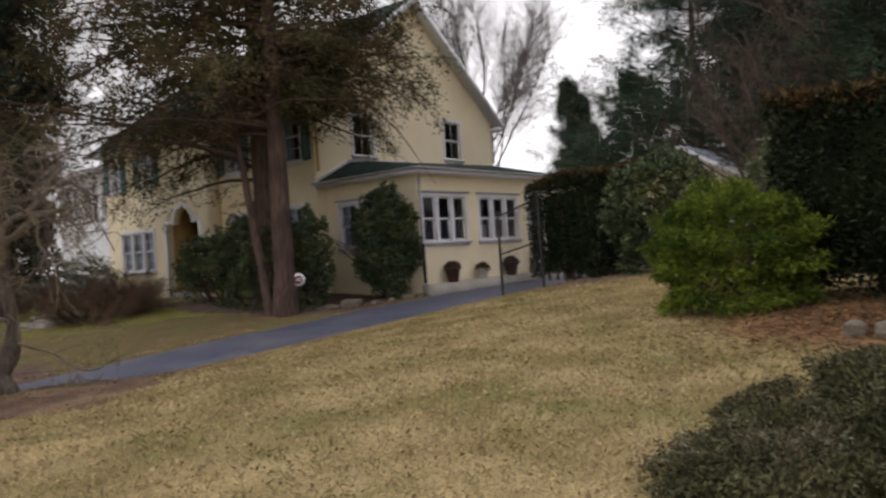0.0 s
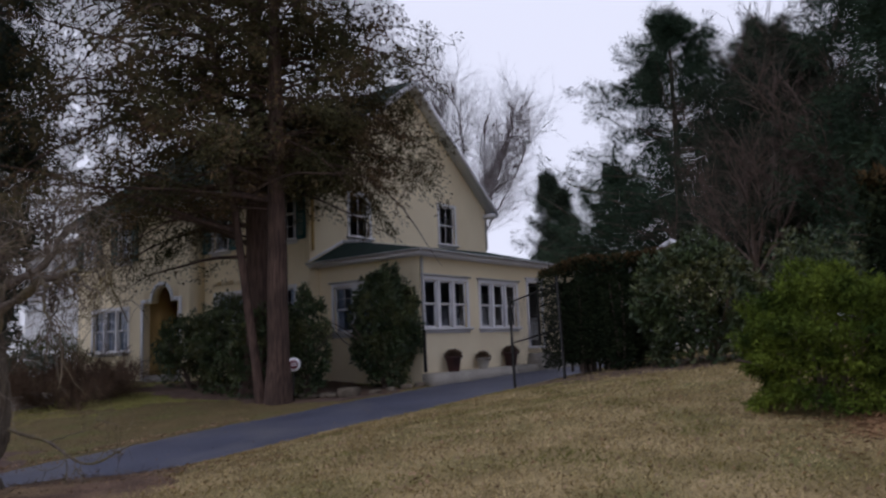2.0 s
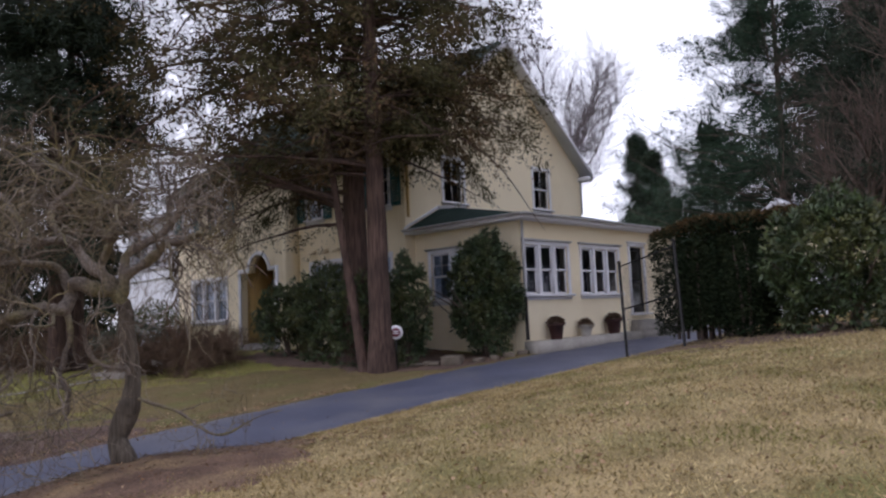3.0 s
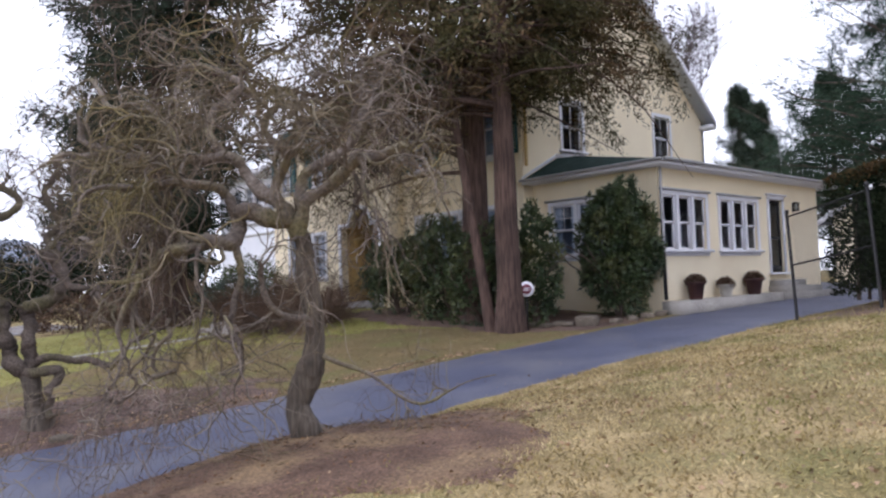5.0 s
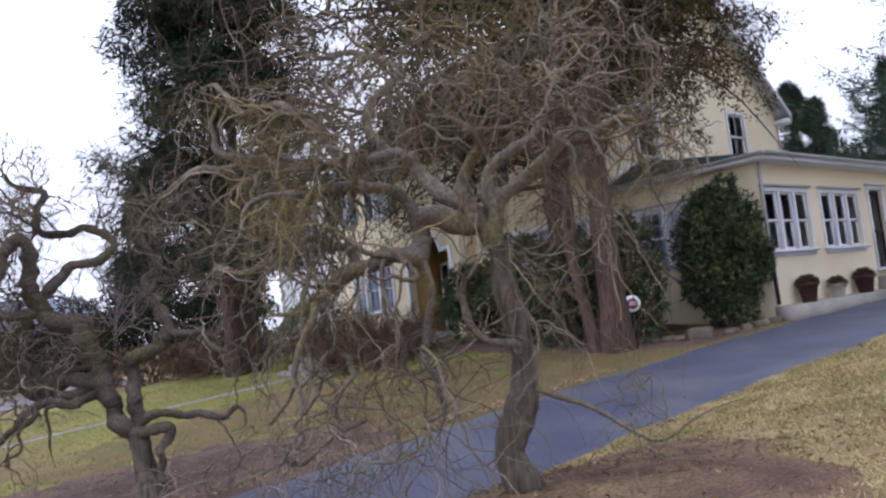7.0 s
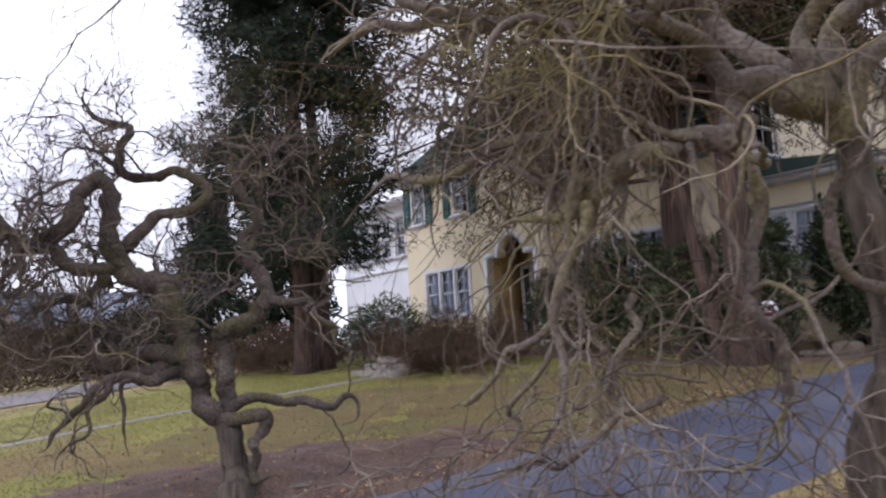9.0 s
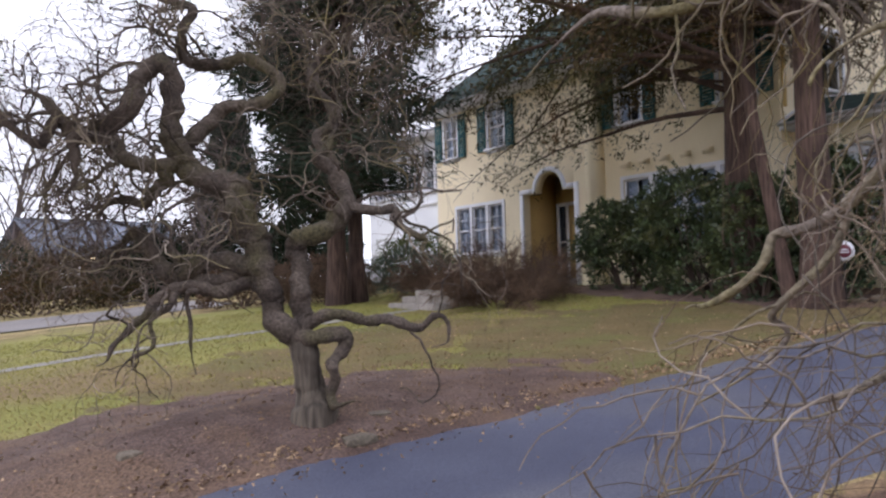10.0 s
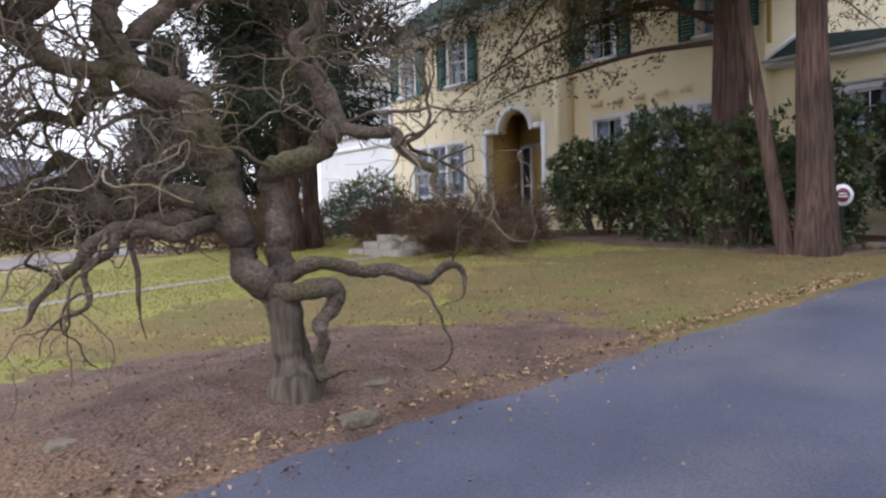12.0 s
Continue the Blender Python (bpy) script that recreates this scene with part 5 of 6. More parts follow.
T2_LIMBS.append([(-0.1, 0.7, 0.0, 0.106), (-0.26, 0.79, 0.0, 0.092), (-0.31, 0.97, 0.01, 0.085), (-0.34, 1.14, 0.01, 0.093), (-0.4, 1.35, 0.02, 0.111), (-0.48, 1.52, 0.02, 0.119), (-0.55, 1.71, 0.03, 0.12), (-0.6, 1.85, 0.03, 0.113), (-0.79, 1.91, 0.04, 0.096), (-0.94, 1.93, 0.04, 0.093), (-0.98, 2.07, 0.05, 0.079), (-0.96, 2.23, 0.05, 0.068)])
T2_LIMBS.append([(-0.06, 0.72, 0.0, 0.089), (-0.07, 0.96, 0.01, 0.078), (-0.09, 1.17, 0.03, 0.078), (-0.11, 1.34, 0.04, 0.079), (-0.03, 1.46, 0.05, 0.079), (0.16, 1.52, 0.07, 0.079), (0.28, 1.62, 0.08, 0.076), (0.26, 1.8, 0.1, 0.069), (0.13, 1.98, 0.11, 0.063), (0.08, 2.09, 0.12, 0.059), (0.19, 2.27, 0.14, 0.052), (0.26, 2.49, 0.15, 0.046)])
T2_LIMBS.append([(-0.08, 0.72, 0.0, 0.053), (0.14, 0.8, -0.03, 0.046), (0.35, 0.81, -0.05, 0.042), (0.56, 0.77, -0.08, 0.042), (0.7, 0.73, -0.1, 0.038), (0.87, 0.75, -0.12, 0.031), (0.99, 0.77, -0.15, 0.023), (1.01, 0.64, -0.18, 0.016), (0.92, 0.54, -0.2, 0.01)])
T2_LIMBS.append([(-0.16, 0.73, -0.05, 0.067), (0.04, 0.66, -0.06, 0.063), (0.25, 0.64, -0.08, 0.056), (0.19, 0.51, -0.09, 0.049), (0.15, 0.34, -0.11, 0.042), (0.15, 0.21, -0.12, 0.039), (0.23, 0.15, -0.14, 0.026), (0.37, 0.17, -0.15, 0.014)])
T2_LIMBS.append([(0.28, 1.65, 0.05, 0.043), (0.45, 1.66, 0.01, 0.039), (0.65, 1.61, -0.03, 0.036), (0.74, 1.49, -0.07, 0.032), (0.85, 1.39, -0.12, 0.024), (0.92, 1.23, -0.16, 0.017), (1.07, 1.18, -0.2, 0.01)])
T2_LIMBS.append([(-0.37, 1.07, 0.0, 0.06), (-0.58, 1.06, -0.04, 0.053), (-0.79, 1.05, -0.09, 0.05), (-1.0, 1.03, -0.13, 0.046), (-1.17, 0.93, -0.17, 0.039), (-1.26, 0.78, -0.21, 0.032), (-1.4, 0.63, -0.26, 0.025), (-1.52, 0.51, -0.3, 0.014)])
T2_LIMBS.append([(-0.37, 1.26, 0.0, 0.071), (-0.59, 1.16, 0.07, 0.065), (-0.8, 1.13, 0.14, 0.059), (-0.97, 1.19, 0.21, 0.057), (-1.07, 1.37, 0.28, 0.046), (-1.14, 1.5, 0.35, 0.031)])
T2_LIMBS.append([(-0.82, 1.04, -0.2, 0.024), (-0.89, 0.92, -0.22, 0.017), (-0.84, 0.7, -0.23, 0.014), (-0.83, 0.43, -0.25, 0.009)])
T2_LIMBS.append([(-0.97, 1.04, -0.2, 0.028), (-1.1, 0.87, -0.25, 0.023), (-1.08, 0.71, -0.3, 0.017), (-1.23, 0.6, -0.35, 0.014), (-1.3, 0.38, -0.4, 0.009)])
T2_LIMBS.append([(-1.1, 1.95, 0.0, 0.063), (-1.15, 1.8, 0.12, 0.049), (-1.33, 1.77, 0.25, 0.039), (-1.57, 1.75, 0.38, 0.028), (-1.78, 1.64, 0.5, 0.019)])
T2_LIMBS.append([(-0.9, 1.97, 0.05, 0.097), (-1.04, 2.13, 0.03, 0.088), (-0.99, 2.36, 0.0, 0.083), (-1.05, 2.63, -0.02, 0.079), (-1.11, 2.77, -0.05, 0.074), (-1.26, 2.62, -0.07, 0.069), (-1.36, 2.35, -0.1, 0.073), (-1.59, 2.24, -0.12, 0.074), (-1.83, 2.33, -0.15, 0.06), (-1.93, 2.52, -0.17, 0.045), (-2.1, 2.61, -0.2, 0.03)])
T2_LIMBS.append([(-0.96, 2.17, 0.1, 0.064), (-0.78, 2.35, 0.12, 0.059), (-0.6, 2.49, 0.13, 0.054), (-0.33, 2.54, 0.15, 0.049), (-0.25, 2.71, 0.17, 0.044), (-0.47, 2.91, 0.18, 0.045), (-0.71, 2.81, 0.2, 0.045), (-0.92, 2.86, 0.22, 0.046), (-0.99, 3.13, 0.23, 0.041), (-0.94, 3.3, 0.25, 0.037), (-1.21, 3.46, 0.27, 0.032), (-1.35, 3.67, 0.28, 0.027), (-1.24, 4.05, 0.3, 0.019)])
T2_LIMBS.append([(-0.9, 1.96, 0.05, 0.073), (-1.1, 2.0, -0.02, 0.063), (-1.34, 2.06, -0.1, 0.058), (-1.48, 2.16, -0.17, 0.053), (-1.62, 2.19, -0.25, 0.044), (-1.63, 1.88, -0.33, 0.029), (-1.74, 1.58, -0.4, 0.017)])
T2_LIMBS.append([(-0.43, 1.23, 0.0, 0.075), (-0.74, 1.24, 0.08, 0.072), (-1.03, 1.18, 0.17, 0.069), (-1.26, 1.31, 0.25, 0.06), (-1.38, 1.52, 0.33, 0.046), (-1.56, 1.43, 0.42, 0.031), (-1.83, 1.31, 0.5, 0.021)])
T2_LIMBS.append([(0.21, 1.99, 0.2, 0.058), (0.07, 2.24, 0.26, 0.049), (0.19, 2.47, 0.32, 0.045), (0.03, 2.78, 0.38, 0.036), (0.12, 3.18, 0.44, 0.026), (-0.03, 3.51, 0.5, 0.019)])
T2_LIMBS.append([(-1.77, 2.29, -0.2, 0.044), (-1.96, 2.16, -0.23, 0.035), (-2.23, 2.34, -0.27, 0.03), (-2.42, 2.16, -0.3, 0.02)])
contorted_tree(T2, (0.493, 0.87), T2_LIMBS, 5, 160, 1050, 4200, "contorted tree with thick snaking limbs in the mulch bed", (0.5, 1.3), (0.35, 0.85), (0.25, 0.6), 0.18, (-0.14, 0.06, 0.08), 0.38, crown_two, 0.02, 0.6, 0.03, 0.0065, M_DARKBARK, M_TWIGDARK)


# ---- conifers and other trees ----
def conifer(name, at, height, trunks, crown, label, seed, material, bark, n_limb, clumps, per, leaf, low, lean=(0, 0), group="", flat=0.25, sag=-0.25, ragged=0.35, puff=0.12, category="tree", skirt=None, bound=None, needle=(1.5, 0.42)):
    """A needle tree: trunks (dx, dy, radius), limbs with sagging ends and clumps of needles. crown: radius as a function of the share of height."""
    r = rnd(seed)
    z0 = ground_z(*at)
    tree = thing(name, (*at, z0), label, category, group)
    paths = []
    for dx, dy, rad, *own in trunks:
        lx, ly = own or lean
        k = 14
        s = np.linspace(0, 1, k)
        p = np.stack([at[0] + dx + lx * s + 0.12 * (np.sin(3 * s + dx) - np.sin(dx)), at[1] + dy + ly * s + 0.1 * (np.sin(4 * s + dy) - np.sin(dy)), z0 - 0.1 + (height + 0.1) * s], 1)
        q = rad * (1 - 0.85 * s) * (1 + 0.3 * np.exp(-s * 45)) + 0.01
        v, f = tube_batch(p[None], q[None], 14)
        v = v + 0.02 * np.stack([np.sin(25 * np.arctan2(v[:, 1] - at[1] - dy, v[:, 0] - at[0] - dx)), np.cos(21 * np.arctan2(v[:, 1] - at[1] - dy, v[:, 0] - at[0] - dx)), 0 * v[:, 0]], 1) * min(1.0, rad * 2.5)
        part("trunk", mesh_np("trunk", v, f, bark, True), tree)
        paths.append(p)
    u = r.uniform(low, 0.985, n_limb) ** 0.9
    which = r.randint(0, len(paths), n_limb)
    start = np.array([[np.interp(a * height, paths[w][:, 2] - z0, paths[w][:, c]) for c in range(3)] for a, w in zip(u, which)])
    ang = r.uniform(0, 2 * np.pi, n_limb)
    if skirt is not None:
        side_of = np.arctan2(skirt[1], skirt[0])
        ang = np.where((u < skirt[2]) | (r.rand(n_limb) < 0.45), side_of + r.uniform(-1.1, 1.1, n_limb), ang)
        ang = np.where((u > skirt[2]) & (u < 0.66) & (r.rand(n_limb) < 0.3), skirt[3] + r.uniform(-0.8, 0.8, n_limb), ang)
    ln = np.array([crown(a) for a in u]) * r.uniform(1 - ragged, 1.08, n_limb)
    if skirt is not None:
        ln = ln * (1.14 + 0.26 * np.cos(ang - side_of))
    aim = np.stack([np.cos(ang), np.sin(ang), r.uniform(0.05, 0.45, n_limb)], 1)
    P, R = grow(r, start, aim, ln, 10, 0.12, (0, 0, sag * 0.3), 0.02 + 0.012 * ln, 0.006)
    if bound is not None:
        q = bound(P.reshape(-1, 3)).reshape(P.shape[:2]).mean(1) > 0.6
        P, R, ln, n_limb = P[q], R[q], ln[q], int(q.sum())
    tagged(part("limbs", mesh_np("limbs", *tube_batch(P, R * 0.55, 5), bark, True), tree), kind="stuff")
    n = n_limb * clumps
    c, t, i, s = along(r, P, n, 0.34 if leaf > 0.12 else 0.22)
    side = unit(np.cross(t, (0, 0, 1.0)))
    c2 = c + side * (r.normal(size=n) * 0.16 * ln[i] * (1.15 - s))[:, None] + (0, 0, 1) * (r.normal(size=n) * flat * puff * 3)[:, None] - (0, 0, 1) * (np.abs(r.normal(size=n)) * 0.2)[:, None]
    if bound is not None:
        q = bound(c2)
        c2, t, side, n = c2[q], t[q], side[q], int(q.sum())
    idx = np.repeat(np.arange(n), per)
    frond = unit(t * 0.7 + side * r.normal(size=(n, 1)) + r.normal(size=(n, 3)) * 0.3 + (0, 0, sag))
    cc = c2[idx] + frond[idx] * (r.uniform(-1.5, 1.5, (len(idx), 1)) * puff) + r.normal(size=(len(idx), 3)) * puff * 0.38
    dd = unit(frond[idx] + r.normal(size=(len(idx), 3)) * 0.5 + (0, 0, sag * 0.5))
    tagged(part("crown", mesh_np("crown", *sprays(r, cc, dd, leaf * needle[0], leaf * needle[1]), material), tree, ""), kind="stuff")
    return tree


def cedar_hem(c):
    """The hem of the crown: cut high towards the gable and round the trunks, hanging lower at the tips over the lawn."""
    gable_side = (c[:, 0] + 4) * 0.78 - (c[:, 1] - 1.5) * 0.62
    rad = np.hypot(c[:, 0] + 3.5, c[:, 1] - 2.0)
    low = np.clip(3.3 - 0.7 * (rad - 2.2), 1.95, 3.3)
    return c[:, 2] > np.where(gable_side > -0.2, 3.75, low) + 0.5 * wavy(c[:, 0], c[:, 1], 0.8)


conifer("cedar_tree", (-4.0, 1.5), 15.0, [(0.12, -0.33, 0.27, 0, 0), (-0.08, 0.02, 0.105, -1.0, 1.9), (1.1, 1.65, 0.36, 0, 0)], lambda a: 5.8 if a < 0.62 else 5.8 - 9.5 * (a - 0.62), "old red cedar with three trunks and dark drooping foliage", 21,
        M_CEDAR, M_CEDARBARK, 430, 92, 9, 0.08, 0.12, flat=0.35, sag=-0.3, ragged=0.55, skirt=(-0.35, 0.94, 0.32, -0.67), puff=0.14, bound=cedar_hem)
conifer("spruce_tree", (-6.8, 11.4), 16.0, [(-0.35, -0.1, 0.24), (0.3, 0.1, 0.2)], lambda a: 4.1 * (1.03 - a) ** 0.4, "tall dark conifer with reddish trunks beside the grey wing", 22,
        M_SPRUCE, M_CEDARBARK, 310, 40, 10, 0.15, 0.1, needle=(2.0, 0.22), lean=(-0.4, 0), sag=-0.25, ragged=0.5, puff=0.2, bound=lambda c: c[:, 2] > np.where(c[:, 0] > -5.2, 5.6, 1.5) + 0.4 * wavy(c[:, 0], c[:, 1], 0.7))
for k, (x, y, h) in enumerate(((-3.6, 29.0, 8.5), (-0.6, 26.5, 10.0))):
    conifer("conifer", (x, y), h, [(0, 0, 0.16)], lambda a: 2.6 * (1.05 - a) ** 0.7, "dark conifer across the street", 50 + k, M_SPRUCE, M_TWIGDARK, 110, 30, 7, 0.2, 0.04, group="dark conifers across the street", puff=0.25, ragged=0.4)
pine_shape = lambda a: 9.5 * (1.03 - a) ** 0.8 + 0.2
for k, (x, y, h, sc, m, lab) in enumerate(((26.0, 1.8, 18.5, 1.4, M_PINE, "tall green white pine beyond the garage"), (30.0, -2.5, 18.5, 1.3, M_PINE, "tall green white pine beyond the garage"),
                                           (20.0, -5.5, 13.5, 1.1, M_SPRUCE, "broad dark pine with sweeping limbs"), (13.5, -10.2, 24.0, 0.6, M_PINE, "tall pine standing over the hedge"),
                                           (36.5, 16.0, 13.5, 0.42, M_SPRUCE, "narrow dark conifer behind the house"), (33.0, 13.0, 11.0, 0.4, M_SPRUCE, "narrow dark conifer behind the house"),
                                           (28.0, 6.5, 11.0, 0.9, M_PINE, "young green pine behind the house"), (12.5, -13.5, 19.0, 0.9, M_PINE, "tall pine at the edge of the garden"), (20.0, -12.0, 20.0, 1.0, M_SPRUCE, "dark pine at the edge of the garden"))):
    conifer("pine_tree", (x, y), h, [(0, 0, 0.3)], (lambda a, q=sc: q * pine_shape(a)), lab, 30 + k, m, M_TWIGDARK, 230 if k < 3 else 140, 26 if k in (4, 5, 6) else 44, 12, 0.16, 0.06, puff=0.26, group="pines along the boundary", flat=0.3, sag=-0.05, ragged=0.75 if k in (4, 5, 6) else 0.55, needle=(2.4, 0.2))


def bare_tree(at, height, seed, label, material, thick=0.25, spread_=0.5, n3=220, n4=1500, group="leafless trees"):
    r = rnd(seed)
    z0 = ground_z(*at)
    tree = thing("bare_tree", (*at, z0), label, "tree", group)
    P0, R0 = grow(r, [(*at, z0 - 0.1)], [(0, 0, 1)], height * 0.55, 10, 0.05, (0, 0, 0.05), thick, thick * 0.5)
    part("trunk", mesh_np("trunk", *tube_batch(P0, R0, 9), material, True), tree)
    n = 16
    c, t, i, s = along(r, P0, n, 0.35)
    d = t + unit(np.cross(t, r.normal(size=(n, 3)))) * spread_
    P1, R1 = grow(r, c, d, height * 0.55 * (1.25 - 0.5 * s), 10, 0.1, (0, 0, 0.05), thick * 0.4, thick * 0.08)
    tagged(part("limbs", mesh_np("limbs", *tube_batch(P1, R1, 6), material, True), tree), kind="stuff")
    c, t, i, s = along(r, P1, n3, 0.25)
    P2, R2 = grow(r, c, t + unit(np.cross(t, r.normal(size=(n3, 3)))) * 0.6, height * 0.16 * r.uniform(0.6, 1.2, n3), 8, 0.15, (0, 0, 0.03), thick * 0.1, thick * 0.03)
    tagged(part("branches", mesh_np("branches", *tube_batch(P2, R2, 4), material), tree), kind="stuff")
    c, t, i, s = along(r, P2, n4, 0.15)
    P3, R3 = grow(r, c, t + unit(np.cross(t, r.normal(size=(n4, 3)))) * 0.7, height * 0.07 * r.uniform(0.6, 1.2, n4), 5, 0.15, (0, 0, 0.02), thick * 0.04, thick * 0.015)
    tagged(part("twigs", mesh_np("twigs", *tube_batch(P3, R3, 3), material), tree), kind="stuff")


bare_tree((38.0, 25.1), 25.0, 61, "tall leafless tree behind the house", M_FARTWIG, 0.26, 0.75, 800, 11000)
bare_tree((24.0, -5.0), 17.0, 63, "leafless tree among the pines", M_TWIGDARK, 0.25, 0.6, 320, 2200)
bare_tree((16.0, -8.0), 12.0, 64, "leafless tree among the pines", M_TWIGDARK, 0.2, 0.7, 320, 2200)
bare_tree((13.0, -5.5), 8.5, 65, "leafless small tree behind the hedge", M_TWIGDARK, 0.15, 0.8, 320, 2200)
for k, (x, y, h, w) in enumerate(((-18.5, 26.5, 6.0, 0.8), (-22.0, 25.0, 6.0, 0.8), (-27.0, 27.0, 7.0, 0.8), (-24.0, 33.0, 9.0, 0.7), (-6.5, 24.5, 6.0, 0.8), (-4.0, 30.0, 9.0, 0.7), (-8.6, 33.0, 9.0, 0.7))):
    bare_tree((x, y), h, 160 + k, "small leafless tree along the street", M_FARTWIG, 0.08, w, 220, 1200, "leafless trees along the street")
for k, (x, y, h) in enumerate(((-16.0, 36.0, 12.0), (-20.0, 30.0, 10.0), (-11.0, 44.0, 15.0), (-26.0, 40.0, 13.0))):
    bare_tree((x, y), h, 70 + k, "leafless street tree in the distance", M_FARTWIG, 0.16, 0.65, 260, 1600)


bare_tree((-6.2, 12.9), 9.0, 76, "brown leafless tree below the dark conifer", M_BROWNTWIG, 0.12, 0.6, 600, 6000)


# ---- shrubs and hedges ----
def shrub(name, at, rx, ry, h, material, label, seed, n, leaf, width, stems=8, lumps=0.18, group="", category="shrub", low=0.0, inner=M_TWIGDARK, up=0.25, z=None, whorl=1, bare=0.0, tiers=0.0, frond=0.0, sweep=(0, 0, 0)):
    """A leafy mound: stems from one base and a shell of leaves over an uneven body, denser outside."""
    r = rnd(seed)
    z0 = ground_z(*at) if z is None else z
    ob = thing(name, (*at, z0), label, category, group)
    ang = r.uniform(0, 2 * np.pi, stems)
    P, R = grow(r, np.stack([at[0] + 0.12 * rx * np.cos(ang), at[1] + 0.12 * ry * np.sin(ang), np.full(stems, z0 - 0.05)], 1),
                np.stack([np.cos(ang) * rx * 0.6, np.sin(ang) * ry * 0.6, np.full(stems, h)], 1), 0.75 * math.hypot(h, 0.4 * rx), 9, 0.2, (0, 0, 0.05), 0.03, 0.012)
    for k in range(stems):
        part("stem", mesh_np("stem", *tube_batch(P[k:k + 1], R[k:k + 1], 6), inner, True), ob)
    tips = n // whorl
    d = unit(r.normal(size=(tips, 3)))
    ph = r.uniform(0, 6, 6)
    bump = 1 + lumps * (np.sin(5 * d[:, 0] + ph[0]) * np.sin(4.5 * d[:, 1] + ph[1]) + 0.6 * np.sin(9 * d[:, 2] + ph[2] + 4 * d[:, 0]) + 0.4 * np.sin(13 * d[:, 1] + ph[3] + 7 * d[:, 2])) + tiers * np.sin(13.5 * d[:, 2] + 1.5 * np.sin(3 * d[:, 0] + 2 * d[:, 1]))
    s = r.uniform(0.3, 1, tips) ** 0.3 * bump
    half = h / 2
    flat_r = np.hypot(d[:, 0], d[:, 1]) + 1e-6
    wide = np.where(d[:, 2] < 0, np.maximum(flat_r, 0.95 + (0.1 + 0.45 * bare) * d[:, 2]), flat_r) / flat_r
    c = d * s[:, None] * np.stack([rx * wide, ry * wide, np.full(tips, half)], 1) + (at[0], at[1], z0 + half)
    c[:, 2] = np.maximum(c[:, 2], z0 + 0.04)
    ok = r.rand(tips) > bare * np.clip(1.6 - 4.0 * (c[:, 2] - z0) / h, 0, 1)
    c, d = c[ok], d[ok]
    n = len(c) * whorl
    d = np.repeat(d, whorl, 0)
    swirl = unit(r.normal(size=(n, 3)))
    c = np.repeat(c, whorl, 0) + swirl * leaf * (0.12 if whorl > 1 else 0)
    if frond:
        way = np.repeat(unit(d[::whorl] * 0.8 + np.array(sweep) + r.normal(size=(n // whorl, 3)) * 0.35), whorl, 0)
        c = c + way * (frond * (np.tile(np.linspace(0, 1, whorl), n // whorl) - 0.7))[:, None]
        c[:, 2] = np.maximum(c[:, 2], z0 + 0.02)
        d = way * 1.6
    dd = d * (0.8 if whorl == 1 else 0.45) + swirl * (0.95 if whorl == 1 else 0.9) + (0, 0, up)
    tagged(part("foliage", mesh_np("foliage", *sprays(r, c, dd, leaf, width), material), ob), kind="stuff")
    return ob


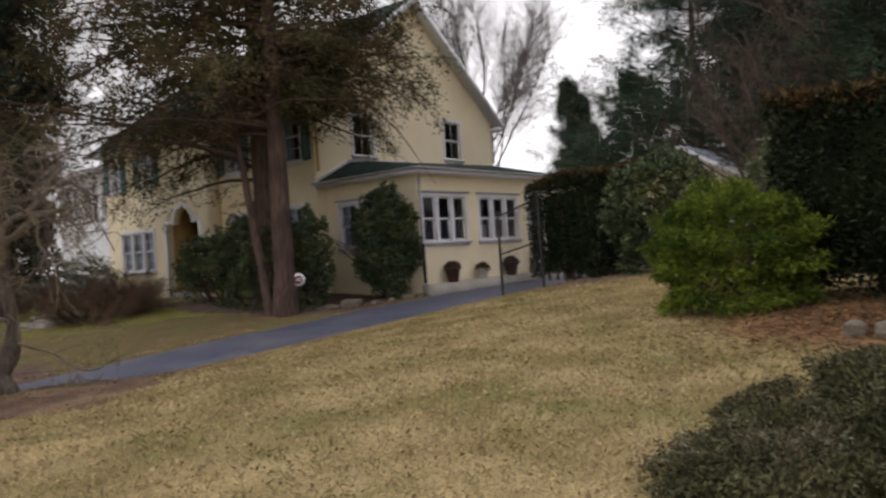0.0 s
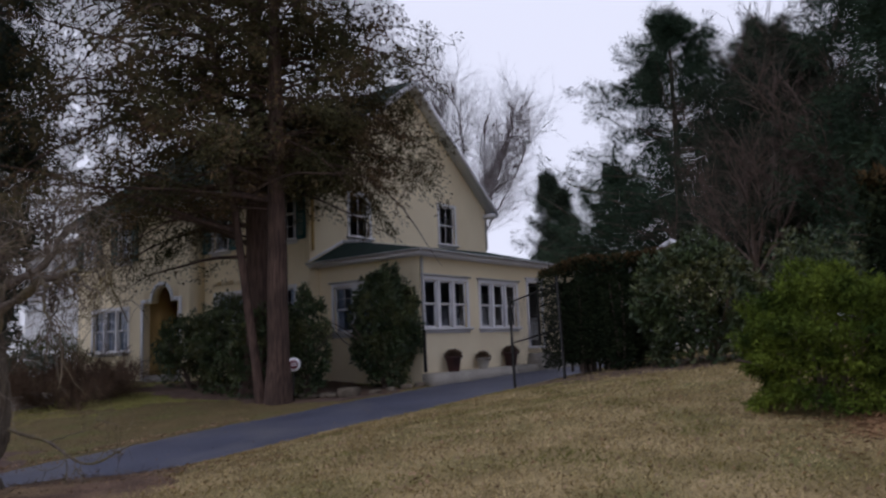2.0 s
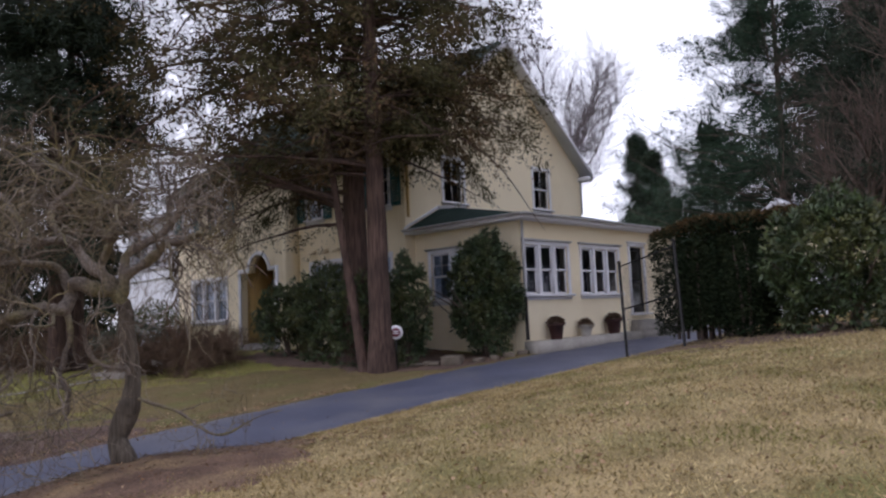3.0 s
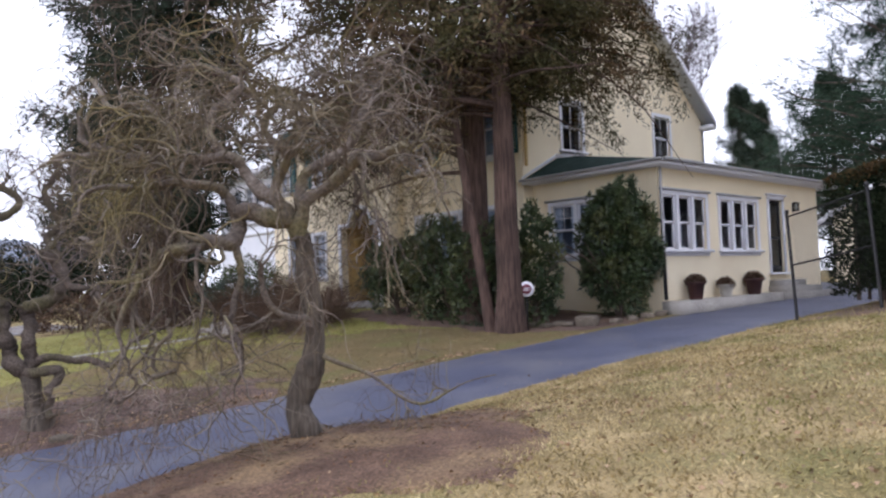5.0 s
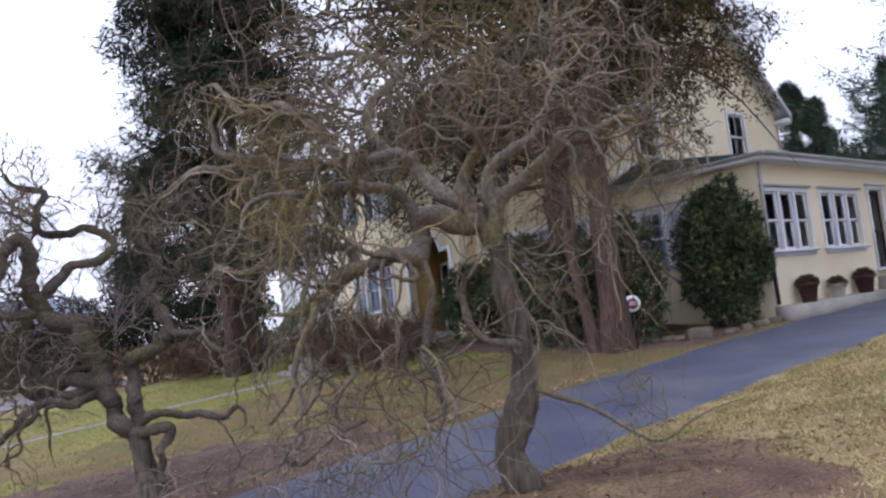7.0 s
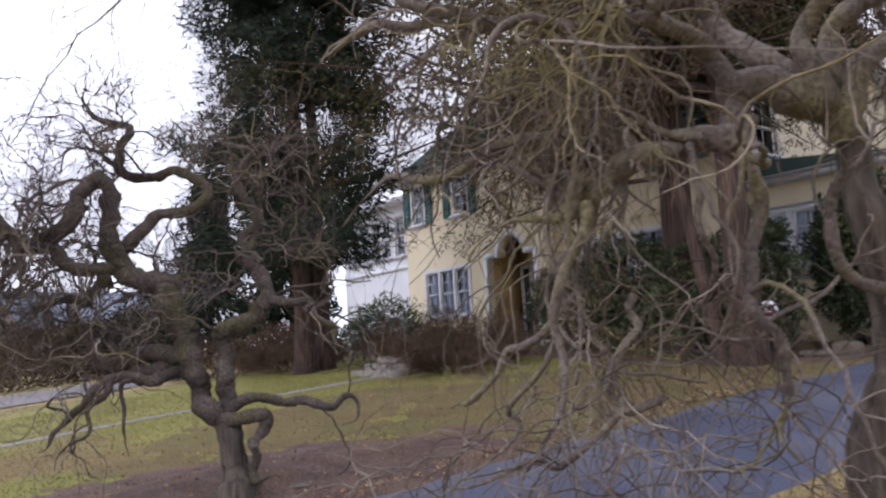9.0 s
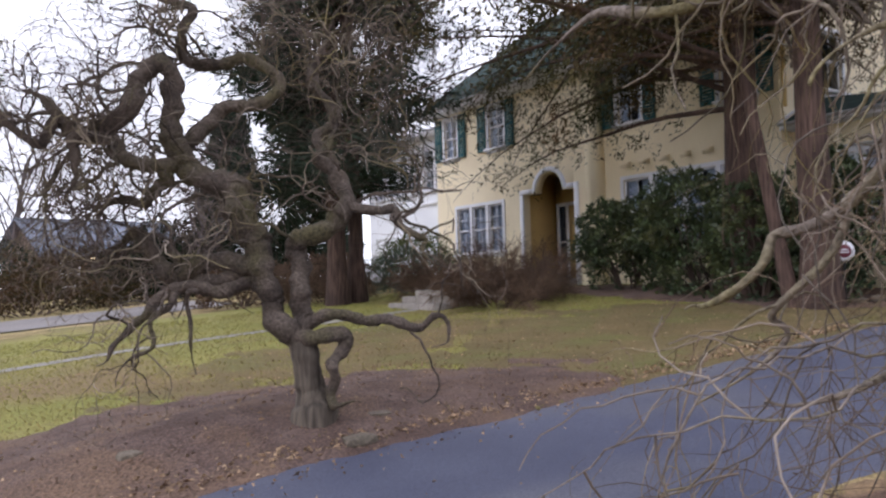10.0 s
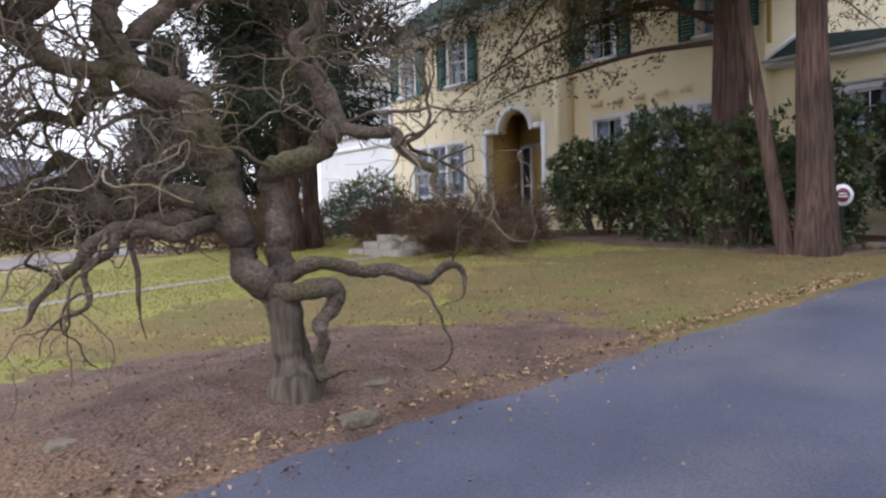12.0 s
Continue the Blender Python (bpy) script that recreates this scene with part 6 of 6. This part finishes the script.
def hedge(at, turn, sx_, sy_, h, label, seed, n, material=M_HEDGE, top=M_HEDGETOP, leaf=0.09, group=""):
    """A clipped block: a dense twiggy core, a shell of leaves and a browned top."""
    r = rnd(seed)
    z0 = ground_z(*at)
    ob = thing("hedge", (*at, z0), label, "hedge", group)
    ca, sa = math.cos(turn), math.sin(turn)

    def out(p):
        return np.stack([at[0] + p[:, 0] * ca - p[:, 1] * sa, at[1] + p[:, 0] * sa + p[:, 1] * ca, z0 + p[:, 2]], 1)

    k = 40
    stems = np.stack([r.uniform(-sx_ * 0.38, sx_ * 0.38, k), r.uniform(-sy_ * 0.28, sy_ * 0.28, k), np.zeros(k)], 1)
    P, R = grow(r, out(stems), np.tile((0, 0, 1.0), (k, 1)), h * 0.8, 8, 0.05, (0, 0, 0.1), 0.035, 0.015)
    tagged(part("stems", mesh_np("stems", *tube_batch(P, R, 6), M_TWIGDARK, True), ob), kind="stuff")
    v, f = boxes([(-sx_ / 2 + 0.34, -sy_ / 2 + 0.34, 0.3, sx_ / 2 - 0.34, sy_ / 2 - 0.34, h - 0.34)])
    part("core", mesh_np("core", out(v), f, M_HEDGE), ob)
    areas = np.array([sy_ * h, sy_ * h, sx_ * h, sx_ * h])
    face = r.choice(4, n, p=areas / areas.sum())
    u, w = r.uniform(-0.5, 0.5, n), r.uniform(0.06, 1.0, n)
    dep = np.abs(r.normal(size=n)) * 0.15
    x = np.where(face == 0, -sx_ / 2 + dep, np.where(face == 1, sx_ / 2 - dep, u * sx_))
    y = np.where(face == 2, -sy_ / 2 + dep, np.where(face == 3, sy_ / 2 - dep, u * sy_))
    wob = 0.07 * np.sin(3 * x + 2 * w * h) * np.sin(2.5 * y + 3 * w * h)
    nx = np.where(face == 0, -1, np.where(face == 1, 1, 0)).astype(float)
    ny = np.where(face == 2, -1, np.where(face == 3, 1, 0)).astype(float)
    c = np.stack([x + nx * wob, y + ny * wob, w * h + 0.05 * np.sin(2 * x + 3 * y)], 1)
    nd = np.stack([nx * ca - ny * sa, nx * sa + ny * ca, np.full(n, 0.3)], 1)
    tagged(part("foliage", mesh_np("foliage", *sprays(r, out(c), nd + r.normal(size=(n, 3)) * 0.6, leaf, leaf * 0.35), material), ob), kind="stuff")
    m = int(n * sx_ * sy_ / areas.sum() * 2.2)
    c = np.stack([r.uniform(-0.5, 0.5, m) * sx_, r.uniform(-0.5, 0.5, m) * sy_, h - np.abs(r.normal(size=m)) * 0.08 + 0.05 * r.rand(m)], 1)
    c[:, 2] += 0.06 * np.sin(2 * c[:, 0] + 3 * c[:, 1])
    tagged(part("clipped_top", mesh_np("clipped_top", *sprays(r, out(c), np.array((0, 0, 0.9)) + r.normal(size=(m, 3)) * 0.6, leaf, leaf * 0.35), top), ob, "browned twiggy top"), kind="stuff")
    return ob


hedge((-6.93, -14.17), radians(73.7), 5.2, 1.6, 2.27, "tall clipped dark yew hedge with a rusty top", 81, 30000, leaf=0.1)
hedge((-0.65, -5.5), radians(60), 3.2, 1.2, 2.35, "clipped dark hedge with a brown top beside the fence", 82, 17000, leaf=0.1)
shrub("rhododendron", (-1.72, -7.95), 1.05, 1.1, 2.3, M_RHODO, "rounded rhododendron beside the hedge", 83, 17000, 0.13, 0.045, 10, 0.12, whorl=8, bare=0.3)
shrub("rhododendron", (2.2, -9.2), 1.2, 1.1, 2.4, M_RHODO, "rhododendron in the shade of the pines", 84, 5500, 0.14, 0.045, 8, whorl=8, bare=0.3)
shrub("juniper_shrub", (-7.4, -11.15), 0.86, 0.86, 1.4, M_JUNIPER, "bright golden-green juniper shrub on the lawn", 85, 44000, 0.065, 0.016, 10, 0.09, up=0.1, whorl=10, tiers=0.13, frond=0.1, sweep=(0, 0, 0.2))
shrub("yew_shrub", (-9.6, -14.8), 1.6, 1.35, 0.95, M_YEW, "low spreading grey-green yew", 86, 60000, 0.045, 0.013, 14, 0.12, up=0.1, whorl=12, tiers=0.04, frond=0.22, sweep=(-0.4, 0.1, 0.0))
shrub("yew_shrub", (-10.8, -13.6), 1.3, 0.7, 0.24, M_YEW, "low spreading grey-green yew at the lawn's edge", 87, 48000, 0.045, 0.012, 8, 0.12, up=0.1, whorl=12, tiers=0.04, frond=0.22, sweep=(-0.4, 0.1, 0.0))
shrub("yew_shrub", (-12.3, -13.1), 1.0, 0.5, 0.13, M_YEW, "creeping grey-green yew at the lawn's edge", 99, 36000, 0.04, 0.011, 6, 0.12, up=0.1, whorl=12, tiers=0.04, frond=0.22, sweep=(-0.4, 0.1, 0.0))
shrub("yew_shrub", (-11.35, -12.62), 0.6, 0.14, 0.04, M_YEW, "flat creeping evergreen on the lawn", 88, 3500, 0.035, 0.01, 4, 0.1, up=0.0, whorl=12, frond=0.16, sweep=(-2.5, 0.3, -0.3))
shrub("yew_shrub", (-12.7, -14.35), 0.7, 0.45, 0.3, M_YEW, "creeping grey-green yew between patches of straw", 105, 18000, 0.04, 0.011, 6, 0.25, up=0.1, whorl=12, tiers=0.04, frond=0.22, sweep=(-0.4, 0.1, 0.0))
house_row = "rhododendrons along the house"
shrub("rhododendron", (-0.72, 0.6), 0.85, 0.88, 3.15, M_RHODO, "tall rhododendron against the sunroom corner", 89, 20000, 0.12, 0.042, 7, 0.14, house_row, whorl=8, bare=0.6)
shrub("rhododendron", (-2.75, 1.45), 0.5, 0.55, 2.55, M_RHODO, "narrow rhododendron beside the cedar trunk", 90, 6500, 0.12, 0.042, 6, 0.22, house_row, whorl=8, bare=0.4)
shrub("rhododendron", (-2.25, 4.4), 1.6, 1.65, 2.4, M_RHODO, "broad dark rhododendron beside the cedar", 91, 19000, 0.12, 0.042, 14, 0.24, house_row, whorl=8, bare=0.35)
shrub("rhododendron", (-3.1, 2.75), 0.9, 0.95, 2.1, M_RHODO, "dark rhododendron between the cedar trunks", 100, 8000, 0.12, 0.042, 8, 0.24, house_row, whorl=8, bare=0.3)
shrub("rhododendron", (-2.35, 6.5), 1.15, 1.25, 2.0, M_RHODO, "spreading rhododendron with bare stems under the front windows", 92, 15000, 0.12, 0.042, 12, 0.25, house_row, whorl=8, bare=0.85)
shrub("boxwood", (-2.46, 15.1), 1.2, 1.2, 1.75, M_BOX, "clipped olive-green boxwood by the grey wing", 93, 5000, 0.1, 0.045, 8)
shrub("boxwood", (-4.16, 12.8), 1.2, 1.1, 1.2, M_BLUEBUSH, "blue-green juniper mound beside the steps", 94, 5500, 0.1, 0.03, 8)
shrub("boxwood", (-5.2, 15.7), 1.6, 1.2, 1.3, M_BROWNBUSH, "bronze-brown clipped shrub beyond the lawn", 95, 5000, 0.1, 0.04, 8)
shrub("boxwood", (-8.4, 14.5), 1.3, 0.9, 1.1, M_BROWNBUSH, "bronze-brown clipped shrub beyond the lawn", 96, 4000, 0.1, 0.04, 8)
shrub("boxwood", (-12.5, 22.5), 3.5, 1.0, 1.3, M_HEDGETOP, "olive-brown hedge along the street", 97, 5500, 0.14, 0.05, 12)
shrub("boxwood", (-20.5, 22.0), 4.5, 1.0, 1.2, M_HEDGETOP, "olive-brown hedge along the street", 98, 5500, 0.14, 0.05, 12)


def twig_shrub(at, rx, ry, h, label, seed, n, material=M_BROWNBUSH):
    r = rnd(seed)
    z0 = ground_z(*at)
    ob = thing("barberry_shrub", (*at, z0), label, "shrub")
    ang = r.uniform(0, 2 * np.pi, 60)
    rad = r.uniform(0, 0.45, 60) ** 0.7
    st = np.stack([at[0] + rx * rad * np.cos(ang), at[1] + ry * rad * np.sin(ang), np.full(60, z0 - 0.03)], 1)
    P, R = grow(r, st, np.stack([np.cos(ang) * rx, np.sin(ang) * ry, np.full(60, h)], 1) + r.normal(size=(60, 3)) * 0.2, 1.05 * h * r.uniform(0.8, 1.25, 60), 9, 0.15, (0, 0, -0.05), 0.012, 0.005)
    tagged(part("stems", mesh_np("stems", *tube_batch(P, R, 4), material), ob), kind="stuff")
    c, t, i, s = along(r, P, n, 0.2)
    P2, R2 = grow(r, c, t + unit(np.cross(t, r.normal(size=(n, 3)))) * 0.9, 0.35 * r.uniform(0.6, 1.3, n), 6, 0.2, (0, 0, -0.12), 0.005, 0.002)
    tagged(part("twigs", mesh_np("twigs", *tube_batch(P2, R2, 3), material), ob), kind="stuff")
    return ob


twig_shrub((-6.0, 6.4), 1.5, 1.2, 1.05, "arching leafless brown shrub on the lawn's edge", 101, 4500)
twig_shrub((-4.95, 9.7), 1.1, 1.0, 1.1, "arching leafless brown shrub by the entrance", 102, 3000)
twig_shrub((-6.8, 12.7), 1.3, 1.0, 1.1, "arching leafless brown shrub by the garden steps", 103, 3000)
twig_shrub((-4.35, 8.1), 1.0, 1.0, 1.2, "arching leafless brown shrub by the entrance", 104, 3000)


# ---- far houses across the street ----
def far_house(x, y, w, d, h, rise, wall_m, roof_m, label, turn=0.0):
    z0 = ground_z(x, y) - 0.3
    hs = thing("neighbour_house", (x, y, z0), label, "house", "houses across the street")
    m = np.array(pose(x, y, z0, 0, 0, turn))
    holes = []
    k = max(2, int(w / 2.4))
    for fl in range(max(1, int(h // 2.7))):
        for i in range(k):
            u = (i + 0.5) * w / k
            holes.append((u - 0.45, 0.9 + 2.7 * fl, u + 0.45, 2.2 + 2.7 * fl))
    v, f = pierced(w, 0, h, 0.2, holes)
    v = np.stack([v[:, 0] - w / 2, -v[:, 1] - d / 2, v[:, 2]], 1)
    part("wall", mesh_np("wall", placed(v, m), f, wall_m), hs)
    v, f = boxes([(-w / 2, -d / 2 + 0.205, 0, -w / 2 + 0.2, d / 2, h), (w / 2 - 0.2, -d / 2 + 0.205, 0, w / 2, d / 2, h), (-w / 2 + 0.205, d / 2 - 0.2, 0, w / 2 - 0.205, d / 2, h)])
    part("wall", mesh_np("wall", placed(v, m), f, wall_m), hs)
    # one dark sheet behind the holes stands in for room shade
    v, f = boxes([(-w / 2 + 0.3, -d / 2 + 1.0, 0.1, w / 2 - 0.3, -d / 2 + 1.1, h - 0.1)])
    part("interior", mesh_np("interior", placed(v, m), f, M_ROOMSHADE), hs)
    for a, b, c, e in holes:
        v, f = boxes([(a - w / 2 - 0.1, -d / 2 - 0.03, b - 0.1, a - w / 2, -d / 2 + 0.02, e + 0.1), (c - w / 2, -d / 2 - 0.03, b - 0.1, c - w / 2 + 0.1, -d / 2 + 0.02, e + 0.1), (a - w / 2, -d / 2 - 0.03, e, c - w / 2, -d / 2 + 0.02, e + 0.1), (a - w / 2, -d / 2 - 0.05, b - 0.1, c - w / 2, -d / 2 + 0.02, b), (a - w / 2, -d / 2 + 0.0, (b + e) / 2 - 0.03, c - w / 2, -d / 2 + 0.03, (b + e) / 2 + 0.03)])
        part("window", mesh_np("window", placed(v, m), f, M_WHITE), hs)
    fs = [(0, 1, 2, 3), (7, 6, 5, 4), (0, 4, 5, 1), (1, 5, 6, 2), (2, 6, 7, 3), (3, 7, 4, 0)]
    for s in (-1, 1):
        p = np.array([(-w / 2 - 0.4, s * (d / 2 + 0.5), h - 0.1), (w / 2 + 0.4, s * (d / 2 + 0.5), h - 0.1), (w / 2 + 0.4, s * 0.004, h + rise), (-w / 2 - 0.4, s * 0.004, h + rise)])
        part("roof", mesh_np("roof", placed(np.concatenate([p, p - (0, 0, 0.15)]), m), fs, roof_m), hs)
    for s in (-1, 1):
        bm = bmesh.new()
        vv = [bm.verts.new(m[:3, :3] @ np.array(q) + m[:3, 3]) for q in ((s * (w / 2 - 0.02), -d / 2, h), (s * (w / 2 - 0.02), d / 2, h), (s * (w / 2 - 0.02), 0, h + rise - 0.15), (s * (w / 2 - 0.2), -d / 2, h), (s * (w / 2 - 0.2), d / 2, h), (s * (w / 2 - 0.2), 0, h + rise - 0.15))]
        for q in ((0, 1, 2), (5, 4, 3), (0, 3, 4, 1), (1, 4, 5, 2), (2, 5, 3, 0)):
            bm.faces.new([vv[i] for i in q])
        me = bpy.data.meshes.new("gable")
        bm.to_mesh(me)
        bm.free()
        me.materials.append(wall_m)
        part("gable", me, hs)
    return hs


far_house(-6.5, 45.0, 8.0, 7.0, 2.7, 2.2, M_NBRICK, M_REDROOF, "low brick-brown house with a blue-grey roof across the street", 12)
far_house(-16.5, 52.0, 8.0, 8.0, 5.4, 2.6, M_GREY, M_REDROOF, "pale two-storey house across the street", 0)
far_house(-29.0, 44.0, 9.0, 8.0, 5.4, 2.6, M_GREY, M_REDROOF, "pale two-storey house across the street", -8)
lamp = thing("porch_lamp", (-7.2, 41.1, 1.2), "lit warm porch lamp on the neighbour's wall", "lamp")
v, f = lathe([(0.0, 0.0), (0.1, 0.02), (0.13, 0.12), (0.1, 0.24), (0.0, 0.26)], 12)
part("globe", mesh_np("globe", v + (-7.2, 41.0, 1.2), f, M_LAMP, True), lamp)
v, f = boxes([(-7.23, 41.05, 1.28, -7.17, 41.45, 1.34)])
part("bracket", mesh_np("bracket", v, f, M_BLACK), lamp)
for k, (x, y, rx, h, m, lab) in enumerate(((-10.5, 27.0, 2.2, 2.2, M_HEDGETOP, "olive-brown shrub across the street"), (-15.0, 30.0, 2.4, 2.0, M_BROWNBUSH, "bronze shrub across the street"), (-7.0, 27.5, 1.8, 2.4, M_HEDGE, "dark evergreen shrub across the street"),
                                           (-20.0, 33.0, 2.8, 2.6, M_HEDGETOP, "olive-brown shrub across the street"), (-25.0, 30.0, 2.6, 2.0, M_BROWNBUSH, "bronze shrub across the street"), (-12.0, 38.0, 2.0, 3.2, M_SPRUCE, "dark evergreen shrub across the street"), (-8.5, 24.0, 1.8, 2.0, M_HEDGE, "dark evergreen shrub across the street"), (-4.5, 26.0, 2.4, 3.0, M_SPRUCE, "dark evergreen shrub across the street"), (-18.0, 24.5, 2.5, 1.7, M_HEDGE, "dark evergreen shrub across the street"), (-29.0, 25.0, 3.0, 1.8, M_HEDGE, "dark evergreen shrub across the street"), (-23.0, 38.0, 2.5, 3.5, M_SPRUCE, "dark evergreen shrub across the street"), (-6.2, 28.0, 2.2, 3.4, M_HEDGE, "tall dark evergreen shrub across the street"), (-3.4, 26.5, 1.9, 4.6, M_HEDGE, "tall dark evergreen shrub across the street"), (-0.9, 26.0, 1.4, 5.0, M_HEDGE, "tall dark evergreen shrub beside the grey wing"))):
    shrub("garden_shrub", (x, y), rx, rx * 0.7, h, m, lab, 140 + k, 3500, 0.2, 0.07, 6, 0.25)


# ---- grass, litter ----
def blades(name, n, x0, x1, y0, y1, material, label, seed, tall, ok=None):
    r = rnd(seed)
    x, y = r.uniform(x0, x1, n), r.uniform(y0, y1, n)
    if ok is not None:
        q = ok(x, y)
        x, y = x[q], y[q]
    n = len(x)
    c = np.stack([x, y, ground_many(x, y) + 0.004], 1)
    d = r.normal(size=(n, 3)) * (0.8, 0.8, 0.3) + (0, 0, 0.75)
    return tagged(new(name, mesh_np(name, *sprays(r, c, d, tall, tall * 0.2), material)), label, "grass", kind="stuff")


thin_out = lambda x, y: np.modf(np.abs(np.sin(127.1 * x + 311.7 * y)) * 437.5)[0]
near_tree = lambda x, y: ((x + 12.6) / 2.0) ** 2 + ((y + 4.75) / 1.75) ** 2 > 0.5 + 0.75 * thin_out(x, y) + 0.2 * wavy(x, y)
blades("lawn_grass", 150000, -18, -5.5, -14.5, DRIVE_NEAR - 0.02, M_GRASS, "short straw-coloured winter grass", 111, 0.045, near_tree)
blades("lawn_grass_far", 50000, -5.5, 6, -13, DRIVE_NEAR - 0.02, M_GRASS, "short straw-coloured winter grass", 112, 0.06)
moss_edge = lambda x, y: wavy(x, y, 1.1) > 0.3
blades("edge_grass", 6000, -17, -5, DRIVE_FAR - 0.02, DRIVE_FAR + 0.5, M_WORNBLADE, "tufts of olive-brown turf along the drive", 114, 0.05, moss_edge)
bed_off = lambda x, y: (((x + 13.7) / 3.9) ** 2 + ((y - 0.55) / 2.1) ** 2 > 1 + 0.2 * wavy(x, y, 1.3)) & (((x + 2.2) / 2.1) ** 2 + ((y - 3.9) / 5.2) ** 2 > 1)
worn_in = lambda x, y: ((x + 6.9) / 4.6) ** 2 + ((y - 0.7) / 3.5) ** 2 < 1 + 0.3 * wavy(x, y, 1.3)
blades("far_lawn_grass", 80000, -20, -3.5, DRIVE_FAR + 0.05, 12.0, M_GRASSG, "short mossy yellow-green grass", 113, 0.05, lambda x, y: bed_off(x, y) & ~worn_in(x, y))
blades("worn_grass", 30000, -11.5, -2.0, DRIVE_FAR + 0.05, 5.0, M_WORNBLADE, "thin worn olive-brown grass", 115, 0.045, lambda x, y: bed_off(x, y) & worn_in(x, y))


def litter(name, n, sample, label, seed, size=0.06, material=M_LITTER, wide=0.6, lift=0.046):
    r = rnd(seed)
    x, y = sample(r, n)
    c = np.stack([x, y, ground_many(x, y) + lift], 1)
    d = r.normal(size=(n, 3)) * (1, 1, 0.25)
    return tagged(new(name, mesh_np(name, *sprays(r, c, d, size, size * wide, 0.4), material)), label, "leaves", kind="stuff")


litter("fallen_leaves", 1500, lambda r, n: (r.uniform(-19, -6, n), DRIVE_FAR - 0.04 + np.abs(r.normal(size=n)) * 0.16 + 0.03 * np.sin(3 * r.rand(n))), "pale dry leaves gathered along the drive's edge", 121, 0.045)
litter("fallen_leaves", 300, lambda r, n: (r.uniform(-18, -9, n), r.uniform(-0.9, 2.6, n)), "scattered dry leaves on the mulch", 122, 0.04)
litter("fallen_leaves", 3200, lambda r, n: (r.uniform(-17, -4, n), r.uniform(-13, -4, n)), "scattered dry leaves on the lawn", 123, 0.045, lift=0.022)
litter("fallen_leaves", 1200, lambda r, n: (r.uniform(-14, -3.5, n), r.uniform(-0.9, 5.5, n)), "small dry leaves on the worn turf", 127, 0.04, lift=0.034)
litter("fallen_leaves", 800, lambda r, n: (-12.2 + r.normal(size=n) * 1.1, -5.1 + r.normal(size=n) * 0.7), "rusty leaves under the contorted tree", 124, 0.03, M_NEEDLE, lift=0.036)
litter("fallen_twigs", 1600, lambda r, n: (-12.3 + r.normal(size=n) * 0.9, -5.0 + r.normal(size=n) * 0.55), "thin dry twigs fallen on the mulch", 130, 0.13, M_TWIGWARM, 0.05, lift=0.034)
litter("pine_straw", 5000, lambda r, n: (-8.3 + r.normal(size=n) * 0.75, -12.6 + r.normal(size=n) * 0.6), "loose rusty pine needles under the hedge", 125, 0.1, M_NEEDLE, 0.12)
litter("fallen_leaves", 260, lambda r, n: (-13.6 + r.uniform(-4.3, 4.3, n), 0.35 + r.uniform(-1.4, 1.9, n)), "pale broken leaves on the mulch", 128, 0.035)
litter("fallen_leaves", 150, lambda r, n: (r.uniform(-17, -3, n), r.uniform(DRIVE_NEAR + 0.1, DRIVE_FAR - 0.1, n)), "small pale leaf scraps on the asphalt", 129, 0.03, lift=0.04)
litter("mulch_chips", 2500, lambda r, n: (-13.6 + r.uniform(-4.3, 4.3, n), 0.75 + r.uniform(-1.6, 1.7, n)), "loose brown bark chips", 126, 0.022, M_LEAFMULCH)
